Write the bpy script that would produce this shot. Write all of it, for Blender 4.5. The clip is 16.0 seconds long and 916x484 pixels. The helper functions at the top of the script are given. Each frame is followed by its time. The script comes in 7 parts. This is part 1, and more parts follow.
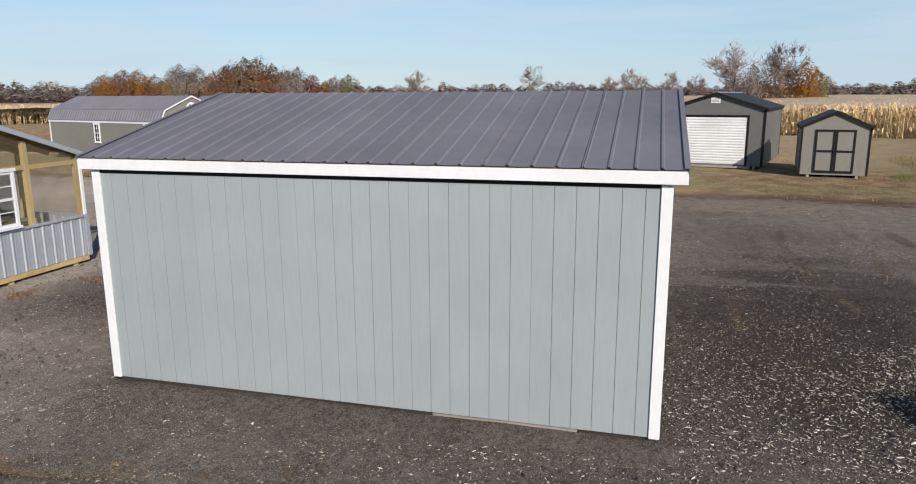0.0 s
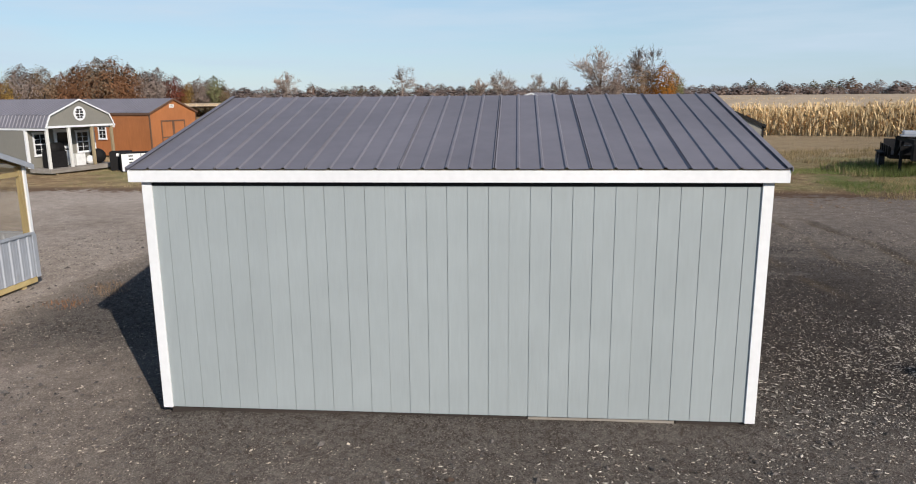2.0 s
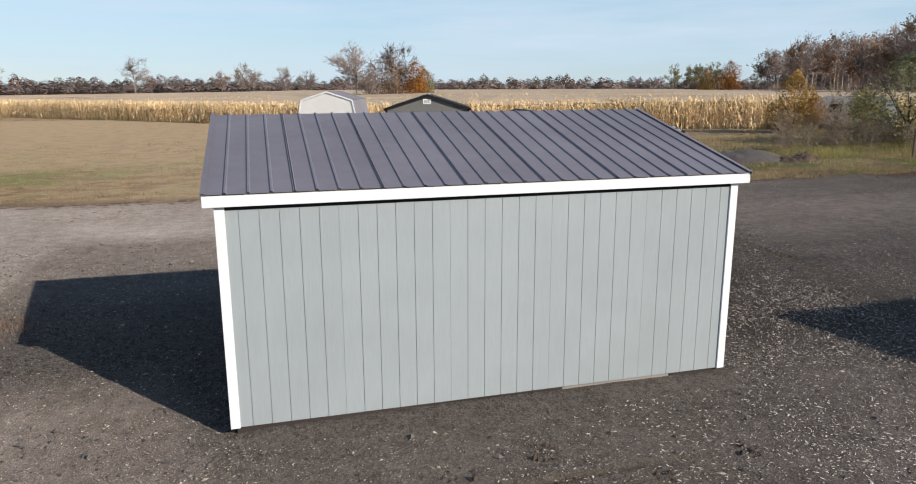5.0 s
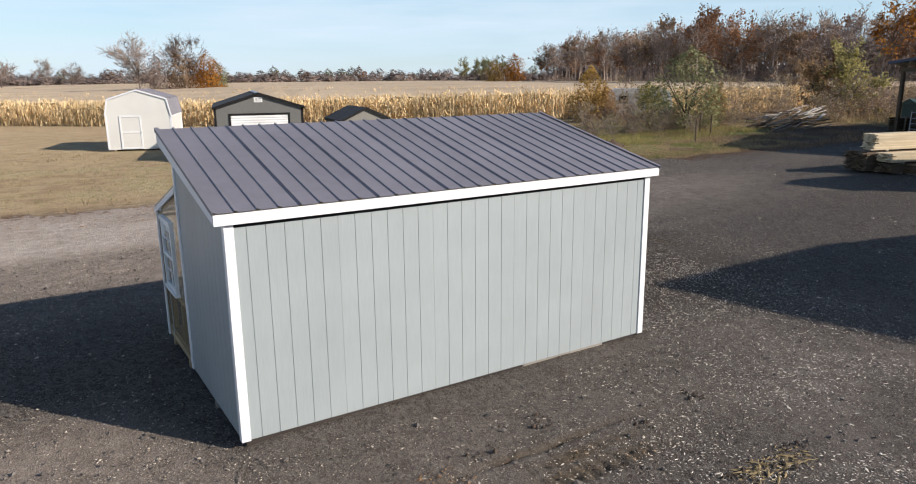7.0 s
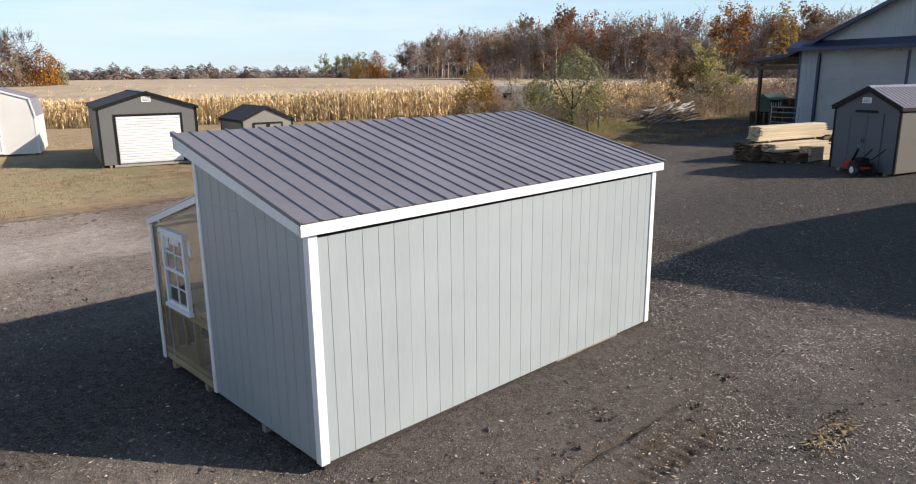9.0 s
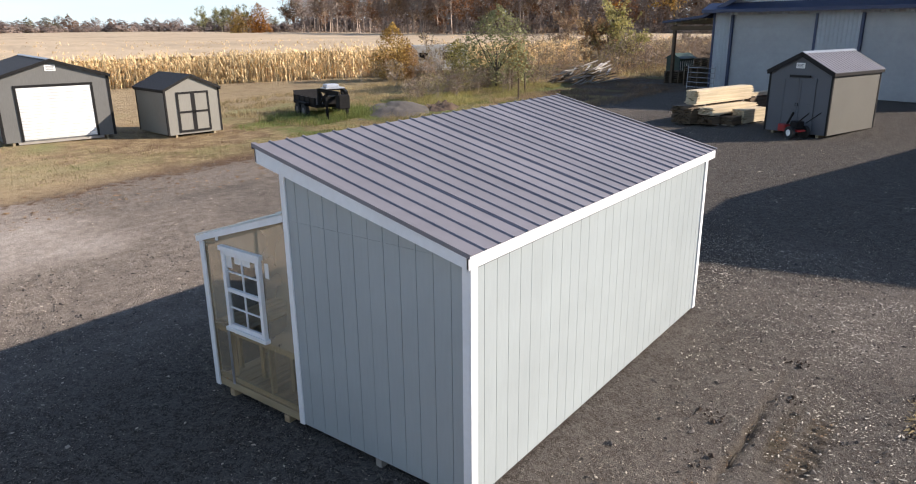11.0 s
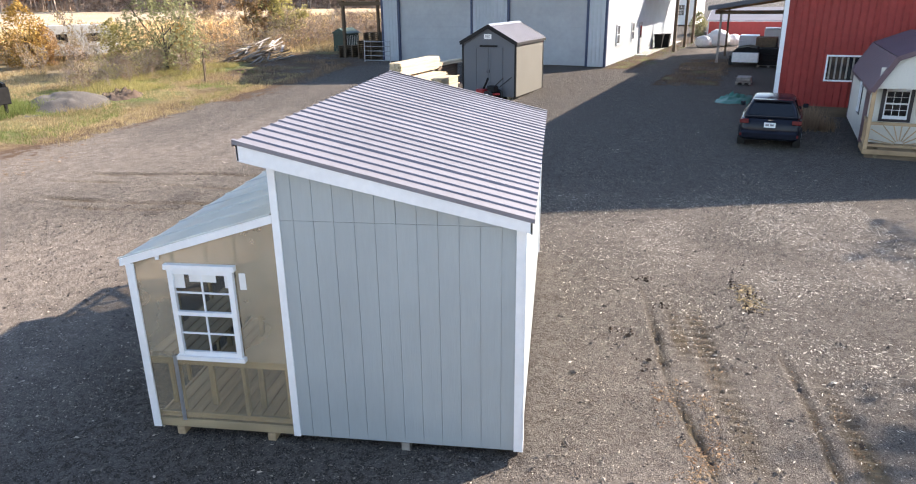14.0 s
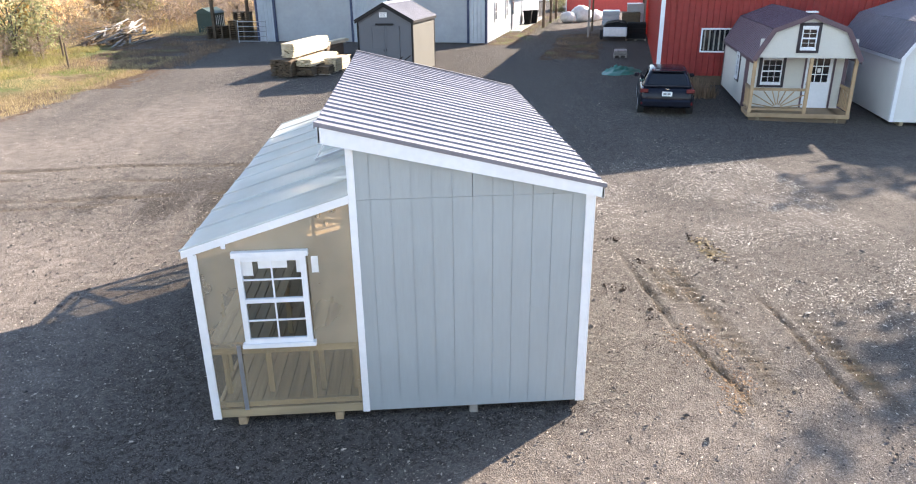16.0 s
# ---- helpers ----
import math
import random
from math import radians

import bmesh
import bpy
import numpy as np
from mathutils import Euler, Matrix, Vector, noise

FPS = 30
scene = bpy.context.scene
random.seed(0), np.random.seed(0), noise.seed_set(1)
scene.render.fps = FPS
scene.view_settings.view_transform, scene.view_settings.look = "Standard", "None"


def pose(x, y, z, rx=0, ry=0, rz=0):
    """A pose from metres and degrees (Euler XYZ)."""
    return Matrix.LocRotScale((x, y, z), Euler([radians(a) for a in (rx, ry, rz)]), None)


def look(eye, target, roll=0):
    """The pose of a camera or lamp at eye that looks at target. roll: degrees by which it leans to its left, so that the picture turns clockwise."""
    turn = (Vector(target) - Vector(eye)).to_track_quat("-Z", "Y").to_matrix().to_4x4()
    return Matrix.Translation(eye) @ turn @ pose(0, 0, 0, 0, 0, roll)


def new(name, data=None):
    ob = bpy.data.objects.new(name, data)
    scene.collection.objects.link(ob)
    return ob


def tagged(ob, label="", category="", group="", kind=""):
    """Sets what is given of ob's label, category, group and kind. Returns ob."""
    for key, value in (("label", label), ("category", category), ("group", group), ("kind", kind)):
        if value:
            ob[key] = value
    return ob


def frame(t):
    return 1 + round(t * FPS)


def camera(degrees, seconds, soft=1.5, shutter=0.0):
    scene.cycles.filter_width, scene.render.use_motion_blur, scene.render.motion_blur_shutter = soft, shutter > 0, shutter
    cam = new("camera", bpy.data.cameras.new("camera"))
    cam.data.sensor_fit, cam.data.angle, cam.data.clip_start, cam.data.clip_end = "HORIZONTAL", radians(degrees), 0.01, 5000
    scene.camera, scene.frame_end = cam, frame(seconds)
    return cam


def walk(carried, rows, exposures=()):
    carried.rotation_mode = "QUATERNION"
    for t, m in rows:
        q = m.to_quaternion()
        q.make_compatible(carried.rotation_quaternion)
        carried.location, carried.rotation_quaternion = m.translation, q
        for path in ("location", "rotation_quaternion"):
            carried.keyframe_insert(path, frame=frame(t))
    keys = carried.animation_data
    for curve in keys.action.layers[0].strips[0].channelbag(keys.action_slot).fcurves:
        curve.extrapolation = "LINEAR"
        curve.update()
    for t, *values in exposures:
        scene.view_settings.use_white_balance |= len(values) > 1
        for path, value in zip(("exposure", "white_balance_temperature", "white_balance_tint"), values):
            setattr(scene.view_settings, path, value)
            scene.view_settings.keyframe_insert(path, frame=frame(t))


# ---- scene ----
cam = camera(66.4, 16.0, soft=1.1)
PATH = [
    (0, (5.909, -6.409, 3.299), (5.392, -4.521, 2.89), -0.3),
    (0.5, (5.353, -6.537, 3.297), (4.923, -4.627, 2.889), -0.4),
    (1, (4.796, -6.643, 3.309), (4.451, -4.716, 2.901), -0.4),
    (1.5, (4.234, -6.682, 3.327), (3.977, -4.741, 2.919), -0.4),
    (2, (3.722, -6.749, 3.341), (3.558, -4.798, 2.934), -0.5),
    (2.5, (3.158, -6.838, 3.351), (3.097, -4.881, 2.943), -0.5),
    (3, (2.616, -6.992, 3.355), (2.648, -5.034, 2.948), -0.5),
    (3.5, (2.08, -7.138, 3.339), (2.226, -5.185, 2.931), -0.6),
    (3.7, (1.869, -7.195, 3.328), (2.067, -5.247, 2.922), -0.5),
    (5.8, (-0.414, -7.389, 3.909), (0.31, -5.581, 3.454), -0.5),
    (6, (-0.632, -7.383, 3.924), (0.142, -5.597, 3.465), -0.6),
    (6.5, (-1.179, -7.306, 3.963), (-0.27, -5.585, 3.506), -0.6),
    (7, (-1.714, -7.169, 3.953), (-0.677, -5.521, 3.498), -0.6),
    (7.5, (-2.211, -6.952, 3.949), (-1.067, -5.377, 3.492), -0.7),
    (8, (-2.678, -6.648, 3.946), (-1.454, -5.135, 3.486), -0.7),
    (8.5, (-3.087, -6.223, 3.933), (-1.804, -4.758, 3.476), -0.6),
    (8.7, (-3.227, -6.011, 3.944), (-1.92, -4.569, 3.484), -0.6),
    (10.8, (-4.505, -3.565, 4.49), (-3.009, -2.365, 3.922), -0.6),
    (11, (-4.609, -3.388, 4.511), (-3.09, -2.229, 3.92), -0.6),
    (11.5, (-4.943, -2.9, 4.559), (-3.344, -1.879, 3.926), -0.6),
    (12, (-5.287, -2.441, 4.591), (-3.61, -1.568, 3.938), -0.7),
    (12.5, (-5.575, -1.946, 4.604), (-3.83, -1.229, 3.942), -0.7),
    (13, (-5.826, -1.409, 4.609), (-4.023, -0.85, 3.947), -0.8),
    (13.5, (-6.03, -0.852, 4.606), (-4.186, -0.446, 3.944), -0.8),
    (14, (-6.206, -0.259, 4.594), (-4.338, 0.007, 3.931), -0.8),
    (14.5, (-6.35, 0.324, 4.588), (-4.468, 0.462, 3.925), -0.8),
    (15, (-6.48, 0.834, 4.594), (-4.593, 0.874, 3.931), -0.9),
    (15.5, (-6.605, 1.314, 4.624), (-4.727, 1.276, 3.939), -0.9),
    (16, (-6.662, 1.821, 4.658), (-4.801, 1.695, 3.935), -0.8),
]
EXPOSURES = [(0.0, 0.05, 6850, 12), (3.7, 0.10, 6850, 12), (6.0, 0.28, 7000, 13), (7.0, 0.38, 7050, 13), (8.7, 0.52, 7100, 14), (10.8, 0.78, 7200, 15), (12.0, 1.2, 7300, 15), (13.0, 1.5, 7400, 15), (14.0, 1.86, 7450, 15), (16.0, 2.18, 7450, 15)]
walk(cam, [(t, look(eye, target, roll)) for t, eye, target, roll in PATH], EXPOSURES)

# ---- light ----
SUN_AZ, SUN_EL = math.atan2(-0.794, 0.608), radians(28.0)
sun_dir = Vector((math.cos(SUN_AZ) * math.cos(SUN_EL), math.sin(SUN_AZ) * math.cos(SUN_EL), math.sin(SUN_EL)))
sun_data = bpy.data.lights.new("sun", "SUN")
sun_data.energy, sun_data.angle, sun_data.color = 4.5, radians(0.55), (1.0, 0.955, 0.89)
sun_ob = new("sun", sun_data)
sun_ob.matrix_world = look(sun_dir * 60, (0, 0, 0))

world = bpy.data.worlds.new("sky")
scene.world = world
world.use_nodes = True
wn, wl = world.node_tree.nodes, world.node_tree.links
wn.clear()
w_out, w_bg, w_sky = wn.new("ShaderNodeOutputWorld"), wn.new("ShaderNodeBackground"), wn.new("ShaderNodeTexSky")
w_sky.sky_type, w_sky.sun_disc = "NISHITA", False
w_sky.sun_elevation, w_sky.sun_rotation = SUN_EL, math.pi / 2 - SUN_AZ
w_sky.air_density, w_sky.dust_density, w_sky.ozone_density = 1.0, 0.2, 3.0
w_bg.inputs["Strength"].default_value = 0.107
w_co, w_map, w_noise, w_ramp, w_mix = (wn.new("ShaderNode" + k) for k in ("TexCoord", "Mapping", "TexNoise", "ValToRGB", "MixRGB"))
w_map.inputs["Scale"].default_value = (1.4, 1.4, 13.0)
w_map.inputs["Rotation"].default_value = (0.12, 0.05, 0.5)
w_noise.inputs["Scale"].default_value, w_noise.inputs["Detail"].default_value = 1.7, 7
w_noise.inputs["Roughness"].default_value = 0.55
w_ramp.color_ramp.elements[0].position, w_ramp.color_ramp.elements[1].position = 0.40, 0.68
w_ramp.color_ramp.elements[0].color, w_ramp.color_ramp.elements[1].color = (0, 0, 0, 1), (0.9, 0.9, 0.9, 1)
w_mix.inputs["Color2"].default_value = (7.2, 7.6, 8.0, 1)
wl.new(w_co.outputs["Generated"], w_map.inputs["Vector"])
wl.new(w_map.outputs["Vector"], w_noise.inputs["Vector"])
wl.new(w_noise.outputs["Fac"], w_ramp.inputs["Fac"])
w_sep, w_low, w_cl, w_vf = (wn.new("ShaderNode" + k) for k in ("SeparateXYZ", "MapRange", "Math", "Math"))
for i, v in enumerate((0.04, 0.55, 1.0, 0.0)):
    w_low.inputs[i + 1].default_value = v
w_cl.operation = w_vf.operation = "MULTIPLY"
w_vf.inputs[1].default_value = 0.62
wl.new(w_co.outputs["Generated"], w_sep.inputs[0])
wl.new(w_sep.outputs["Z"], w_low.inputs[0])
wl.new(w_low.outputs[0], w_cl.inputs[0])
wl.new(w_ramp.outputs["Color"], w_cl.inputs[1])
wl.new(w_low.outputs[0], w_vf.inputs[0])
wl.new(w_cl.outputs[0], w_mix.inputs["Fac"])
wl.new(w_sky.outputs["Color"], w_mix.inputs["Color1"])
w_tint = wn.new("ShaderNodeMixRGB")
w_tint.blend_type = "MULTIPLY"
w_tint.inputs["Fac"].default_value, w_tint.inputs["Color2"].default_value = 1.0, (0.98, 1.0, 1.04, 1)
w_veil = wn.new("ShaderNodeMixRGB")
w_veil.inputs["Fac"].default_value, w_veil.inputs["Color2"].default_value = 0.5, (3.5, 5.5, 7.5, 1)
wl.new(w_mix.outputs["Color"], w_tint.inputs["Color1"])
wl.new(w_tint.outputs["Color"], w_veil.inputs["Color1"])
wl.new(w_vf.outputs[0], w_veil.inputs["Fac"])
wl.new(w_veil.outputs["Color"], w_bg.inputs["Color"])
wl.new(w_bg.outputs["Background"], w_out.inputs["Surface"])


# ---- materials ----
def mat(name, c1, c2=None, scale=8.0, rough=0.6, metal=0.0, bump=0.0, bscale=40.0, big=0.12, bigscale=0.7, stretch=(1, 1, 1), vary=0.0, island=0.0, spec=0.5):
    """Two tones mixed by fine noise, a slow variation over it, fine relief."""
    m = bpy.data.materials.new(name)
    m.use_nodes = True
    n, l = m.node_tree.nodes, m.node_tree.links
    p = n["Principled BSDF"]
    p.inputs["Roughness"].default_value, p.inputs["Metallic"].default_value = rough, metal
    p.inputs["Specular IOR Level"].default_value = spec
    c2 = c2 or tuple(v * 0.82 for v in c1)
    co, mp = n.new("ShaderNodeTexCoord"), n.new("ShaderNodeMapping")
    mp.inputs["Scale"].default_value = stretch
    l.new(co.outputs["Object"], mp.inputs["Vector"])
    t1, t2, mix, hsv = n.new("ShaderNodeTexNoise"), n.new("ShaderNodeTexNoise"), n.new("ShaderNodeMixRGB"), n.new("ShaderNodeHueSaturation")
    t1.inputs["Scale"].default_value, t1.inputs["Detail"].default_value = scale, 5
    t2.inputs["Scale"].default_value, t2.inputs["Detail"].default_value = bigscale, 3
    mix.inputs["Color1"].default_value, mix.inputs["Color2"].default_value = (*c1, 1), (*c2, 1)
    r1 = n.new("ShaderNodeMapRange")
    r1.inputs[1].default_value, r1.inputs[2].default_value = 0.3, 0.7
    l.new(mp.outputs["Vector"], t1.inputs["Vector"])
    l.new(co.outputs["Object"], t2.inputs["Vector"])
    l.new(t1.outputs["Fac"], r1.inputs[0])
    l.new(r1.outputs[0], mix.inputs["Fac"])
    r2 = n.new("ShaderNodeMapRange")
    r2.inputs[1].default_value, r2.inputs[2].default_value, r2.inputs[3].default_value, r2.inputs[4].default_value = 0.3, 0.7, 1 - big, 1 + big
    l.new(t2.outputs["Fac"], r2.inputs[0])
    last = r2.outputs[0]
    for amount, node, sock in ((vary, "ShaderNodeObjectInfo", "Random"), (island, "ShaderNodeNewGeometry", "Random Per Island")):
        if amount:
            src, rr, mu = n.new(node), n.new("ShaderNodeMapRange"), n.new("ShaderNodeMath")
            rr.inputs[3].default_value, rr.inputs[4].default_value = 1 - amount, 1 + amount
            mu.operation = "MULTIPLY"
            l.new(src.outputs[sock], rr.inputs[0])
            l.new(rr.outputs[0], mu.inputs[0])
            l.new(last, mu.inputs[1])
            last = mu.outputs[0]
    l.new(mix.outputs["Color"], hsv.inputs["Color"])
    l.new(last, hsv.inputs["Value"])
    l.new(hsv.outputs["Color"], p.inputs["Base Color"])
    if bump:
        t3, b = n.new("ShaderNodeTexNoise"), n.new("ShaderNodeBump")
        t3.inputs["Scale"].default_value, t3.inputs["Detail"].default_value = bscale, 4
        b.inputs["Strength"].default_value, b.inputs["Distance"].default_value = bump, 0.01
        l.new(mp.outputs["Vector"], t3.inputs["Vector"])
        l.new(t3.outputs["Fac"], b.inputs["Height"])
        l.new(b.outputs["Normal"], p.inputs["Normal"])
    return m


def see_through(m, clear, tint=(1, 1, 1)):
    """Mixes plain transparency into a material."""
    n, l = m.node_tree.nodes, m.node_tree.links
    t, mx, out = n.new("ShaderNodeBsdfTransparent"), n.new("ShaderNodeMixShader"), n["Material Output"]
    t.inputs["Color"].default_value = (*tint, 1)
    mx.inputs["Fac"].default_value = clear
    l.new(n["Principled BSDF"].outputs[0], mx.inputs[1])
    l.new(t.outputs[0], mx.inputs[2])
    l.new(mx.outputs[0], out.inputs["Surface"])
    return m


SIDING = mat("painted siding", (0.338, 0.378, 0.387), (0.322, 0.360, 0.369), 30, 0.42, bump=0.12, bscale=60, big=0.04, bigscale=1.5, stretch=(1, 1, 0.15), vary=0.03)
WHITE = mat("white trim paint", (0.80, 0.81, 0.82), (0.75, 0.76, 0.77), 14, 0.5, bump=0.1, big=0.05)
ROOF = mat("charcoal steel roofing", (0.189, 0.180, 0.204), (0.167, 0.160, 0.182), 6, 0.60, metal=0.10, spec=0.85, bump=0.05, bscale=12, big=0.10, bigscale=0.8, vary=0.05)
ROOFTRIM = mat("charcoal steel trim", (0.110, 0.092, 0.105), (0.092, 0.078, 0.09), 6, 0.5, metal=0.1)
LUMBER = mat("treated lumber", (0.43, 0.315, 0.19), (0.30, 0.22, 0.135), 5, 0.75, bump=0.3, bscale=30, big=0.15, stretch=(0.15, 3, 3), vary=0.15)
LUMBERY = mat("treated lumber crosswise", (0.40, 0.315, 0.19), (0.28, 0.22, 0.135), 5, 0.75, bump=0.3, bscale=30, big=0.15, stretch=(3, 0.15, 3), vary=0.15)
LUMBERZ = mat("treated lumber upright", (0.40, 0.315, 0.19), (0.28, 0.22, 0.135), 5, 0.75, bump=0.3, bscale=30, big=0.15, stretch=(3, 3, 0.15), vary=0.15)
YELLOW = mat("yellow treated lumber", (0.56, 0.43, 0.20), (0.43, 0.32, 0.14), 5, 0.75, bump=0.3, bscale=30, big=0.15, stretch=(1, 1, 1), vary=0.15)
YELLOWZ = mat("yellow treated posts", (0.56, 0.43, 0.20), (0.43, 0.32, 0.14), 5, 0.75, bump=0.3, bscale=30, big=0.15, stretch=(3, 3, 0.15), vary=0.15)
PINE = mat("fresh pine", (0.60, 0.50, 0.35), (0.48, 0.39, 0.26), 5, 0.7, bump=0.25, bscale=30, big=0.1, stretch=(0.15, 3, 3), vary=0.12)
PLY = mat("plywood", (0.42, 0.33, 0.21), (0.34, 0.26, 0.16), 3, 0.75, bump=0.2, big=0.12, stretch=(0.4, 1, 3))
GREYWOOD = mat("weathered wood", (0.36, 0.33, 0.29), (0.24, 0.21, 0.18), 6, 0.85, bump=0.4, big=0.2, stretch=(0.2, 2, 2), vary=0.2)
POLYWALL = see_through(mat("clear polycarbonate wall", (0.66, 0.57, 0.44), (0.56, 0.48, 0.37), 2.0, 0.16, big=0.15), 0.80, (0.97, 0.92, 0.83))
POLYROOF = see_through(mat("hazy polycarbonate roofing", (0.80, 0.81, 0.74), (0.72, 0.73, 0.66), 3.0, 0.4, big=0.10, spec=0.3), 0.46, (0.96, 0.97, 0.93))
POLYHAZE = see_through(mat("hazy tan polycarbonate wall", (0.70, 0.59, 0.44), (0.56, 0.47, 0.35), 1.6, 0.2, big=0.2), 0.60, (0.97, 0.92, 0.83))
GLASS = see_through(mat("window glass", (0.02, 0.025, 0.03), None, 2, 0.04, big=0.0), 0.85, (0.9, 0.93, 0.95))
DARKGLASS = mat("dark window glass", (0.012, 0.014, 0.017), None, 2, 0.05, big=0.0)
PAPER = mat("white paper", (0.82, 0.82, 0.80), None, 6, 0.7, big=0.04)
INK = mat("printed grey", (0.22, 0.22, 0.23), None, 6, 0.7)
STEEL = mat("galvanised steel", (0.45, 0.47, 0.50), (0.38, 0.40, 0.43), 10, 0.4, metal=0.7, big=0.1)
GALVWALL = mat("silver steel siding", (0.50, 0.53, 0.58), (0.45, 0.48, 0.53), 6, 0.4, metal=0.35, big=0.06)
DARKGREY = mat("dark grey paint", (0.150, 0.148, 0.140), (0.128, 0.127, 0.120), 30, 0.6, bump=0.2, bscale=60, big=0.06, stretch=(1, 1, 0.15))
CLAYGREY = mat("clay grey paint", (0.235, 0.225, 0.195), (0.21, 0.20, 0.175), 30, 0.6, bump=0.2, bscale=60, big=0.06, stretch=(1, 1, 0.15))
SLATE = mat("slate paint", (0.105, 0.112, 0.125), (0.092, 0.098, 0.11), 30, 0.6, bump=0.2, bscale=60, big=0.06)
BEIGE = mat("beige paint", (0.122, 0.118, 0.102), (0.110, 0.106, 0.092), 30, 0.6, bump=0.2, bscale=60, big=0.06)
WHITESIDE = mat("white siding paint", (0.70, 0.69, 0.65), (0.65, 0.64, 0.60), 30, 0.6, bump=0.2, bscale=60, big=0.05)
CREAM = mat("cream siding paint", (0.62, 0.60, 0.53), (0.57, 0.55, 0.49), 30, 0.6, bump=0.2, bscale=60, big=0.05)
ORANGE = mat("cedar orange stain", (0.42, 0.155, 0.055), (0.36, 0.13, 0.045), 14, 0.6, bump=0.25, big=0.1, stretch=(1, 1, 0.15))
DARKORANGE = mat("dark brown stain", (0.15, 0.08, 0.048), None, 14, 0.6)
BLACK_TRIM_AND_SHADE = mat("black trim paint and eave shade", (0.010, 0.009, 0.009), (0.014, 0.013, 0.013), 14, 0.6, spec=0.25)
NAVY = mat("navy trim steel", (0.028, 0.045, 0.10), (0.024, 0.038, 0.085), 8, 0.45, metal=0.1)
SHINGLE = mat("black shingles", (0.024, 0.027, 0.034), (0.014, 0.015, 0.019), 20, 0.85, bump=0.5, bscale=30, big=0.12)
ROLLER = mat("white roller steel", (0.78, 0.78, 0.77), (0.74, 0.74, 0.73), 8, 0.45)
BARNWHITE = mat("pale blue-white steel", (0.70, 0.75, 0.79), (0.66, 0.71, 0.75), 5, 0.45, big=0.06)
BARNDOOR = mat("grey overhead door", (0.34, 0.355, 0.365), (0.31, 0.325, 0.335), 5, 0.5, big=0.08)
RED = mat("red barn steel", (0.54, 0.080, 0.070), (0.47, 0.068, 0.058), 5, 0.45, big=0.12, bigscale=0.4)
BURGUNDY = mat("plum steel roofing", (0.115, 0.070, 0.085), (0.098, 0.060, 0.073), 6, 0.45, metal=0.1)
PLUMTRIM = mat("dark plum trim paint", (0.028, 0.020, 0.027), (0.022, 0.016, 0.021), 8, 0.5)
CONCRETE = mat("concrete", (0.34, 0.33, 0.31), (0.28, 0.27, 0.25), 10, 0.85, bump=0.3, big=0.2)
BLACKSTEEL = mat("black painted steel", (0.011, 0.011, 0.012), (0.018, 0.017, 0.017), 9, 0.7, big=0.2, spec=0.12)
RUBBER = mat("rubber", (0.02, 0.02, 0.02), None, 20, 0.85)
CARPAINT = mat("black car paint", (0.012, 0.014, 0.022), None, 3, 0.16, metal=0.0, spec=0.22)
CHROME = mat("bright metal", (0.7, 0.7, 0.7), None, 5, 0.2, metal=1.0)
TAILRED = mat("red lamp plastic", (0.13, 0.012, 0.014), None, 5, 0.25)
TARP = mat("green tarpaulin", (0.03, 0.20, 0.14), (0.02, 0.15, 0.11), 6, 0.45, bump=0.3, bscale=9, big=0.2)
TOOLRED = mat("red enamel", (0.36, 0.03, 0.03), None, 5, 0.35)
BARK = mat("bark", (0.105, 0.085, 0.072), (0.06, 0.05, 0.044), 12, 0.9, bump=0.5, big=0.2)
# air haze is painted into this foliage as a paler, greyer colour
HAZE = mat("hazy far foliage", (0.33, 0.265, 0.235), (0.25, 0.197, 0.175), 0.05, 0.9, big=0.25, bigscale=0.02, island=0.25, spec=0.1)
TWIG = mat("grey twigs", (0.335, 0.265, 0.222), (0.235, 0.185, 0.155), 2, 0.9, big=0.25, bigscale=0.1, island=0.3)

UNDER = mat("thicket twigs", (0.33, 0.25, 0.20), (0.22, 0.165, 0.135), 0.5, 0.9, big=0.25, bigscale=0.1, island=0.4, spec=0.1)


def lit_through(m, amount=0.42):
    """Lets light pass through thin leaves and twig sprays."""
    n, l = m.node_tree.nodes, m.node_tree.links
    p, out = n["Principled BSDF"], n["Material Output"]
    tr, mx = n.new("ShaderNodeBsdfTranslucent"), n.new("ShaderNodeMixShader")
    l.new(p.inputs["Base Color"].links[0].from_socket, tr.inputs["Color"])
    mx.inputs["Fac"].default_value = amount
    l.new(p.outputs[0], mx.inputs[1])
    l.new(tr.outputs[0], mx.inputs[2])
    l.new(mx.outputs[0], out.inputs["Surface"])
    return m


for m_ in (HAZE, UNDER):
    lit_through(m_)
# olive and rust foliage, likewise with the distance haze put into the colour
HAZEOLIVE = lit_through(mat("hazy olive foliage", (0.25, 0.225, 0.15), (0.18, 0.16, 0.105), 0.05, 0.9, big=0.25, bigscale=0.02, island=0.25, spec=0.1))
HAZERUST = lit_through(mat("hazy rust foliage", (0.31, 0.20, 0.145), (0.24, 0.15, 0.11), 0.05, 0.9, big=0.25, bigscale=0.02, island=0.25, spec=0.1))


def leafy(name, c1, c2):
    return lit_through(mat(name, c1, c2, 0.35, 0.8, big=0.25, bigscale=0.12, island=0.35, spec=0.2))


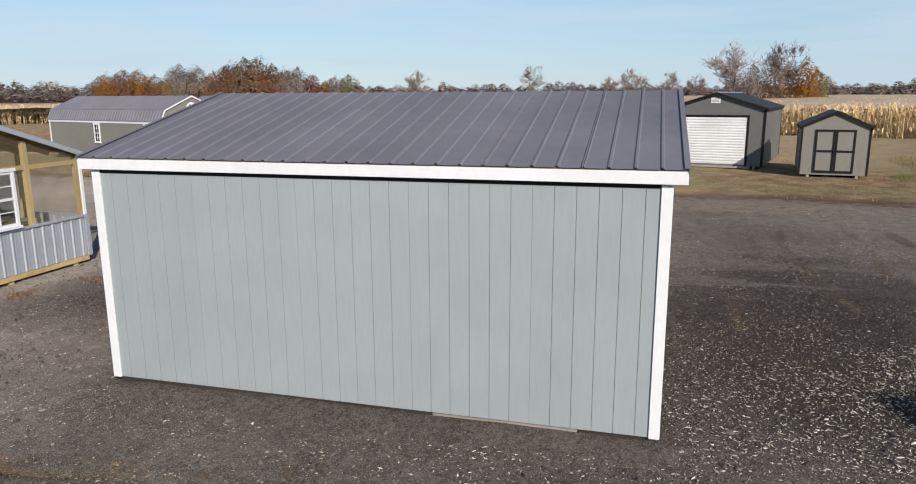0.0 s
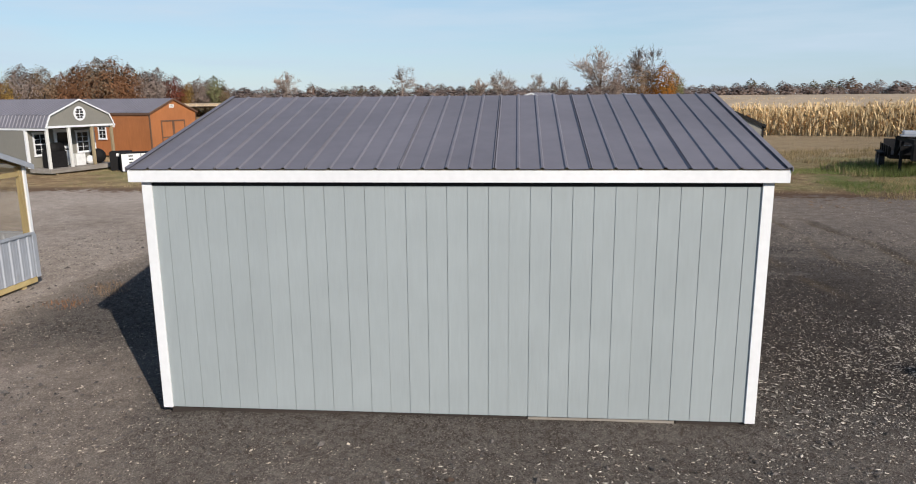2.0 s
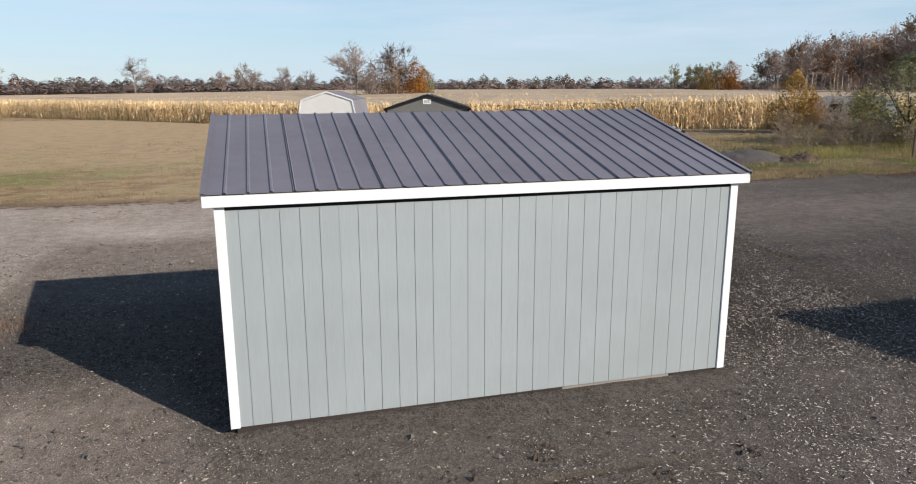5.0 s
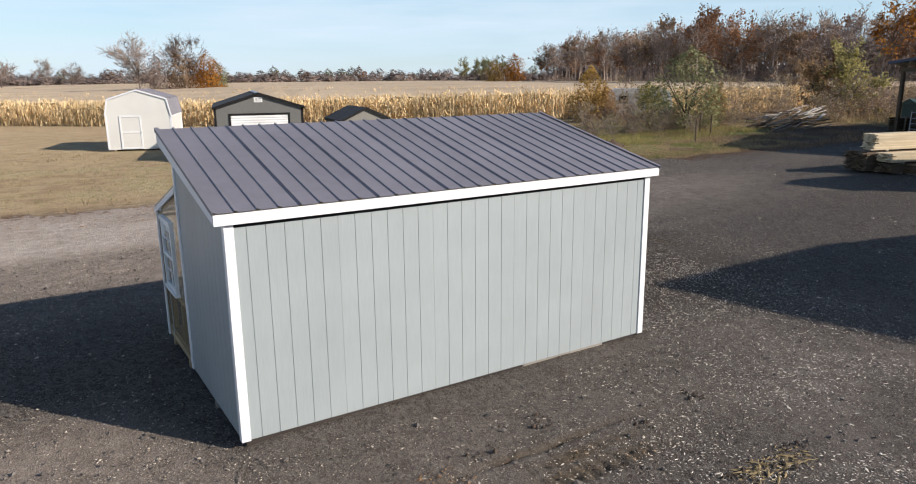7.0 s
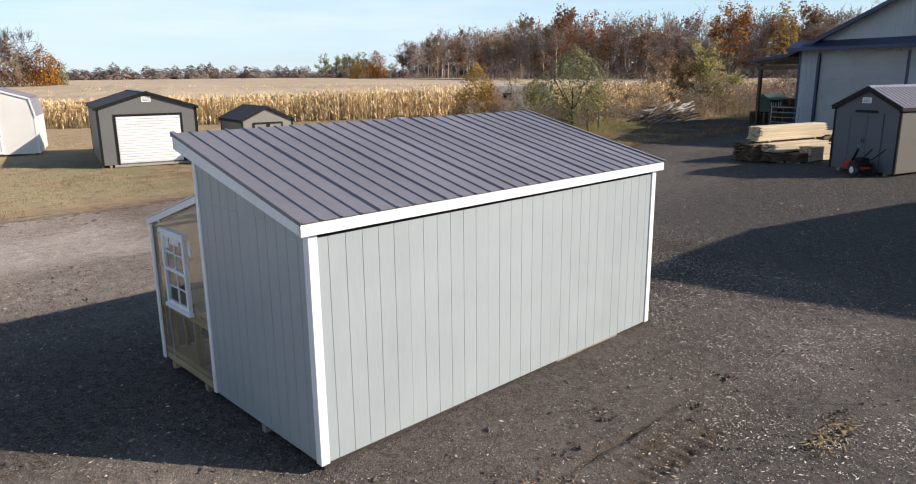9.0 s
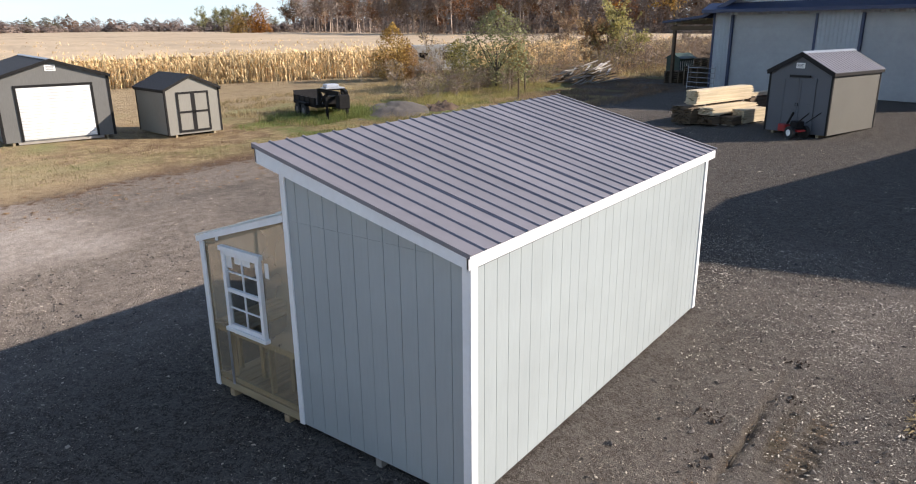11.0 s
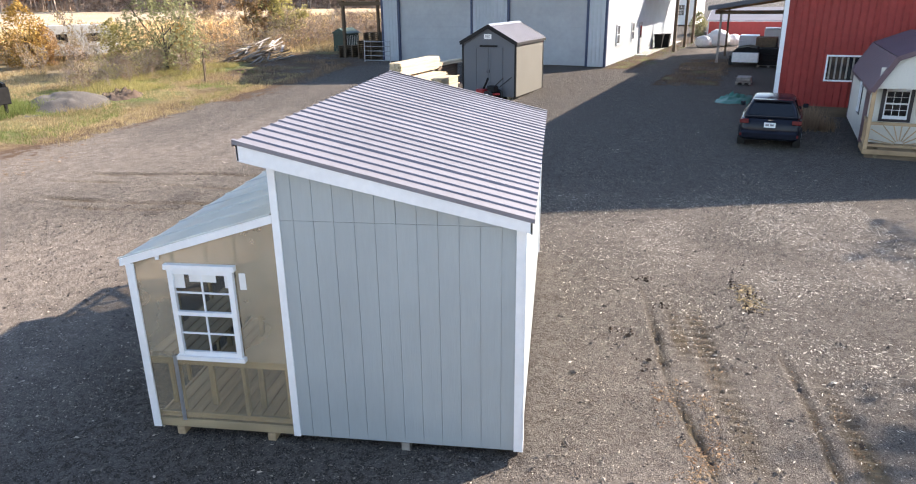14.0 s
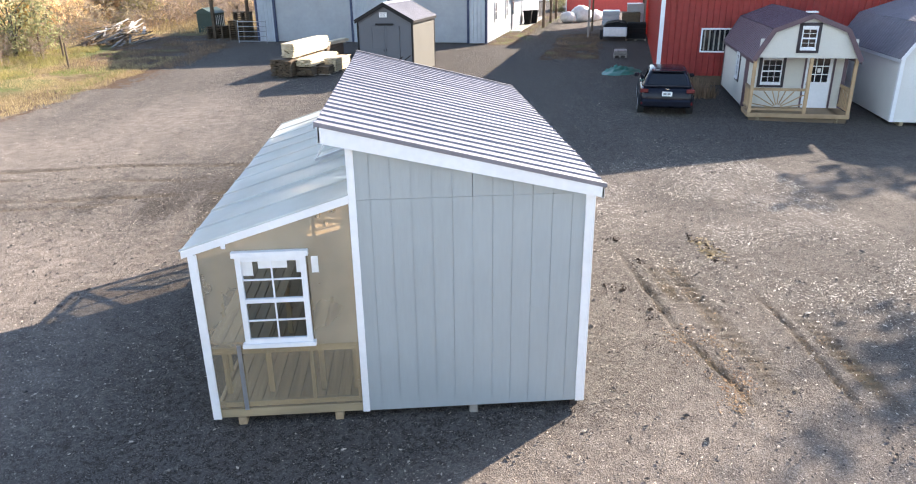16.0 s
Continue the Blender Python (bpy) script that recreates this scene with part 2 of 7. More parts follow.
L_RUSSET = leafy("russet leaves", (0.33, 0.165, 0.085), (0.24, 0.125, 0.07))
L_TAN = leafy("tan leaves", (0.46, 0.30, 0.16), (0.36, 0.21, 0.10))
L_TWIG = leafy("fine twig sprays", (0.36, 0.29, 0.25), (0.28, 0.215, 0.185))
L_BROWN = leafy("brown leaves", (0.33, 0.225, 0.145), (0.24, 0.165, 0.11))
L_ORANGE = leafy("orange leaves", (0.42, 0.19, 0.035), (0.32, 0.13, 0.03))
L_GOLD = leafy("gold leaves", (0.45, 0.29, 0.085), (0.32, 0.20, 0.07))
L_GREEN = leafy("grey-green leaves", (0.30, 0.29, 0.15), (0.21, 0.21, 0.10))
L_RED = leafy("dark red leaves", (0.26, 0.075, 0.045), (0.16, 0.05, 0.035))
L_OLIVE = leafy("yellow-green leaves", (0.42, 0.37, 0.15), (0.31, 0.27, 0.11))
STRAW = leafy("dry grass", (0.46, 0.36, 0.20), (0.34, 0.26, 0.14))
# skid timber darkened to stand in for the shadow gap below the siding
GAP_SHADE_SKID = mat("skid timber darkened as gap shade", (0.05, 0.038, 0.032), (0.03, 0.023, 0.02), 5, 0.85, bump=0.3, big=0.2, stretch=(0.15, 3, 3))
DARKWOOD = mat("dark weathered lumber", (0.13, 0.09, 0.055), (0.08, 0.055, 0.035), 5, 0.8, bump=0.3, bscale=30, big=0.2, stretch=(0.15, 3, 3), vary=0.25)
WEED = leafy("green weeds", (0.23, 0.26, 0.09), (0.16, 0.20, 0.065))
CORN = mat("dry corn", (0.82, 0.63, 0.37), (0.68, 0.48, 0.25), 1.0, 0.85, big=0.2, bigscale=0.15, island=0.35, spec=0.2)
CORNTOP = mat("dry corn canopy", (0.54, 0.415, 0.285), (0.43, 0.325, 0.215), 1.4, 0.9, bump=1.0, bscale=3, big=0.15, bigscale=0.05, stretch=(1, 1, 0.3), spec=0.2)


# ---- geometry helpers ----
def box(bm, a, b, bev=0.0):
    """An upright box from corner a to corner b."""
    lo, hi = [min(p, q) for p, q in zip(a, b)], [max(p, q) for p, q in zip(a, b)]
    v = [bm.verts.new((x, y, z)) for x in (lo[0], hi[0]) for y in (lo[1], hi[1]) for z in (lo[2], hi[2])]
    f = [bm.faces.new([v[i] for i in q]) for q in ((0, 1, 3, 2), (4, 6, 7, 5), (0, 4, 5, 1), (2, 3, 7, 6), (0, 2, 6, 4), (1, 5, 7, 3))]
    if bev:
        bmesh.ops.bevel(bm, geom=list({e for q in f for e in q.edges}), offset=bev, segments=1, affect="EDGES")


def prism(bm, pts, axis, a, b):
    """A flat outline, swept along an axis from a to b. Outline pairs fill the other two axes in order."""
    def at(p, s):
        q = list(p)
        q.insert(axis, s)
        return bm.verts.new(q)
    lo, hi = [at(p, a) for p in pts], [at(p, b) for p in pts]
    bm.faces.new(lo), bm.faces.new(hi[::-1])
    for i in range(len(pts)):
        j = (i + 1) % len(pts)
        bm.faces.new((lo[i], hi[i], hi[j], lo[j]))
    bmesh.ops.recalc_face_normals(bm, faces=bm.faces[:])


def beam(bm, p, q, w, h=None):
    """A square bar from p to q."""
    p, q, h = Vector(p), Vector(q), h or w
    d = (q - p).normalized()
    s = d.cross(Vector((0, 0, 1)))
    s = s.normalized() if s.length > 1e-3 else Vector((1, 0, 0))
    t = s.cross(d)
    v = [bm.verts.new(e + s * (i * w / 2) + t * (j * h / 2)) for e in (p, q) for i, j in ((-1, -1), (1, -1), (1, 1), (-1, 1))]
    for f in ((0, 1, 2, 3), (7, 6, 5, 4), (0, 4, 5, 1), (1, 5, 6, 2), (2, 6, 7, 3), (3, 7, 4, 0)):
        bm.faces.new([v[i] for i in f])
    bmesh.ops.recalc_face_normals(bm, faces=bm.faces[:])


def tube(bm, p, q, r, r2=None, n=10):
    p, q = Vector(p), Vector(q)
    m = Matrix.Translation((p + q) / 2) @ (q - p).to_track_quat("Z", "Y").to_matrix().to_4x4()
    bmesh.ops.create_cone(bm, cap_ends=True, segments=n, radius1=r, radius2=r if r2 is None else r2, depth=(q - p).length, matrix=m)


def mesh_of(name, bm, material, smooth=False):
    me = bpy.data.meshes.new(name)
    bm.to_mesh(me)
    bm.free()
    for m in (material if isinstance(material, (list, tuple)) else [material]):
        me.materials.append(m)
    if smooth:
        me.polygons.foreach_set("use_smooth", [True] * len(me.polygons))
    return me


def part(name, bm, material, parent=None, label="", smooth=False):
    ob = new(name, mesh_of(name, bm, material, smooth))
    ob.parent = parent
    return tagged(ob, label)


def bpart(name, parent, material, *boxes, bev=0.0, label=""):
    bm = bmesh.new()
    for a, b in boxes:
        box(bm, a, b, bev)
    return part(name, bm, material, parent, label)


def thing(name, label, category, loc=(0, 0, 0), rz=0.0, group="", kind=""):
    ob = new(name)
    ob.empty_display_size = 0.2
    ob.matrix_basis = pose(*loc, 0, 0, rz)
    return tagged(ob, label, category, group, kind)


def ribbed(bm, u0, u1, place, span, pitch=0.2286, first=0.0, top=0.022, base=0.062, high=0.020, minor=True):
    """Rib-rolled sheet. place(u, v, n) gives the point; span(u) gives the two ends of v at u."""
    prof, u = [(u0, 0.0)], u0 + first
    while u <= u1 + 1e-6:
        for du, n in ((-base / 2, 0), (-top / 2, high), (top / 2, high), (base / 2, 0)):
            if u0 < u + du < u1:
                prof.append((u + du, n))
        if minor:
            for k in (1, 2):
                m = u + pitch * k / 3
                for du, n in ((-0.012, 0), (0, 0.003), (0.012, 0)):
                    if u0 < m + du < u1:
                        prof.append((m + du, n))
        u += pitch
    prof.append((u1, 0.0))
    rows = []
    for u, n in prof:
        a, b = span(u)
        rows.append((bm.verts.new(place(u, a, n)), bm.verts.new(place(u, b, n))))
    for (a, b), (c, d) in zip(rows, rows[1:]):
        bm.faces.new((a, c, d, b))


def raw(name, verts, faces, material, mids=None, parent=None):
    me = bpy.data.meshes.new(name)
    me.from_pydata(verts if isinstance(verts, list) else verts.tolist(), [], faces if isinstance(faces, list) else faces.tolist())
    for m in (material if isinstance(material, (list, tuple)) else [material]):
        me.materials.append(m)
    if mids is not None:
        me.polygons.foreach_set("material_index", mids)
    ob = new(name, me)
    ob.parent = parent
    return ob


def rise(x, y):
    """Height of the ground: level round the shed, climbing gently to the east."""
    u = min(1.0, max(0.0, (x - 14.0) / 24.0))
    return 0.62 * u


# ---- ground ----
def steps(*spans):
    out = []
    for a, b, s in spans:
        out += list(np.arange(a, b - 1e-6, s))
    return out


gx = np.array([-2600, -900, -400, -200, -120, -80, -50, *steps((-34, -8, 0.6), (-8, -2.6, 0.11), (-2.6, 5.2, 0.05), (5.2, 12, 0.11), (12, 46, 0.4), (46, 80, 2.0)), 80, 110, 160, 260, 500, 1000, 2600])
gy = np.array([-2600, -900, -300, -120, -60, -35, *steps((-24, -8, 0.6), (-8, -4.4, 0.11), (-4.4, -1.5, 0.05), (-1.5, 1, 0.11), (1, 13.5, 0.16), (13.5, 50, 0.45), (50, 90, 2.0)), 90, 120, 180, 300, 600, 1200, 2600])


# centre line at x > 2.4, bend towards the west, x from, x to, half width, depth, tyre lugs
RUTS = ((-1.74, -0.055, -0.5, 5.0, 0.050, 0.066, False), (-2.39, -0.01, -0.3, 4.7, 0.15, 0.040, True), (-3.34, 0.045, -0.7, 2.9, 0.052, 0.066, False), (-3.62, 0.02, -0.6, 2.4, 0.13, 0.036, True), (-2.08, -0.02, 2.0, 4.9, 0.11, 0.022, True))


def ruts(x, y):
    """Shallow wheel ruts beside the shed: depth below the yard, and a mask for their litter and darkened bottoms."""
    z, litter = 0.0, 0.0
    for y0, bend, x0, x1, wide, deep, lugs in RUTS:
        mid_y = y0 + bend * max(0.0, 2.4 - x) ** 1.5 + 0.05 * noise.noise((x * 0.7, y0, 0.3)) + 0.025 * noise.noise((x * 7, y * 3, y0))
        d = abs(y - mid_y)
        fade = min(1.0, max(0.0, (x1 - x) / 1.2)) * min(1.0, max(0.0, (x - x0) / 0.9)) * min(1.0, max(0.4, 0.85 + 0.7 * noise.noise((x * 0.9, y0, 6.0))))
        if d < wide * 2.4 and fade > 0:
            g = math.exp(-(d / wide) ** (4 if lugs else 2))
            tread = 0.5 + 0.6 * math.sin(x * 33 + 12 * d + 2 * noise.noise((x * 1.3, y0, 5.0))) if lugs else 0.8 + 0.5 * noise.noise((x * 5, y0, 2.0))
            z -= deep * g * fade * tread
            z += 0.5 * deep * g * fade * noise.noise((x * 11, y * 11, 3.0))
            z += 0.4 * deep * math.exp(-((d - wide * 1.5) / (wide * 0.5)) ** 2) * fade * (0.7 + noise.noise((x * 4, y * 4, 9.0)))
            litter = max(litter, g * fade * (0.55 + 0.5 * noise.noise((x * 2.2, y0 * 3, 1.7)) + 0.5 * min(1.0, max(0.0, (1.6 - x) / 1.5))))
    for x0, y0, y1, wide, deep in ((7.35, 2.6, 6.5, 0.11, 0.06), (9.1, 4.5, 13.0, 0.11, 0.055), (11.5, 3.0, 13.5, 0.11, 0.06), (10.3, 6.5, 13.6, 0.07, 0.04), (8.2, 7.5, 13.0, 0.07, 0.04), (10.0, -1.0, 5.0, 0.08, 0.03), (8.2, -5.0, 1.0, 0.10, 0.035)):
        d = abs(x - x0 - 0.5 * noise.noise((x0, y * 0.25, 0.7)) - 0.012 * (y - 8) ** 2)
        fade = min(1.0, max(0.0, (y1 - y) / 1.5)) * min(1.0, max(0.0, (y - y0) / 1.5)) * min(1.0, max(0.0, 0.7 + 1.6 * noise.noise((x0, y * 0.8, 4.0))))
        if d < wide * 2.5 and fade > 0:
            z -= deep * math.exp(-(d / wide) ** 2) * fade
            z += 0.5 * deep * math.exp(-((d - wide * 1.6) / (wide * 0.5)) ** 2) * fade
            litter = max(litter, 0.8 * fade * math.exp(-(d / wide) ** 2)) if y > 4 else litter
    return z, litter


gverts, gcov = [], []
for y in gy:
    for x in gx:
        near = -34 < x < 80 and -24 < y < 90
        z, cover, green, pale, litter = rise(x, y), 0.0, 0.0, 0.0, 0.0
        n1 = noise.noise((x * 0.13, y * 0.13, 0.0))
        n2 = noise.noise((x * 0.6, y * 0.6, 4.0))
        edge = 16.9 - 0.12 * max(0, x - 8) - 0.05 * min(0, x) + 0.7 * n1 + 0.35 * n2
        if x > 24:
            edge = max(12.2, 13.9 - 0.14 * (x - 24)) + 0.9 * n1 + 0.6 * n2
        cover = min(1.0, max(0.0, (y - edge) / 3.4 + 0.45))
        if 29 < x < 46 and y < 19:
            cover = min(cover, 0.62 + 0.35 * n2 + 0.2 * n1)
        inner = min(1.0, max(0.0, (y - edge - 1.2) / 3.0))
        green = inner * min(1.0, max(0.0, 0.02 + 1.7 * n1 + 1.1 * n2))
        if x > 16 and y < 30:
            green = min(1.0, green * 1.5 + (0.30 if x < 21 else 0.04) * inner)
        if y > 32:
            green *= max(0.0, 1 - (y - 32) / 10)
        du, dv = 0.956 * (x - 36) - 0.292 * (y + 2.95), 0.292 * (x - 36) + 0.956 * (y + 2.95)
        if -2.0 < du < 30 and -2.6 < dv < -0.02:
            k = min(1.0, (dv + 2.6) / 1.2) * min(1.0, (du + 2.0) / 2)
            cover, green = max(cover, k * (0.7 + 0.5 * n2)), max(green, k * (0.5 + n2))
        if 29 < x < 41 and abs(y + 6.9 + 0.32 * (x - 31)) < 1.6:
            cover, green = max(cover, 0.62 + 0.5 * n2), max(green, 0.25 + n2)
        pale = min(1.0, max(0.0, 1 - abs(y - (edge - 2.2)) / 2.6)) * (0.40 + 0.5 * n1) if x < 30 else 0.0
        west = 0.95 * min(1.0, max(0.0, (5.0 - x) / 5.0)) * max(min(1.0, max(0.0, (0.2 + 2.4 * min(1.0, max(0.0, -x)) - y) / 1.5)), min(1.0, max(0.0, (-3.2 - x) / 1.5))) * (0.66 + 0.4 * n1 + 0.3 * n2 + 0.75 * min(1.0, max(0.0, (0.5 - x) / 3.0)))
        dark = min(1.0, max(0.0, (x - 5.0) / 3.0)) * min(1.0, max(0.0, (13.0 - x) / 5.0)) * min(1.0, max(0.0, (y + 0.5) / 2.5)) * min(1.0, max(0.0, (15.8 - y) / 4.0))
        north = 1.4 * (1 - 0.55 * dark) * min(1.0, max(0.0, (y - 4.5) / 5.0)) * min(1.0, max(0.0, (26.0 - x) / 10.0)) * (0.72 + 0.5 * n1 + 0.25 * n2)
        streak = 0.28 * noise.noise((x * 0.10 + 0.03 * y, y * 1.3, 12.0))
        lane = 1.5 * min(1.0, max(0.0, (7.0 - x) / 5.0)) * min(1.0, max(0.0, (y - 8.5) / 3.5)) * (0.95 + 0.3 * n1 + 0.2 * n2)
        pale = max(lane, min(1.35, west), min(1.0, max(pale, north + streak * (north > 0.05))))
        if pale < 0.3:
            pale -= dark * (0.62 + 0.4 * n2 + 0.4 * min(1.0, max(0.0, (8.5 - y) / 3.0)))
            # paler south-east tone, faded out where the barn's shadow begins to keep that dark
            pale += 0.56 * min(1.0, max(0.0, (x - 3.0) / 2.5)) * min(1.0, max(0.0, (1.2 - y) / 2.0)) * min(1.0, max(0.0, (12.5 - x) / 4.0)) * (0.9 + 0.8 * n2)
        if du > 6 and -8.5 < dv < -3.2:
            pale = max(pale, min(1.0, (du - 6) / 5) * (0.8 + 0.4 * n2))
        if near:
            z += 0.02 * n1 + 0.012 * n2
            if -8 < x < 13 and y < 13.5:
                dz, litter = ruts(x, y)
                z += dz + 0.006 * noise.noise((x * 2.5, y * 2.5, 2.0))
            elif 9 < y < 16 and abs(x) < 30:
                z -= 0.02 * max(0, noise.noise((x * 0.12, y * 1.7, 6.0)))
            if -0.1 < x < 6.2 and -0.9 < y < 0.6:
                z += 0.05 * math.exp(-((y + 0.02) / 0.28) ** 2) * min(1.0, max(0.0, (x + 0.1) / 0.5))
            if cover > 0.6:
                litter = min(1.0, max(0.0, (10.0 - x) / 7.0)) * min(1.0, max(0.15, (x + 9.0) / 6.0)) * (0.75 + 0.8 * n1 + 0.5 * n2)
            if cover > 0.6 and x < 40:
                litter = max(litter, min(0.9, max(0.0, (y - 26 - 2.5 * n1) / 5.0)))
            if cover > 0.3:
                z += 0.03 * noise.noise((x * 1.1, y * 1.1, 7.0)) + 0.02
        gverts.append((x, y, z))
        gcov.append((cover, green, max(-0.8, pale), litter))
nx, ny = len(gx), len(gy)
gi = np.arange(nx * ny).reshape(ny, nx)
gfaces = np.stack([gi[:-1, :-1], gi[:-1, 1:], gi[1:, 1:], gi[1:, :-1]], -1).reshape(-1, 4)


def ground_material():
    m = bpy.data.materials.new("yard ground")
    m.use_nodes = True
    n, l = m.node_tree.nodes, m.node_tree.links
    p = n["Principled BSDF"]
    p.inputs["Roughness"].default_value, p.inputs["Specular IOR Level"].default_value = 0.95, 0.15
    p.inputs["Diffuse Roughness"].default_value = 0.5
    at, pos = n.new("ShaderNodeAttribute"), n.new("ShaderNodeNewGeometry")
    at.attribute_name = "cover"
    sep = n.new("ShaderNodeSeparateColor")
    l.new(at.outputs["Color"], sep.inputs[0])

    def tex(kind, scale, detail=4, **kw):
        t = n.new(kind)
        t.inputs["Scale"].default_value = scale
        if "Detail" in t.inputs:
            t.inputs["Detail"].default_value = detail
        l.new(pos.outputs["Position"], t.inputs["Vector"])
        return t

    def rng(src, a, b, c=0.0, d=1.0):
        r = n.new("ShaderNodeMapRange")
        for i, v in enumerate((a, b, c, d)):
            r.inputs[i + 1].default_value = v
        l.new(src, r.inputs[0])
        return r.outputs[0]

    def mixc(f, a, b, how="MIX"):
        x = n.new("ShaderNodeMixRGB")
        x.blend_type = how
        for sock, v in zip(("Fac", "Color1", "Color2"), (f, a, b)):
            if isinstance(v, (int, float)):
                x.inputs[sock].default_value = v
            elif isinstance(v, tuple):
                x.inputs[sock].default_value = (*v, 1)
            else:
                l.new(v, x.inputs[sock])
        return x.outputs["Color"]

    def math_(op, a, b):
        x = n.new("ShaderNodeMath")
        x.operation, x.use_clamp = op, op != "MULTIPLY"
        for i, v in enumerate((a, b)):
            if isinstance(v, (int, float)):
                x.inputs[i].default_value = v
            else:
                l.new(v, x.inputs[i])
        return x.outputs[0]

    fine, mid, slow = tex("ShaderNodeTexNoise", 60).outputs["Fac"], tex("ShaderNodeTexNoise", 3.5, 6).outputs["Fac"], tex("ShaderNodeTexNoise", 0.35, 5).outputs["Fac"]
    patch = tex("ShaderNodeTexNoise", 0.9, 6).outputs["Fac"]
    vor = tex("ShaderNodeTexVoronoi", 62)
    vsep = n.new("ShaderNodeSeparateColor")
    l.new(vor.outputs["Color"], vsep.inputs[0])
    vor2 = tex("ShaderNodeTexVoronoi", 17)
    vsep2 = n.new("ShaderNodeSeparateColor")
    l.new(vor2.outputs["Color"], vsep2.inputs[0])
    vor3 = tex("ShaderNodeTexVoronoi", 120)
    vsep3 = n.new("ShaderNodeSeparateColor")
    l.new(vor3.outputs["Color"], vsep3.inputs[0])
    gravel = mixc(rng(fine, 0.3, 0.7), (0.068, 0.044, 0.032), (0.196, 0.132, 0.097))
    gravel = mixc(rng(slow, 0.35, 0.65), gravel, mixc(0.45, gravel, (0.074, 0.054, 0.045)))
    gravel = mixc(math_("MULTIPLY", rng(mid, 0.50, 0.68), 0.25), gravel, (0.022, 0.016, 0.013))
    gravel = mixc(math_("MULTIPLY", rng(vsep.outputs[0], 0.84, 0.92), rng(mid, 0.38, 0.62, 0.3, 1.0)), gravel, (0.28, 0.252, 0.222))
    gravel = mixc(math_("MULTIPLY", rng(vsep3.outputs[0], 0.80, 0.86), 0.85), gravel, (0.30, 0.272, 0.242))
    gravel = mixc(math_("MULTIPLY", rng(vsep3.outputs[1], 0.72, 0.80), 0.8), gravel, (0.020, 0.016, 0.014))
    gravel = mixc(math_("MULTIPLY", rng(vsep2.outputs[1], 0.965, 0.98), 0.5), gravel, (0.22, 0.20, 0.175))
    pale = mixc(rng(mid, 0.3, 0.7), (0.208, 0.171, 0.143), (0.35, 0.298, 0.252))
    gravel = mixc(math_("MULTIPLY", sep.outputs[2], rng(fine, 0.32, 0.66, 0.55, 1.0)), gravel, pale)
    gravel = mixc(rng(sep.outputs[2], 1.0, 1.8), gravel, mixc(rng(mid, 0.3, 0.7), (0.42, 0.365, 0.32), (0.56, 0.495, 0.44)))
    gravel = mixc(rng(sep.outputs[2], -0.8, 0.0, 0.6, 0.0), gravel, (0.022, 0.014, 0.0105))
    gravel = mixc(math_("MULTIPLY", rng(vsep.outputs[1], 0.72, 0.95), 0.4), gravel, (0.030, 0.021, 0.017))
    # darkens the rut bottoms: bare soil, plus shade painted into the cracks
    gravel = mixc(math_("MULTIPLY", at.outputs["Alpha"], 0.9), gravel, (0.038, 0.025, 0.018))
    leafc = mixc(rng(vsep2.outputs[2], 0.3, 0.7), (0.17, 0.095, 0.05), (0.30, 0.24, 0.15))
    gravel = mixc(math_("MULTIPLY", at.outputs["Alpha"], rng(vsep2.outputs[0], 0.45, 0.7, 0.0, 0.40)), gravel, leafc)
    straw = mixc(rng(mid, 0.35, 0.65), (0.32, 0.235, 0.13), (0.175, 0.115, 0.062))
    straw = mixc(math_("MULTIPLY", rng(patch, 0.46, 0.58), 0.8), straw, (0.125, 0.070, 0.038))
    straw = mixc(math_("MULTIPLY", rng(fine, 0.45, 0.7), 0.4), straw, (0.48, 0.385, 0.25))
    grass = mixc(rng(fine, 0.35, 0.65), (0.085, 0.115, 0.035), (0.18, 0.20, 0.07))
    field = mixc(math_("MULTIPLY", sep.outputs[1], rng(mid, 0.3, 0.55, 0.4, 1.0)), straw, grass)
    soil = mixc(rng(fine, 0.3, 0.7), (0.075, 0.044, 0.028), (0.15, 0.096, 0.06))
    field = mixc(rng(sep.outputs[0], 0.72, 0.98), soil, field)
    field = mixc(math_("MULTIPLY", at.outputs["Alpha"], rng(mid, 0.3, 0.6, 0.25, 0.75)), field, (0.40, 0.31, 0.195))
    ragged = n.new("ShaderNodeMath")
    ragged.operation = "ADD"
    l.new(sep.outputs[0], ragged.inputs[0])
    l.new(rng(mid, 0.3, 0.7, -0.25, 0.25), ragged.inputs[1])
    col = mixc(rng(ragged.outputs[0], 0.4, 0.62), gravel, field)
    l.new(col, p.inputs["Base Color"])
    b1, b2 = n.new("ShaderNodeBump"), n.new("ShaderNodeBump")
    b1.inputs["Distance"].default_value = 0.02
    l.new(rng(sep.outputs[2], 0.1, 0.9, 0.95, 0.65), b1.inputs["Strength"])
    b2.inputs["Strength"].default_value, b2.inputs["Distance"].default_value = 0.7, 0.05
    l.new(vor.outputs["Distance"], b1.inputs["Height"])
    l.new(mid, b2.inputs["Height"])
    l.new(b2.outputs["Normal"], b1.inputs["Normal"])
    l.new(b1.outputs["Normal"], p.inputs["Normal"])
    return m


GROUND = ground_material()
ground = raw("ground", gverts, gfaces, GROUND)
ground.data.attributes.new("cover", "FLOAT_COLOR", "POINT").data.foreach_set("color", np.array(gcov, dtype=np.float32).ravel())
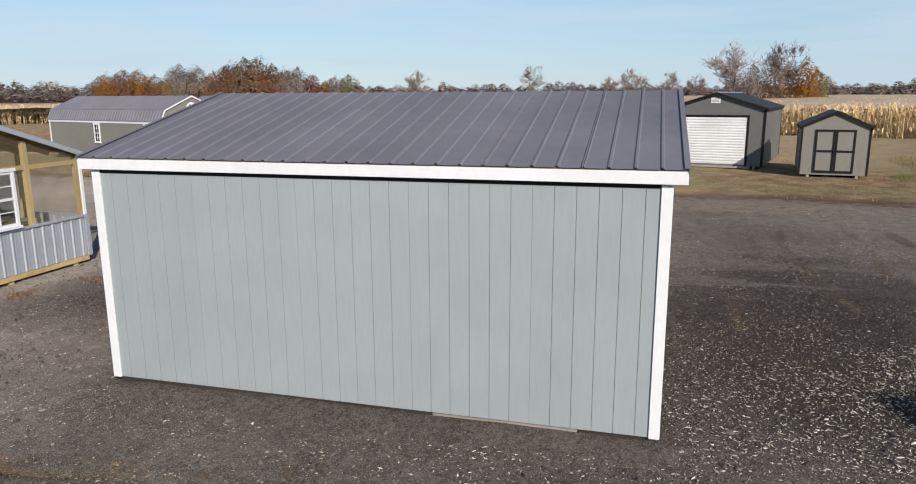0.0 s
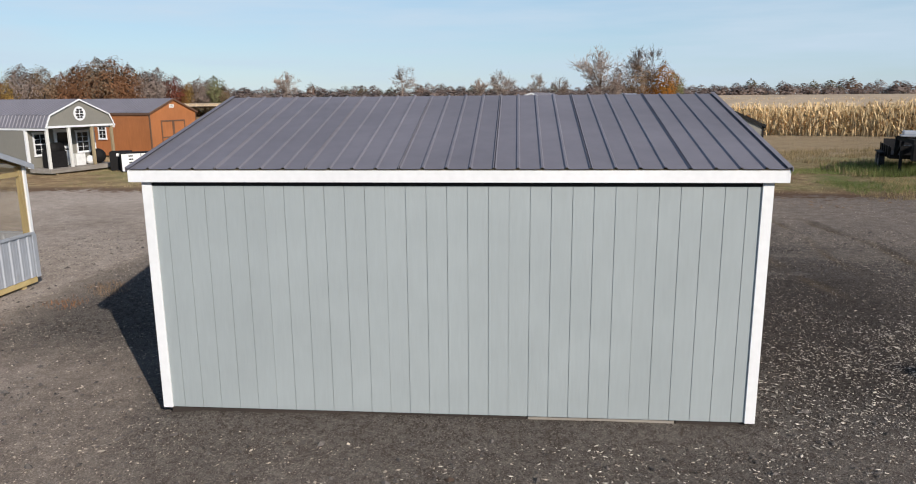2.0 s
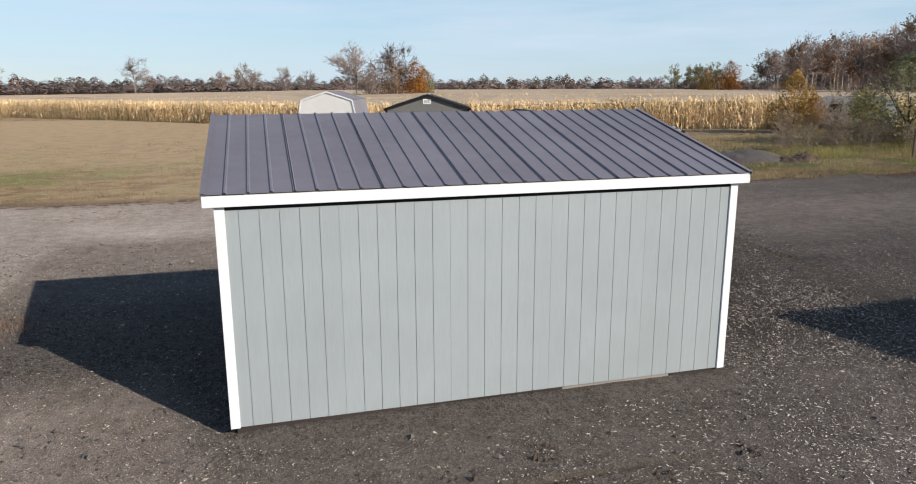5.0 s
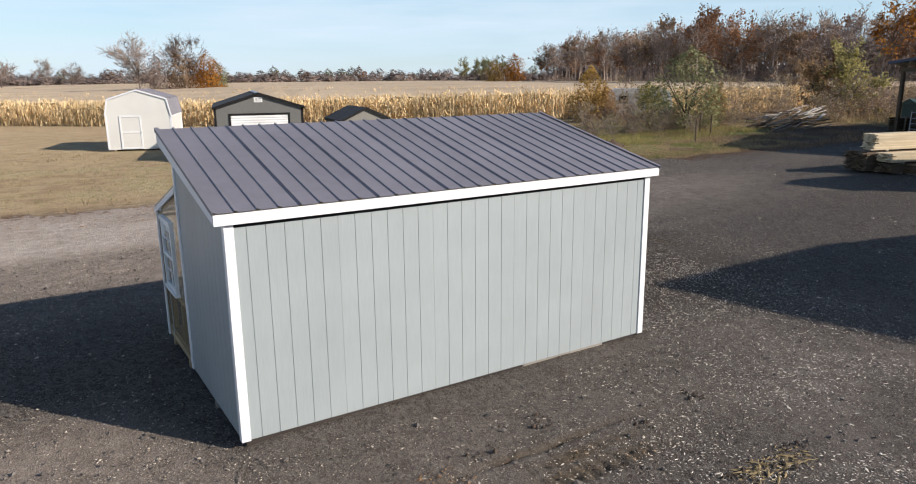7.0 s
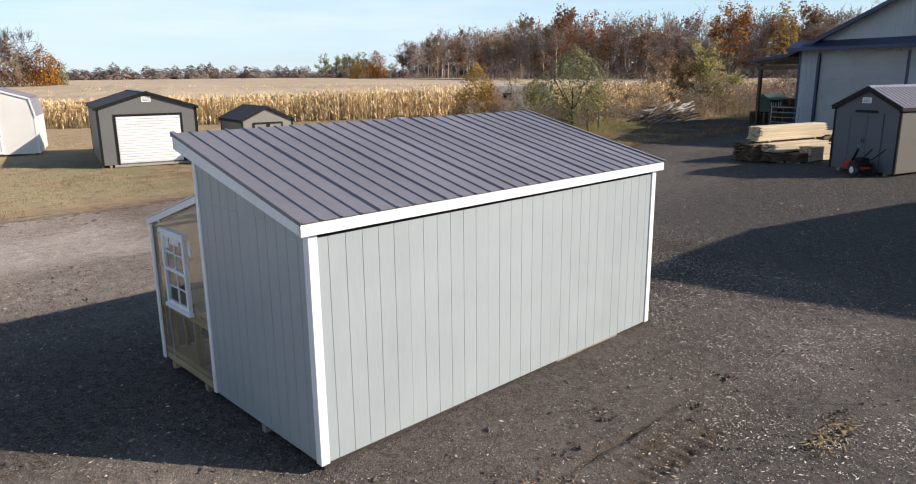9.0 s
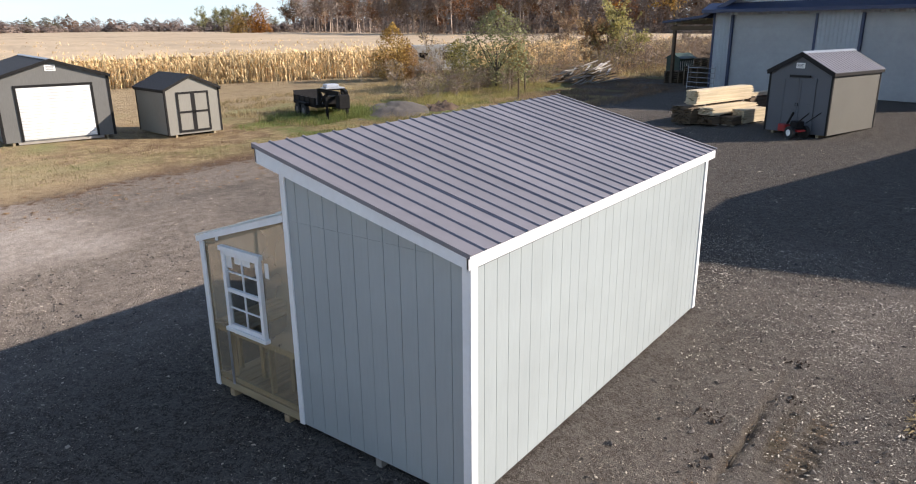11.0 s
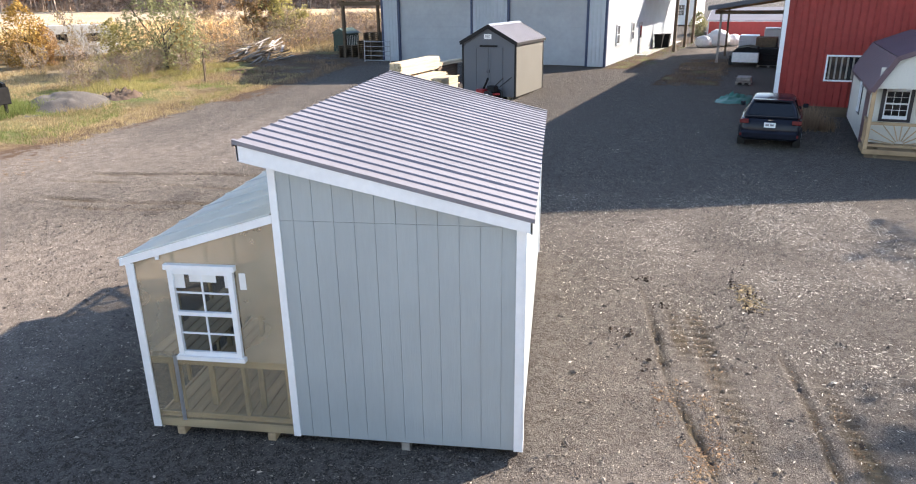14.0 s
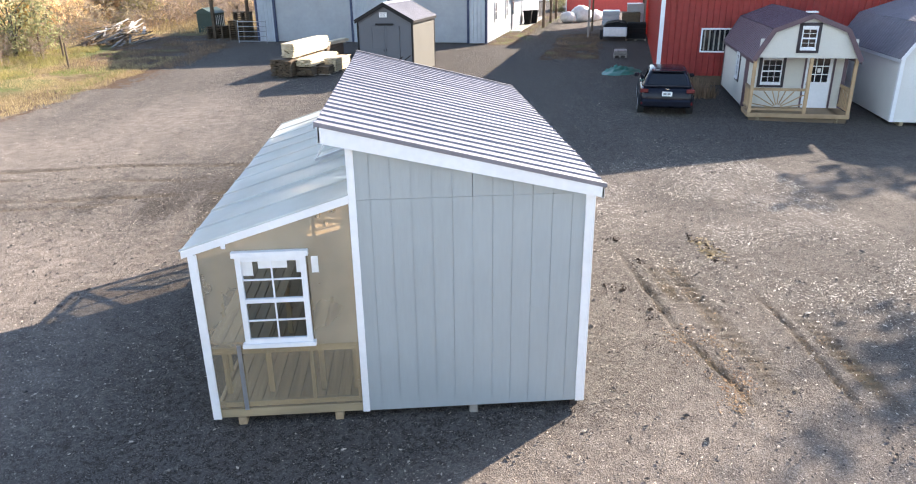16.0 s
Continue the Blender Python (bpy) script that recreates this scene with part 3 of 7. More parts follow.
ground.data.polygons.foreach_set("use_smooth", [True] * len(ground.data.polygons))
tagged(ground, "dark brown gravel yard with wheel ruts, giving way to dry autumn grass", "ground", kind="structure")


# ---- the shed with the greenhouse ----
LEN, DEEP, GHY = 6.096, 2.43, 4.07
PITCH = 0.2455
def roof_z(y):
    return 2.662 + PITCH * (y + 0.10)


main = thing("storage_shed", "grey-blue storage shed with charcoal steel roof and attached clear greenhouse", "shed")


def siding_panel(x0, x1, place, bottom, top, parent, first=0.0, proud=0.0):
    """One grooved siding sheet. place(u, d, z): u along the wall, d out of it."""
    bm = bmesh.new()
    def cell(a, b, d0, d1):
        za, zb = top(a), top(b)
        v = [bm.verts.new(place(u, d, z)) for d in (d0, d1) for u, z in ((a, bottom), (b, bottom), (b, zb), (a, za))]
        for f in ((0, 1, 2, 3), (7, 6, 5, 4), (0, 4, 5, 1), (1, 5, 6, 2), (2, 6, 7, 3), (3, 7, 4, 0)):
            bm.faces.new([v[i] for i in f])
    cell(x0, x1, -0.010, 0.003 + proud)
    edges = [x0] + [u for u in np.arange(first, 7.0, 0.2032) if x0 + 0.02 < u < x1 - 0.02] + [x1]
    for i, (a, b) in enumerate(zip(edges, edges[1:])):
        cell(a + (0.003 if i else 0.0012), b - (0.003 if i < len(edges) - 2 else 0.0012), 0.003 + proud, 0.010 + proud)
    bmesh.ops.recalc_face_normals(bm, faces=bm.faces[:])
    return part("siding_panel", bm, SIDING, parent)


for i in range(5):
    siding_panel(max(0.0, i * 1.2192), (i + 1) * 1.2192, lambda u, d, z: (u, -d, z), 0.105, lambda u: 2.555, main)
for i in range(2):
    a, b = (0.0, 1.2192) if i == 0 else (1.2192, DEEP)
    cut = 2.555
    for side, sx in (("west", 0.0), ("east", LEN)):
        out = -1 if side == "west" else 1
        siding_panel(a, b, lambda u, d, z, sx=sx, out=out: (sx + out * d, u, z), 0.105, lambda u: min(cut, roof_z(u) - 0.10), main)
        siding_panel(a + 0.002, b - 0.002, lambda u, d, z, sx=sx, out=out: (sx + out * d, u, z), cut + 0.003, lambda u: max(cut + 0.004, roof_z(u) - 0.10), main, proud=0.003 if i == 0 else 0.001)
for i in range(5):
    siding_panel(i * 1.2192, (i + 1) * 1.2192, lambda u, d, z: (u, DEEP + d, z), 0.105, lambda u: 3.16, main).data.materials[0] = PLY
# white corner boards
for x, y, sx in ((0, 0, -1), (LEN, 0, 1), (0, DEEP, -1), (LEN, DEEP, 1)):
    top = roof_z(y) - 0.12 if y == 0 else roof_z(y) - 0.10
    if y == 0:
        bpart("corner_board", main, WHITE, ((x - sx * 0.072, -0.011, 0.10), (x + sx * 0.030, -0.030, 2.56)), bev=0.002)
        bpart("corner_board", main, WHITE, ((x + sx * 0.0105, -0.0105, 0.10), (x + sx * 0.029, 0.068, top)), bev=0.002)
    else:
        bpart("corner_board", main, WHITE, ((x + sx * 0.0105, y - 0.055, 0.10), (x + sx * 0.029, y + 0.02, top)), bev=0.002)
# eave and rake boards
XA, XB, YA, YB = -0.140, 6.250, -0.100, 2.700
bpart("fascia_board", main, WHITE, ((XA + 0.006, -0.083, 2.532), (XB - 0.006, -0.062, 2.648)), bev=0.002)
bpart("fascia_board", main, WHITE, ((XA + 0.006, YB - 0.04, 3.17), (XB - 0.006, YB - 0.02, 3.325)), bev=0.002)
# black soffit and strip stand in for the shade in the eave gap
bpart("soffit", main, BLACK_TRIM_AND_SHADE, ((0, -0.061, 2.56), (LEN, -0.012, 2.575)))
bpart("eave_shade_strip", main, BLACK_TRIM_AND_SHADE, ((0.073, -0.0165, 2.488), (LEN - 0.073, -0.0105, 2.558)))
for x in (XA + 0.006, XB - 0.026):
    bm = bmesh.new()
    prism(bm, [(-0.085, 2.535), (YB - 0.02, roof_z(YB) - 0.185), (YB - 0.02, roof_z(YB) - 0.022), (-0.085, roof_z(-0.085) - 0.022)], 0, x, x + 0.02)
    part("rake_board", bm, WHITE, main)
for x0, x1 in ((XA + 0.027, -0.013), (LEN + 0.013, XB - 0.027)):
    bm = bmesh.new()
    prism(bm, [(-0.06, roof_z(-0.06) - 0.125), (YB - 0.04, roof_z(YB - 0.04) - 0.125), (YB - 0.04, roof_z(YB - 0.04) - 0.10), (-0.06, roof_z(-0.06) - 0.10)], 0, x0, x1)
    part("soffit", bm, WHITE, main)
bm = bmesh.new()
prism(bm, [(-0.06, roof_z(-0.06) - 0.06), (YB - 0.045, roof_z(YB - 0.045) - 0.06), (YB - 0.045, roof_z(YB - 0.045) - 0.012), (-0.06, roof_z(-0.06) - 0.012)], 0, XA + 0.03, XB - 0.03)
part("roof_deck", bm, PLY, main)
# steel roof sheets, one metre apart nearly, with their ribs
SHEETS = 7
for i in range(SHEETS):
    bm = bmesh.new()
    a = XA + (XB - XA) * i / SHEETS
    b = XA + (XB - XA) * (i + 1) / SHEETS
    lift = 0.0015 * (i % 2)
    ribbed(bm, a, b, lambda u, v, n, lift=lift: (u, v - 0.24 * (n + lift), roof_z(v) + 0.97 * (n + lift)), lambda u: (YA, YB), pitch=(b - a) / 4, first=0.0, high=0.017, base=0.042, top=0.018, minor=False)
    part("roof_sheet", bm, ROOF, main)
for x, s in ((XA, 1), (XB, -1)):
    bm = bmesh.new()
    prism(bm, [(x - s * 0.006, -0.022), (x - s * 0.006, 0.021), (x + s * 0.045, 0.021), (x + s * 0.045, 0.017), (x + s * 0.001, 0.018), (x + s * 0.001, -0.022)], 1, YA - 0.004, YB + 0.006)
    for v in bm.verts:
        v.co.z += roof_z(v.co.y)
    part("rake_trim", bm, ROOF, main)
bm = bmesh.new()
prism(bm, [(YB - 0.03, roof_z(YB - 0.03) - 0.004), (YB + 0.008, roof_z(YB) - 0.004), (YB + 0.008, roof_z(YB) - 0.045), (YB + 0.002, roof_z(YB) - 0.045), (YB + 0.002, roof_z(YB) - 0.010), (YB - 0.03, roof_z(YB - 0.03) - 0.010)], 0, XA - 0.004, XB + 0.004)
part("drip_edge", bm, ROOFTRIM, main)
# skids and floor frame
for y in (0.07, 1.22, 2.72, 3.78):
    if y < 1:
        for a, b, wood in ((0.03, 3.85, GAP_SHADE_SKID), (3.86, 5.35, GREYWOOD), (5.36, 6.05, GAP_SHADE_SKID)):
            bpart("skid", main, wood, ((a, y - 0.045, 0.0), (b, y + 0.045, 0.098)), bev=0.006)
    else:
        bpart("skid", main, LUMBER if y > 2.4 else GREYWOOD, ((-0.008, y - 0.045, 0.0), (6.1, y + 0.045, 0.098)), bev=0.006)
bpart("floor_frame", main, LUMBERY, ((0.02, 0.02, 0.099), (6.07, 2.40, 0.20)))

# greenhouse half
def gh_z(y):
    return 2.625 - 0.309 * (y - 2.43)


bpart("rim_joist", main, LUMBERY, ((0.0, 2.452, 0.100), (0.038, GHY - 0.005, 0.20)), bev=0.003)
bpart("rim_joist", main, LUMBERY, ((6.058, 2.452, 0.100), (6.096, GHY - 0.005, 0.20)), bev=0.003)
bpart("rim_joist", main, LUMBER, ((0.04, GHY - 0.043, 0.100), (6.056, GHY - 0.005, 0.20)), bev=0.003)
k = 0
y = 2.455
while y + 0.135 < GHY:
    bpart("floor_plank", main, LUMBER, ((0.04, y, 0.201), (6.055, y + 0.132, 0.225)), bev=0.003)
    y += 0.140
for x in (0.002, 6.056):
    bpart("bottom_plate", main, LUMBERY, ((x, 2.46, 0.226), (x + 0.038, GHY - 0.01, 0.290)), bev=0.003)
    bpart("mid_rail", main, LUMBERY, ((x, 2.46, 0.885), (x + 0.038, GHY - 0.01, 0.965)), bev=0.003)
    for y0 in (3.715, 2.965):
        bpart("stud", main, LUMBERZ, ((x + 0.004, y0 - 0.019, 0.291), (x + 0.07, y0 + 0.019, 0.884)), bev=0.002)
    for y0 in (2.475, GHY - 0.03):
        bpart("stud", main, LUMBERZ, ((x + 0.002, y0 - 0.019, 0.291), (x + 0.036, y0 + 0.019, gh_z(y0) - 0.05)), bev=0.002)
    bm = bmesh.new()
    beam(bm, (x + 0.019, 2.46, gh_z(2.46) - 0.07), (x + 0.019, GHY, gh_z(GHY) - 0.07), 0.038, 0.075)
    part("rafter", bm, LUMBERY, main)
bpart("metal_strip", main, STEEL, ((-0.008, 3.690, 0.19), (-0.003, 3.735, 0.99)))
for i in range(1, 8):
    x = i * 0.762
    bm = bmesh.new()
    beam(bm, (x, 2.455, gh_z(2.455) - 0.07), (x, GHY - 0.04, gh_z(GHY - 0.04) - 0.07), 0.038, 0.075)
    part("rafter", bm, LUMBERY, main)
    bpart("stud", main, LUMBERZ, ((x - 0.019, GHY - 0.044, 0.226), (x + 0.019, GHY - 0.006, gh_z(GHY) - 0.11)), bev=0.002)
bpart("top_plate", main, LUMBER, ((0.042, GHY - 0.044, gh_z(GHY) - 0.150), (6.05, GHY - 0.006, gh_z(GHY) - 0.112)))
bpart("mid_rail", main, LUMBER, ((0.042, GHY - 0.043, 0.885), (6.05, GHY - 0.0065, 0.965)))
# clear sheets
for x, s in ((-0.002, -1), (6.098, 1)):
    bm = bmesh.new()
    hole = ((2.905, 1.005), (3.635, 2.055))
    ys = [2.452, hole[0][0], hole[1][0], GHY - 0.008]
    def sheet(a, b, z0, z1):
        za, zb = (z1(a), z1(b))
        v = [bm.verts.new((x, q, z)) for q, z in ((a, z0), (b, z0), (b, zb), (a, za))]
        bm.faces.new(v)
    sheet(ys[0], ys[3], 0.205, lambda q: 0.968)
    part("clear_sheet", bm, POLYWALL, main, "clear polycarbonate wall sheet")
    bm = bmesh.new()
    sheet(ys[0], ys[1], 0.970, lambda q: gh_z(q) - 0.03)
    sheet(ys[2], ys[3], 0.970, lambda q: gh_z(q) - 0.03)
    sheet(ys[1], ys[2], 0.970, lambda q: hole[0][1])
    sheet(ys[1], ys[2], hole[1][1], lambda q: gh_z(q) - 0.03)
    part("hazy_sheet", bm, POLYHAZE, main, "hazy tan polycarbonate wall sheet")
bm = bmesh.new()
bm.faces.new([bm.verts.new(p) for p in ((0.04, GHY - 0.002, 0.205), (6.056, GHY - 0.002, 0.205), (6.056, GHY - 0.002, gh_z(GHY) - 0.04), (0.04, GHY - 0.002, gh_z(GHY) - 0.04))])
part("clear_sheet", bm, POLYWALL, main, "clear polycarbonate wall sheet")
for i in range(5):
    a, b = -0.05 + i * 1.24, -0.05 + (i + 1) * 1.24 + 0.02
    bm = bmesh.new()
    ribbed(bm, a, b, lambda u, v, n, i=i: (u, v + 0.28 * n, gh_z(v) + 0.95 * n + 0.004 * (i % 2)), lambda u: (2.452, GHY + 0.075), pitch=0.62, first=0.02, top=0.02, base=0.07, high=0.016, minor=False)
    part("roof_sheet", bm, POLYROOF, main, "hazy ribbed polycarbonate roof sheet")
for x in (-0.034, 6.106):
    bm = bmesh.new()
    prism(bm, [(2.452, gh_z(2.452) - 0.088), (GHY + 0.07, gh_z(GHY + 0.07) - 0.082), (GHY + 0.07, gh_z(GHY + 0.07) - 0.006), (2.452, gh_z(2.452) - 0.006)], 0, x, x + 0.024)
    part("rake_board", bm, WHITE, main)
    bpart("corner_board", main, WHITE, ((x + 0.004, GHY - 0.075, 0.10), (x + 0.024, GHY + 0.012, gh_z(GHY) - 0.075)), bev=0.002)
    bpart("batten", main, WHITE, ((x + 0.006, 3.70, 2.10), (x + 0.024, 3.742, gh_z(3.72) - 0.083)), bev=0.002)
bpart("corner_board", main, WHITE, ((0.0, GHY + 0.0005, 0.10), (0.075, GHY + 0.018, gh_z(GHY) - 0.075)), bev=0.002)
bpart("eave_board", main, WHITE, ((-0.03, GHY + 0.055, gh_z(GHY + 0.07) - 0.075), (6.12, GHY + 0.069, gh_z(GHY + 0.07) - 0.006)), bev=0.002)
# vent prop by the upper wall
bm = bmesh.new()
beam(bm, (1.95, 2.47, gh_z(2.47) + 0.06), (1.90, 3.00, gh_z(3.00) + 0.05), 0.05, 0.03)
part("vent_bar", bm, STEEL, main, "brushed metal vent bar")
bm = bmesh.new()
tube(bm, (1.90, 2.98, gh_z(2.98) + 0.06), (1.5, 2.62, 3.14), 0.010)
part("vent_arm", bm, WHITE, main)


def sash_window(parent, place, w, h, cols, rows, frame_w=0.055, glass=GLASS, trim=WHITE, head=0.03, depth=0.05, bar_w=0.008):
    """A two-sash window. place(u, d, z): u across from the middle, d outwards, z from the bottom."""
    def bar(name, u0, u1, d0, d1, z0, z1, material=trim):
        bm = bmesh.new()
        v = [bm.verts.new(place(u, d, z)) for d in (d0, d1) for u, z in ((u0, z0), (u1, z0), (u1, z1), (u0, z1))]
        for f in ((0, 1, 2, 3), (7, 6, 5, 4), (0, 4, 5, 1), (1, 5, 6, 2), (2, 6, 7, 3), (3, 7, 4, 0)):
            bm.faces.new([v[i] for i in f])
        bmesh.ops.recalc_face_normals(bm, faces=bm.faces[:])
        return bm
    win = part("window", bar("", -w / 2, -w / 2 + frame_w, 0.0, depth, 0, h), trim, parent)
    win.name = "window"
    for n_, args in (("jamb", (w / 2 - frame_w, w / 2, 0.0, depth, 0, h)), ("head", (-w / 2 - head, w / 2 + head, 0.0, depth + 0.012, h - 0.001, h + 0.055)), ("sill", (-w / 2 - head, w / 2 + head, 0.0, depth + 0.02, -0.045, 0.001)),
                     ("rail", (-w / 2 + frame_w, w / 2 - frame_w, 0.004, depth - 0.008, 0.001, 0.05)), ("rail", (-w / 2 + frame_w, w / 2 - frame_w, 0.004, depth - 0.008, h - 0.05, h - 0.001)), ("rail", (-w / 2 + frame_w, w / 2 - frame_w, 0.004, depth - 0.004, h / 2 - 0.022, h / 2 + 0.022))):
        part(n_, bar("", *args), trim, win)
    for i in range(1, cols):
        u = -w / 2 + frame_w + (w - 2 * frame_w) * i / cols
        part("muntin", bar("", u - bar_w, u + bar_w, 0.010, depth - 0.02, 0.05, h - 0.05), trim, win)
    for k in range(2):
        z0, z1 = (0.05, h / 2 - 0.022) if k == 0 else (h / 2 + 0.022, h - 0.05)
        for i in range(1, rows):
            z = z0 + (z1 - z0) * i / rows
            part("muntin", bar("", -w / 2 + frame_w, w / 2 - frame_w, 0.011, depth - 0.021, z - bar_w, z + bar_w), trim, win)
        part("pane", bar("", -w / 2 + frame_w - 0.004, w / 2 - frame_w + 0.004, 0.012, 0.016, z0 - 0.004, z1 + 0.004), glass, win)
    return win


win = sash_window(main, lambda u, d, z: (-0.004 - d, 3.27 + u, 1.03 + z), 0.70, 0.98, 2, 2)
for (a, b) in (((3.11, 1.875), (3.40, 1.985)), ((3.455, 1.80), (3.565, 1.985)), ((2.975, 1.82), (3.02, 1.985))):
    bpart("paper_sticker", win, PAPER, ((-0.0205 - 0.004, a[0], a[1]), (-0.0235 - 0.004, b[0], b[1])))
bpart("paper_sticker", main, PAPER, ((-0.006, 2.80, 1.80), (-0.009, 2.87, 1.98)))
sash_window(main, lambda u, d, z: (6.1 + d, 3.27 + u, 1.03 + z), 0.70, 0.98, 2, 2)


def bench(y0, y1, label):
    b = thing("plant_bench", label, "bench", (0, 0, 0))
    n = int((y1 - y0) / 0.115)
    for i in range(n):
        ya = y0 + (y1 - y0) * i / n
        bpart("slat", b, LUMBER, ((0.08, ya + 0.006, 0.968), (6.0, ya + (y1 - y0) / n - 0.006, 0.992)), bev=0.002)
    for i in range(5):
        x = 0.25 + i * 1.38
        bpart("bearer", b, LUMBERY, ((x - 0.02, y0 + 0.01, 0.890), (x + 0.02, y1 - 0.01, 0.967)))
        for yy in (y0 + 0.06, y1 - 0.06):
            bpart("leg", b, LUMBERZ, ((x + 0.021, yy - 0.03, 0.226), (x + 0.059, yy + 0.03, 0.966)))
    return b


bench(3.42, 4.015, "slatted lumber potting bench along the clear greenhouse wall")
bench(2.47, 2.96, "slatted lumber potting bench against the plywood wall")


# ---- the other sheds ----
def side_profile(w, he, hp, kind, knee=(0.70, 0.66)):
    if kind == "gable":
        return [(-w / 2, he), (0, hp), (w / 2, he)]
    k = w / 2 * knee[0]
    hk = he + (hp - he) * knee[1]
    return [(-w / 2, he), (-k, hk), (0, hp), (k, hk), (w / 2, he)]


def small_building(name, label, loc, rz, w, d, he, hp, wall, trim, roof, kind="gable", base=0.12, over=0.10, porch=0.0, side_wall=None, ribs=0.229, corner=0.09, ridge=None, thick=0.08, category="shed", group="sheds for sale", rake=0.12, rib_high=0.02, knee=(0.70, 0.66)):
    """A shed with its front at local y = 0, facing -y, its depth along +y."""
    t = thing(name, label, category, loc, rz, group)
    prof = side_profile(w, he, hp, kind, knee)
    hw = w / 2
    for pname, y0, y1 in (("front_wall", porch, porch + thick), ("back_wall", d - thick, d)):
        bm = bmesh.new()
        prism(bm, [(-hw, base), (hw, base)] + [(x, z) for x, z in reversed(prof)], 1, y0, y1)
        part(pname, bm, wall, t)
    if porch:
        bm = bmesh.new()
        prism(bm, [(-hw, he - 0.02), (hw, he - 0.02)] + [(x, z) for x, z in reversed(prof)], 1, 0.0, thick)
        part("porch_gable", bm, wall, t)
    for s in (-1, 1):
        bpart("side_wall", t, side_wall or wall, ((s * hw, porch + thick, base), (s * (hw - thick), d - thick, he)))
    # roof slopes
    ext = [prof[0]] + prof[1:-1] + [prof[-1]]
    (x0, z0), (x1, z1) = ext[0], ext[1]
    sl = (z1 - z0) / (x1 - x0)
    oh = over * 0.8 / math.hypot(1, sl)
    ext[0] = (x0 - oh, z0 - sl * oh)
    ext[-1] = (-ext[0][0], ext[0][1])
    for (xa, za), (xb, zb) in zip(ext, ext[1:]):
        run = math.hypot(xb - xa, zb - za)
        nx_, nz_ = -(zb - za) / run, (xb - xa) / run
        lift = 0.03
        bm = bmesh.new()
        if ribs:
            ribbed(bm, -over, d + over, lambda u, v, n: (xa + (xb - xa) * v + nx_ * (n + lift), u, za + (zb - za) * v + nz_ * (n + lift)), lambda u: (0.0, 1.0), pitch=ribs, first=0.05, minor=False, high=rib_high, top=0.03, base=0.07)
        pts = [(xa + nx_ * 0.004, za + nz_ * 0.004), (xb + nx_ * 0.004, zb + nz_ * 0.004), (xb + nx_ * (lift - 0.002), zb + nz_ * (lift - 0.002)), (xa + nx_ * (lift - 0.002), za + nz_ * (lift - 0.002))]
        prism(bm, pts, 1, -over, d + over)
        part("roof_slope", bm, roof, t)
        for y0 in (-over - 0.012, d + over - 0.010):
            bm = bmesh.new()
            prism(bm, [(xa - nx_ * rake, za - nz_ * rake), (xb - nx_ * rake, zb - nz_ * rake), (xb + nx_ * 0.035, zb + nz_ * 0.035), (xa + nx_ * 0.035, za + nz_ * 0.035)], 1, y0, y0 + 0.022)
            part("rake_board", bm, trim, t)
    for s in (-1, 1):
        ex, ez = (abs(ext[0][0]) - 0.02) * s, ext[0][1]
        bpart("fascia_board", t, trim, ((ex, -over + 0.011, ez - 0.10), (ex + s * 0.018, d + over - 0.011, ez + 0.02)))
        for y0, y1 in ((porch - 0.018, porch - 0.001), (d + 0.001, d + 0.018)):
            bpart("corner_board", t, trim, ((s * (hw + 0.016), y0, base), (s * (hw - corner), y1, he)))
        bpart("corner_board", t, trim, ((s * (hw + 0.001), porch + 0.0005, base), (s * (hw + 0.017), porch + corner, he)))
        bpart("corner_board", t, trim, ((s * (hw + 0.001), d - 0.0005, base), (s * (hw + 0.017), d - corner, he)))
        bpart("skid", t, LUMBERY, ((s * (hw - 0.35) - 0.05, 0.02, 0.0), (s * (hw - 0.35) + 0.05, d - 0.02, base - 0.001)))
    if ridge:
        bm = bmesh.new()
        sl = (prof[len(prof) // 2][1] - prof[len(prof) // 2 - 1][1]) / (prof[len(prof) // 2][0] - prof[len(prof) // 2 - 1][0])
        prism(bm, [(-0.13, hp + 0.062 - 0.13 * sl), (0, hp + 0.062), (0.13, hp + 0.062 - 0.13 * sl), (0.13, hp + 0.045 - 0.13 * sl), (0, hp + 0.045), (-0.13, hp + 0.045 - 0.13 * sl)], 1, -over, d + over)
        part("ridge_cap", bm, ridge, t)
    return t


def plate_sign(t, x, z, w=0.30, h=0.18, y=-0.004):
    s = bpart("sign", t, PAPER, ((x - w / 2, y - 0.012, z), (x + w / 2, y, z + h)))
    for i in range(3):
        bpart("print_bar", s, INK, ((x - w * 0.38, y - 0.0145, z + h * (0.2 + 0.24 * i)), (x + w * (0.38 - 0.1 * (i % 2)), y - 0.0125, z + h * (0.30 + 0.24 * i))))
    return s


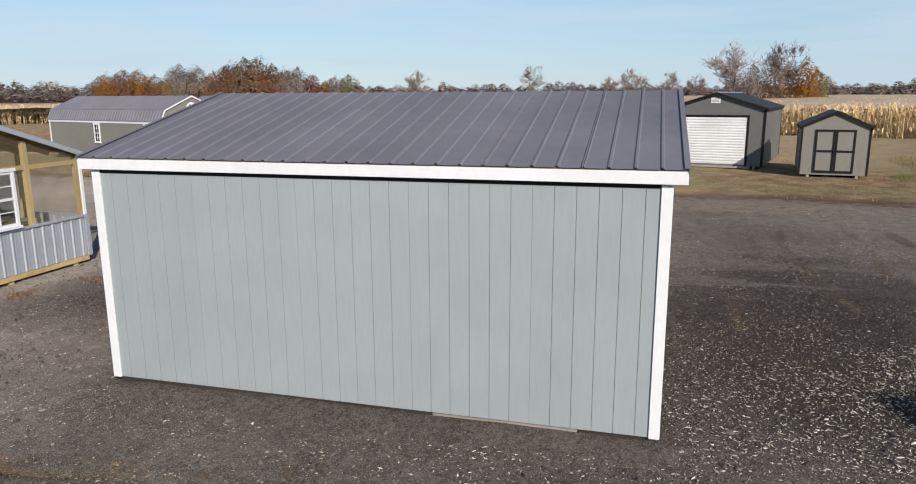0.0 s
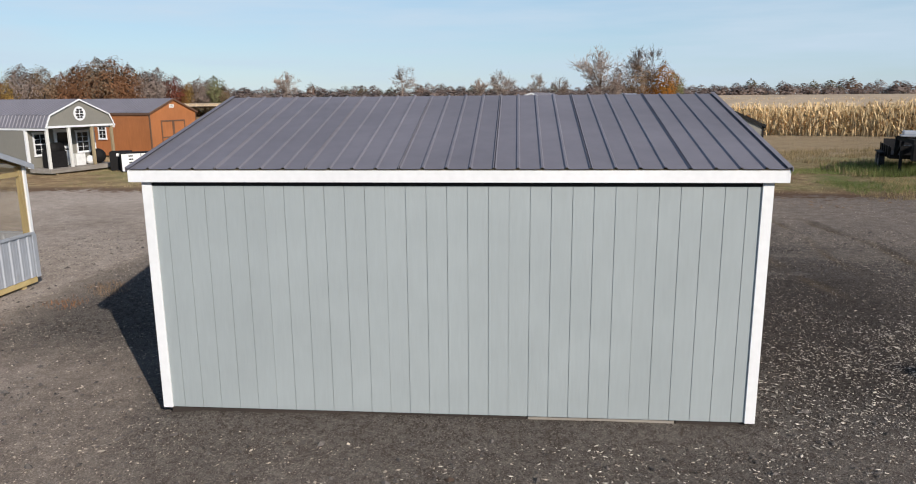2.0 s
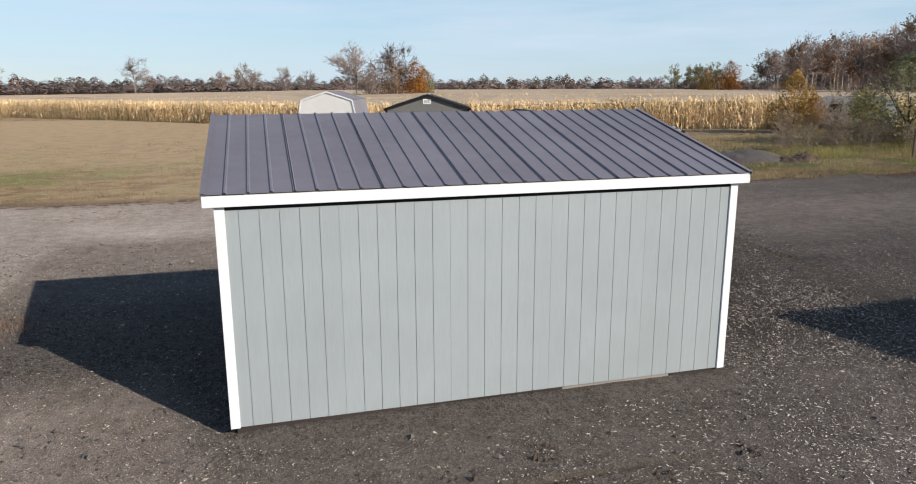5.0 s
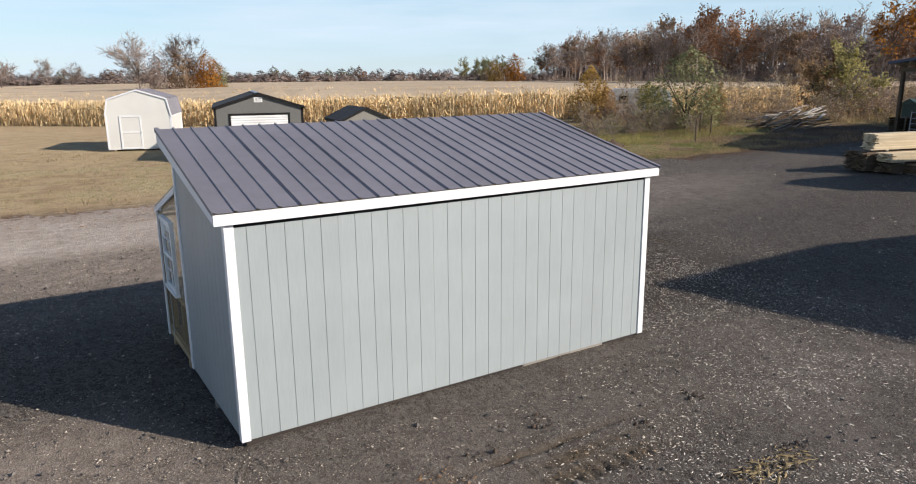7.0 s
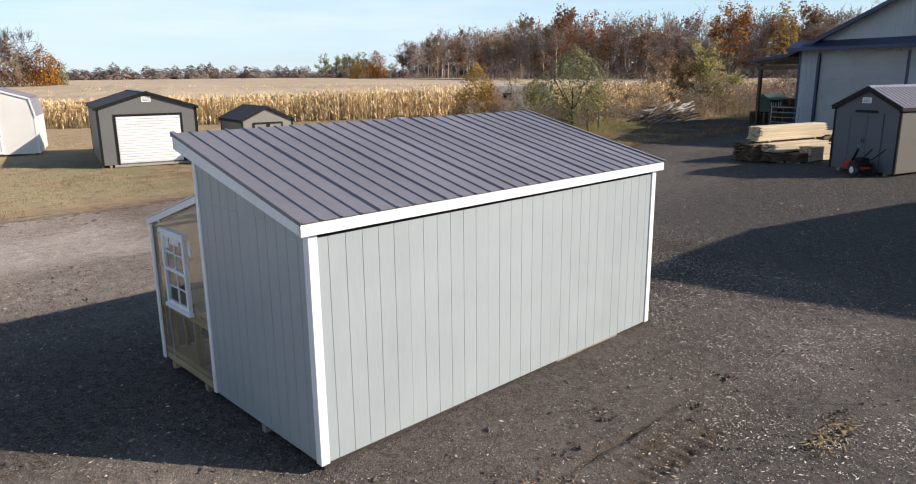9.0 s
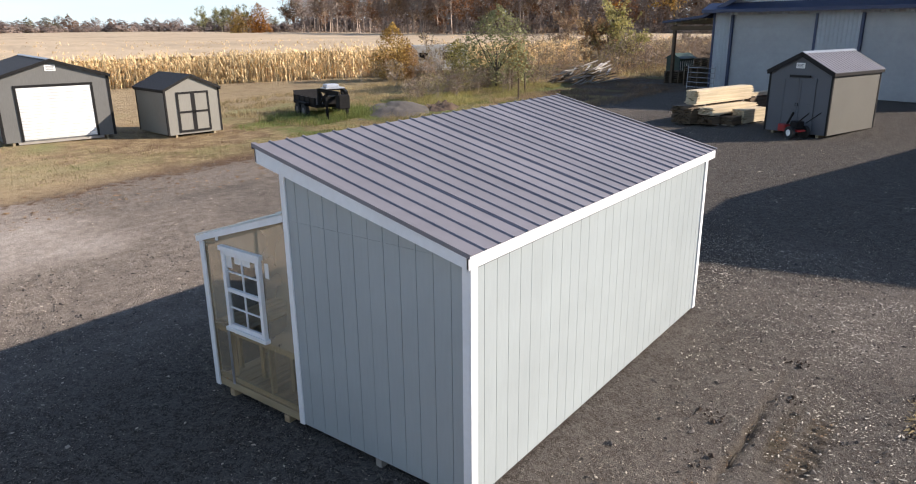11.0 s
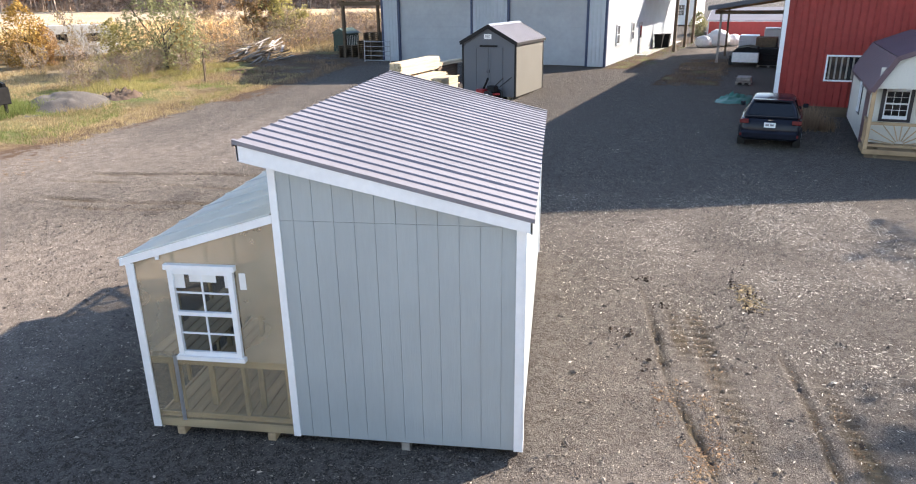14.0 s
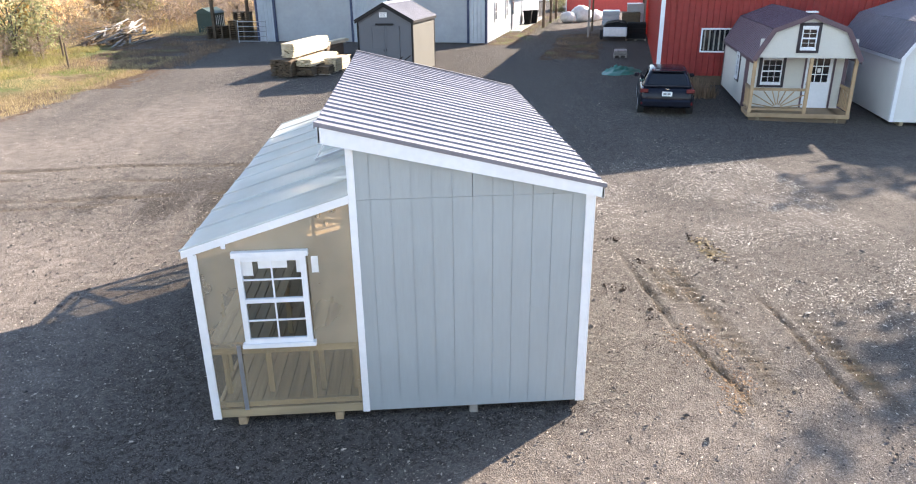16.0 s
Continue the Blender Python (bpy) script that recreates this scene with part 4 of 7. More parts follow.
def panel_door(t, x0, x1, z0, z1, leaf, trim, y=-0.004, leaves=2, bars=1, frame_w=0.085):
    n = leaves
    for i in range(n):
        a, b = x0 + (x1 - x0) * i / n, x0 + (x1 - x0) * (i + 1) / n
        dr = bpart("door", t, leaf, ((a + 0.004, y - 0.022, z0), (b - 0.004, y, z1)))
        bpart("stile", dr, trim, ((a + 0.004, y - 0.040, z0), (a + frame_w, y - 0.0225, z1)))
        bpart("stile", dr, trim, ((b - frame_w, y - 0.040, z0), (b - 0.004, y - 0.0225, z1)))
        zs = [z0 + (z1 - z0 - frame_w) * k / (bars + 1) for k in range(bars + 2)]
        for z in zs:
            bpart("rail", dr, trim, ((a + frame_w + 0.0005, y - 0.040, z), (b - frame_w - 0.0005, y - 0.0225, z + frame_w)))
        hx = b - 0.05 if (i == 0 and n > 1) or n == 1 else a + 0.05
        bm = bmesh.new()
        tube(bm, (hx, y - 0.065, (z0 + z1) / 2 - 0.06), (hx, y - 0.065, (z0 + z1) / 2 + 0.06), 0.012)
        part("handle", bm, BLACKSTEEL, dr)


# dark garage shed with the roller door
gar = small_building("garage_shed", "dark grey garage shed with a white roller door and black roof", (8.66, 27.45, 0), -14, 4.2, 7.3, 2.70, 3.36, DARKGREY, BLACK_TRIM_AND_SHADE, SHINGLE, ribs=0, ridge=STEEL, base=0.16, over=0.12, rake=0.07)
rd = bpart("roller_door", gar, ROLLER, ((-1.35, -0.014, 0.22), (1.35, -0.002, 2.29)), label="white ribbed steel roller door")
for i in range(17):
    bm = bmesh.new()
    prism(bm, [(-0.0145, 0.245 + i * 0.12), (-0.028, 0.27 + i * 0.12), (-0.028, 0.32 + i * 0.12), (-0.0145, 0.345 + i * 0.12)], 0, -1.31, 1.31)
    part("slat", bm, ROLLER, rd)
for a, b in (((-1.45, 0.16), (-1.355, 2.30)), ((1.355, 0.16), (1.45, 2.30)), ((-1.45, 2.305), (1.45, 2.40))):
    bpart("door_trim", gar, BLACK_TRIM_AND_SHADE, ((a[0], -0.032, a[1]), (b[0], -0.002, b[1])))
bpart("threshold", gar, GREYWOOD, ((-1.6, -0.06, 0.06), (1.6, -0.002, 0.155)))
plate_sign(gar, -0.02, 2.92, 0.40, 0.24)

# small clay-grey shed with double doors
ds = small_building("garden_shed", "small clay-grey garden shed with black-trimmed double doors", (12.93, 24.35, 0), -8, 2.44, 3.05, 2.06, 2.62, CLAYGREY, BLACK_TRIM_AND_SHADE, SHINGLE, ribs=0, corner=0.06, base=0.13, rake=0.07)
panel_door(ds, -0.72, 0.72, 0.22, 1.92, CLAYGREY, BLACK_TRIM_AND_SHADE)

# white gambrel shed
wb = small_building("gambrel_shed", "white gambrel-roofed shed with a single door, on grass", (4.6, 37.4, 0), -18, 3.55, 4.6, 2.08, 3.5, WHITESIDE, WHITE, ROOF, kind="gambrel", over=0.05, rake=0.05, knee=(0.90, 0.64))
panel_door(wb, -1.05, 0.12, 0.16, 2.05, WHITESIDE, WHITE, leaves=1)

# slate shed beside the lumber, facing the yard
blk = small_building("tool_shed", "slate shed with beige sides and ribbed steel roof, beside lumber", (25.0, 2.72, 0.28), -107, 2.5, 3.66, 2.45, 3.12, SLATE, BLACK_TRIM_AND_SHADE, ROOF, side_wall=BEIGE, corner=0.06, ridge=STEEL, over=0.12)
panel_door(blk, -0.66, 0.66, 0.20, 2.2, SLATE, SLATE)
bpart("door_head", blk, BLACK_TRIM_AND_SHADE, ((-0.40, -0.075, 2.22), (0.40, -0.004, 2.30)))
plate_sign(blk, -0.05, 2.55, 0.34, 0.20)

# lofted barn shed with the porch
GAB = (-16.5, 24.7, 0.0)
lb = small_building("lofted_cabin", "sage-grey lofted cabin shed with porch posts and a charcoal roof", GAB, 73, 3.66, 10.0, 2.17, 3.35, CLAYGREY, WHITE, ROOF, kind="gambrel", porch=1.3, over=0.08, rake=0.025, base=0.30, knee=(0.87, 0.42))
bpart("porch_deck", lb, GREYWOOD, ((-1.83, -0.05, 0.10), (1.83, 1.30, 0.299)), bev=0.01)
for i, x in enumerate((-1.75, -0.62, 0.62, 1.75)):
    bpart("porch_post", lb, LUMBERZ if i > 1 else WHITESIDE, ((x - 0.06, 0.0, 0.30), (x + 0.06, 0.12, 2.15)), bev=0.01)
bm = bmesh.new()
bmesh.ops.create_circle(bm, cap_ends=True, segments=24, radius=0.33, matrix=pose(0, -0.012, 2.72, 90))
part("round_window", bm, WHITE, lb)
for sx in (-1, 1):
    for sz in (-1, 1):
        for k in (0, 1):
            bpart("pane", lb, DARKGLASS, ((sx * 0.02, -0.016, 2.72 + sz * (0.02 + 0.11 * k)), (sx * (0.20 - 0.06 * k), -0.013, 2.72 + sz * (0.11 + 0.11 * k))))
sash_window(lb, lambda u, d, z: (-1.15 + u, 1.3 - d, 0.85 + z), 0.72, 1.0, 2, 2, glass=DARKGLASS)
sash_window(lb, lambda u, d, z: (1.1 + u, 1.3 - d, 0.85 + z), 0.72, 1.0, 2, 2, glass=DARKGLASS)
panel_door(lb, -0.45, 0.45, 0.31, 2.0, WHITE, WHITE, y=1.296, leaves=1)
bpart("door_glass", lb, DARKGLASS, ((-0.28, 1.268, 1.2), (0.28, 1.272, 1.85)))
sash_window(lb, lambda u, d, z: (-1.835 - d, 5.4 - u, 1.0 + z), 0.50, 0.95, 2, 2, glass=DARKGLASS)
for s in (-1,):
    bpart("belly_trim", lb, WHITE, ((s * 1.839, -0.02, 2.10), (s * 1.855, 10.0, 2.17)))
bpart("gable_trim", lb, WHITE, ((-1.83, -0.024, 2.11), (1.83, -0.004, 2.20)))

# orange shed
orr = small_building("stained_shed", "cedar-orange stained shed with dark-trimmed double doors and charcoal roof", (-16.27, 33.3, 0), 73, 3.66, 7.3, 2.6, 3.35, ORANGE, DARKORANGE, ROOF, corner=0.05, base=0.14, rake=0.05)
panel_door(orr, -1.05, 0.85, 0.2, 2.15, ORANGE, DARKORANGE)
plate_sign(orr, -0.1, 2.85, 0.36, 0.2)
sash_window(orr, lambda u, d, z: (-1.83 - d, 3.65 - u, 1.1 + z), 0.62, 1.0, 2, 2, glass=DARKGLASS)


def crate(loc, rz, w, label, h=0.92, slotted=True):
    c = thing("storage_crate", label, "crate", loc, rz, "crates on the grass")
    bpart("body", c, BLACKSTEEL, ((-w / 2, 0, 0.02), (w / 2, 0.8, h)), bev=0.015)
    if not slotted:
        bpart("paper_label", c, PAPER, ((-0.15, -0.004, h - 0.22), (0.25, -0.001, h - 0.08)))
        return c
    f = bpart("front_panel", c, PAPER, ((-w / 2 + 0.04, -0.012, 0.08), (-0.015, -0.001, h - 0.05)), ((0.015, -0.012, 0.08), (w / 2 - 0.04, -0.001, h - 0.05)))
    for i in range(2):
        for k in range(5):
            x = -w / 4 + i * w / 2
            bpart("slot", f, BLACKSTEEL, ((x - 0.09, -0.016, 0.14 + k * 0.15), (x + 0.09, -0.0125, 0.20 + k * 0.15)))
    return c


crate((-13.75, 24.75, 0), 34, 1.75, "black crate with a white slotted front, on grass")
crate((-15.05, 25.2, 0), 22, 0.9, "black crate with a paper label, standing beside another", slotted=False)

# porch clutter of the cabin
gr = thing("grill", "black barbecue grill on the cabin porch", "grill", tuple(lb.matrix_basis @ Vector((-1.05, 0.6, 0.30))), 73)
bpart("cart", gr, BLACKSTEEL, ((-0.45, -0.25, 0.0), (0.45, 0.25, 0.75)), bev=0.02)
bm = bmesh.new()
bmesh.ops.create_cone(bm, cap_ends=True, segments=16, radius1=0.27, radius2=0.27, depth=0.7, matrix=pose(0, 0, 0.86, 0, 90))
part("hood", bm, BLACKSTEEL, gr, smooth=True)
bpart("side_shelf", gr, BLACKSTEEL, ((0.46, -0.2, 0.78), (0.75, 0.2, 0.82)))
drum = bmesh.new()
bmesh.ops.create_uvsphere(drum, u_segments=16, v_segments=10, radius=0.36, matrix=Matrix.Translation((0, 0, 0.36)))
tagged(part("covered_bundle", drum, BLACKSTEEL, None, "", True), "round black covered bundle on the cabin porch", "bundle").matrix_basis = lb.matrix_basis @ pose(1.25, 0.55, 0.30)
bag = bmesh.new()
bmesh.ops.create_icosphere(bag, subdivisions=2, radius=0.22, matrix=Matrix.Translation((0, 0, 0.2)))
for v in bag.verts:
    v.co *= 1 + 0.2 * noise.noise(v.co * 6)
tagged(part("white_sack", bag, PAPER, None, "", True), "lumpy white sack on the cabin porch", "sack").matrix_basis = lb.matrix_basis @ pose(0.75, 0.5, 0.30)
bpart_ = bpart("white_cooler", None, PAPER, ((-0.25, -0.18, 0), (0.25, 0.18, 0.55)), bev=0.02)
tagged(bpart_, "white cooler box on the cabin porch", "cooler").matrix_basis = lb.matrix_basis @ pose(0.15, 0.55, 0.30)


# ---- screened greenhouse building ----
def screen_house():
    W, D, HE, HP = 3.66, 3.6, 2.25, 2.84
    t = thing("screened_shed", "timber-framed screened shed with silver steel wainscot and a white window", "shed", (-5.07, 3.255, 0.0), 90)
    # local: front at y = 0 facing -y (the yard), depth +y
    bpart("floor_frame", t, YELLOW, ((-W / 2, -0.01, 0.06), (W / 2, D, 0.16)), bev=0.006)
    for x in (-1.5, 0, 1.5):
        bpart("skid", t, YELLOW, ((x - 0.05, 0.02, 0.0), (x + 0.05, D - 0.02, 0.059)))
    bpart("floor_deck", t, PLY, ((-W / 2, 0.0, 0.161), (W / 2, D, 0.18)))
    def z_at(x):
        return HE + (HP - HE) * (1 - abs(x) / (W / 2))
    for y in (0.005, D - 0.095):
        for x in (-W / 2 + 0.045, -0.62, 0.62, W / 2 - 0.045):
            bpart("post", t, YELLOWZ, ((x - 0.045, y, 0.181), (x + 0.045, y + 0.09, z_at(x) - 0.08)), bev=0.004)
        for s in (-1, 1):
            bm = bmesh.new()
            beam(bm, (s * W / 2, y + 0.045, HE - 0.04), (0, y + 0.045, HP - 0.04), 0.04, 0.09)
            part("rafter", bm, YELLOW, t)
        bpart("tie_beam", t, YELLOW, ((-W / 2, y + 0.02, 2.02), (W / 2, y + 0.06, 2.10)))
    for i in range(1, 5):
        y = i * D / 5
        for s in (-1, 1):
            bm = bmesh.new()
            beam(bm, (s * W / 2, y, HE - 0.04), (0, y, HP - 0.04), 0.04, 0.09)
            part("rafter", bm, YELLOW, t)
            if i in (2, 3):
                bpart("post", t, YELLOWZ, ((s * (W / 2 - 0.005), y - 0.045, 0.181), (s * (W / 2 - 0.095), y + 0.045, HE - 0.05)), bev=0.004)
    # steel wainscot
    for p, u0, u1 in ((lambda u, v, n: (u, -0.012 - n, v), -W / 2, W / 2), (lambda u, v, n: (u, D + 0.012 + n, v), -W / 2, W / 2), (lambda u, v, n: (W / 2 + 0.012 + n, u, v), 0, D), (lambda u, v, n: (-W / 2 - 0.012 - n, u, v), 0, D)):
        bm = bmesh.new()
        ribbed(bm, u0, u1, p, lambda u: (0.17, 0.96), pitch=0.2286, first=0.09, minor=True)
        part("wainscot", bm, GALVWALL, t)
    bpart("wainscot_cap", t, GALVWALL, ((-W / 2 - 0.02, -0.05, 0.955), (W / 2 + 0.02, -0.004, 1.0)))
    bpart("wainscot_cap", t, GALVWALL, ((W / 2 + 0.004, -0.003, 0.955), (W / 2 + 0.05, D, 1.0)))
    for x in (-W / 2, W / 2):
        bpart("corner_trim", t, GALVWALL, ((x - 0.05, -0.052, 0.16), (x + 0.05, -0.014 - 0.021, 0.954)))
        bpart("corner_trim", t, WHITE, ((x - 0.03, -0.03, 1.001), (x + 0.03, 0.004, HE - 0.02)))
    sash_window(t, lambda u, d, z: (-0.12 + u, -0.03 - d, 1.05 + z), 0.75, 0.98, 2, 2)
    bm = bmesh.new()
    f = bm.faces.new([bm.verts.new(q) for q in ((-W / 2 + 0.03, -0.002, 1.0), (W / 2 - 0.03, -0.002, 1.0), (W / 2 - 0.03, -0.002, HE - 0.03), (0, -0.002, HP - 0.05), (-W / 2 + 0.03, -0.002, HE - 0.03))])
    part("screen", bm, SCREEN, t, "fine insect screen")
    for s in (-1, 1):
        bm = bmesh.new()
        sl = math.hypot(W / 2, HP - HE)
        nx_, nz_ = s * (HP - HE) / sl, W / 2 / sl
        ribbed(bm, -0.12, D + 0.12, lambda u, v, n: (s * (W / 2 + 0.12) * (1 - v) + nx_ * (n + 0.02), u, HE - 0.058 + (HP - HE + 0.058) * v + nz_ * (n + 0.02)), lambda u: (0.0, 1.0), pitch=0.2286, first=0.05, minor=False)
        part("roof_slope", bm, STEEL, t)
        bm = bmesh.new()
        prism(bm, [(s * (W / 2 + 0.12), HE - 0.13), (0, HP - 0.07), (0, HP + 0.02), (s * (W / 2 + 0.12), HE - 0.04)], 1, -0.135, -0.115)
        part("rake_trim", bm, GALVWALL, t)
    for s in (-1, 1):
        for i in range(9):
            f0, f1 = i / 9 + 0.004, (i + 1) / 9 - 0.004
            bm = bmesh.new()
            prism(bm, [(s * W / 2 * (1 - f0), HE + (HP - HE) * f0 + 0.008), (s * W / 2 * (1 - f1), HE + (HP - HE) * f1 + 0.008), (s * W / 2 * (1 - f1), HE + (HP - HE) * f1 - 0.004), (s * W / 2 * (1 - f0), HE + (HP - HE) * f0 - 0.004)], 1, -0.02, D + 0.02)
            part("roof_board", bm, RAFTERWOOD, t)
    for y in (0.03, D - 0.07):
        bpart("king_post", t, YELLOWZ, ((-0.045, y, 2.101), (0.045, y + 0.04, HP - 0.09)))
    for x in (-1.25, 0.0, 1.22):
        bpart("stud", t, YELLOWZ, ((x - 0.045, D - 0.19, 0.181), (x + 0.045, D - 0.10, HE - 0.05)))
    for x in (-0.62, 0.62):
        bpart("knee_block", t, YELLOWZ, ((x - 0.05, 1.7, 0.181), (x + 0.05, 1.8, 2.25)))
        bpart("hanging_block", t, DARKWOOD, ((x + 0.12, 1.9, 1.75), (x + 0.24, 2.0, 2.1)))
    for s in (-1, 1):
        bm = bmesh.new()
        bm.faces.new([bm.verts.new(q) for q in ((s * (W / 2 - 0.02), 0.03, 1.0), (s * (W / 2 - 0.02), D - 0.03, 1.0), (s * (W / 2 - 0.02), D - 0.03, HE - 0.05), (s * (W / 2 - 0.02), 0.03, HE - 0.05))])
        part("screen", bm, SCREEN, t, "fine insect screen")
    bm = bmesh.new()
    bm.faces.new([bm.verts.new(q) for q in ((-W / 2 + 0.03, D - 0.1, 1.0), (W / 2 - 0.03, D - 0.1, 1.0), (W / 2 - 0.03, D - 0.1, HE - 0.03), (0, D - 0.1, HP - 0.05), (-W / 2 + 0.03, D - 0.1, HE - 0.03))])
    part("screen", bm, SCREEN, t, "fine insect screen")
    bpart("shelf", t, YELLOW, ((-1.3, 0.6, 0.92), (-0.8, D - 0.3, 0.96)))
    bpart("shelf", t, YELLOW, ((0.75, 0.6, 0.92), (1.35, D - 0.3, 0.96)))
    return t


SCREEN = see_through(mat("tan insect screen", (0.36, 0.29, 0.18), (0.28, 0.22, 0.14), 5, 0.8), 0.80)
RAFTERWOOD = mat("brown roof boards", (0.34, 0.20, 0.10), (0.24, 0.14, 0.07), 5, 0.75, bump=0.3, big=0.2, stretch=(3, 0.15, 3), vary=0.2)
screen_house()


# ---- pale steel workshop with two overhead doors ----
def workshop():
    HW, HE, HP, D = 7.35, 4.50, 7.7, 26.0
    t = thing("workshop_building", "pale blue-white steel workshop with two large grey doors and navy trim", "building", (38.15, 4.1, 0.62), -107)
    top = lambda x: HE + (HP - HE) * (1 - abs(x) / HW)
    doors = ((-6.12, -1.0), (1.40, 6.25))
    DH = 4.32
    # front wall with its two openings
    for u0, u1, z0, z1 in ((-HW, doors[0][0], 0, None), (doors[0][1], doors[1][0], 0, None), (doors[1][1], HW, 0, None), (doors[0][0], doors[0][1], DH, None), (doors[1][0], doors[1][1], DH, None)):
        bm = bmesh.new()
        ribbed(bm, u0, u1, lambda u, v, n: (u, -n, v), lambda u: (z0, top(u)), pitch=0.2286, first=0.06, minor=False, high=0.022)
        bmesh.ops.solidify(bm, geom=bm.faces[:], thickness=0.05)
        part("front_wall", bm, BARNWHITE, t)
    for s in (-1, 1):
        bm = bmesh.new()
        ribbed(bm, 0, D, lambda u, v, n: (s * (HW + n), u, v), lambda u: (0.0, HE), pitch=0.2286, first=0.06, minor=False, high=0.005, base=0.10)
        bmesh.ops.solidify(bm, geom=bm.faces[:], thickness=0.05)
        part("side_wall", bm, BARNWHITE, t)
        bpart("corner_trim", t, NAVY, ((s * (HW - 0.10), -0.045, 0), (s * (HW + 0.045), -0.0235, HE)))
        bpart("corner_trim", t, NAVY, ((s * (HW + 0.0235), -0.023, 0), (s * (HW + 0.045), 0.09, HE)))
        bm = bmesh.new()
        sl = math.hypot(HW + 0.45, HP - HE)
        ribbed(bm, -0.5, D + 0.4, lambda u, v, n: (s * (HW + 0.45) * (1 - v), u, HE - 0.12 + (HP - HE + 0.12) * v + 0.03 + n), lambda u: (0.0, 1.0), pitch=0.2286, first=0.06, minor=False)
        bmesh.ops.solidify(bm, geom=bm.faces[:], thickness=0.06)
        part("roof_slope", bm, NAVY, t)
        bm = bmesh.new()
        prism(bm, [(s * (HW + 0.45), HE - 0.32), (0, HP - 0.18), (0, HP + 0.06), (s * (HW + 0.45), HE - 0.08)], 1, -0.53, -0.505)
        part("rake_board", bm, NAVY, t)
        bpart("eave_board", t, NAVY, ((s * (HW + 0.43), -0.5, HE - 0.33), (s * (HW + 0.46), D + 0.4, HE - 0.09)))
    for a, b in doors:
        dr = bpart("overhead_door", t, BARNDOOR, ((a + 0.02, 0.10, 0.02), (b - 0.02, 0.16, DH)), label="grey sectional overhead door")
        for i in range(6):
            bpart("door_section", dr, BARNDOOR, ((a + 0.05, 0.088, 0.03 + i * DH / 6), (b - 0.05, 0.0995, 0.01 + (i + 1) * DH / 6)), bev=0.004)
        for x in (a - 0.05, b - 0.05):
            bpart("door_jamb", t, NAVY, ((x - 0.02, -0.05, 0), (x + 0.12, 0.099, DH + 0.02)))
    # pent roof band over the doors
    bm = bmesh.new()
    prism(bm, [(-0.024, 5.02), (-0.85, 4.64), (-0.85, 4.46), (-0.80, 4.46), (-0.024, 4.56)], 0, -HW - 0.35, HW + 0.35)
    part("pent_roof", bm, NAVY, t)
    # side openings
    for y, w, z0, h, n_ in ((2.9, 0.8, 1.1, 1.1, "window"), (7.2, 0.8, 1.1, 1.1, "window")):
        sash_window(t, lambda u, d, z: (HW + 0.024 + d, y + u, z0 + z), w, h, 2, 1, glass=DARKGLASS)
    pd = bpart("door", t, BARNDOOR, ((HW + 0.026, 9.3, 0.05), (HW + 0.07, 10.25, 2.1)))
    bpart("door_glass", pd, DARKGLASS, ((HW + 0.071, 9.5, 1.1), (HW + 0.075, 10.05, 1.9)))
    for y in (12.2, 17.5, 22.0):
        bpart("porch_post", t, DARKWOOD, ((HW + 1.9, y - 0.10, 0), (HW + 2.10, y + 0.10, 3.98)))
    bm = bmesh.new()
    prism(bm, [(HW + 0.03, 4.28), (HW + 2.4, 3.99), (HW + 2.4, 4.13), (HW + 0.03, 4.40)], 1, 11.6, 23.0)
    part("porch_roof", bm, NAVY, t)
    # lean-to on the other side
    for y in (1.4, 6.0, 11.0):
        bpart("lean_to_post", t, DARKWOOD, ((-11.35, y - 0.09, -0.1), (-11.17, y + 0.09, 3.78)))
    bm = bmesh.new()
    prism(bm, [(-HW - 0.47, HE - 0.22), (-11.7, 3.90), (-11.7, 4.04), (-HW - 0.47, HE - 0.05)], 1, 0.6, 14.0)
    part("lean_to_roof", bm, NAVY, t)
    bm = bmesh.new()
    for i in range(8):
        x = -HW - 0.6 - i * 0.46
        z = HE - 0.25 - 0.40 * (i * 0.46 + 0.1) / 3.9
        box(bm, (x - 0.03, 0.65, z - 0.1), (x + 0.03, 13.9, z))
    part("purlins", bm, LUMBERY, t)
    bpart("lean_to_beam", t, DARKWOOD, ((-11.5, 1.3, 3.45), (-HW - 0.08, 1.42, 3.70)))
    bpart("back_wall", t, BARNWHITE, ((-HW, D - 0.06, 0), (HW, D, HE)))
    return t


workshop()


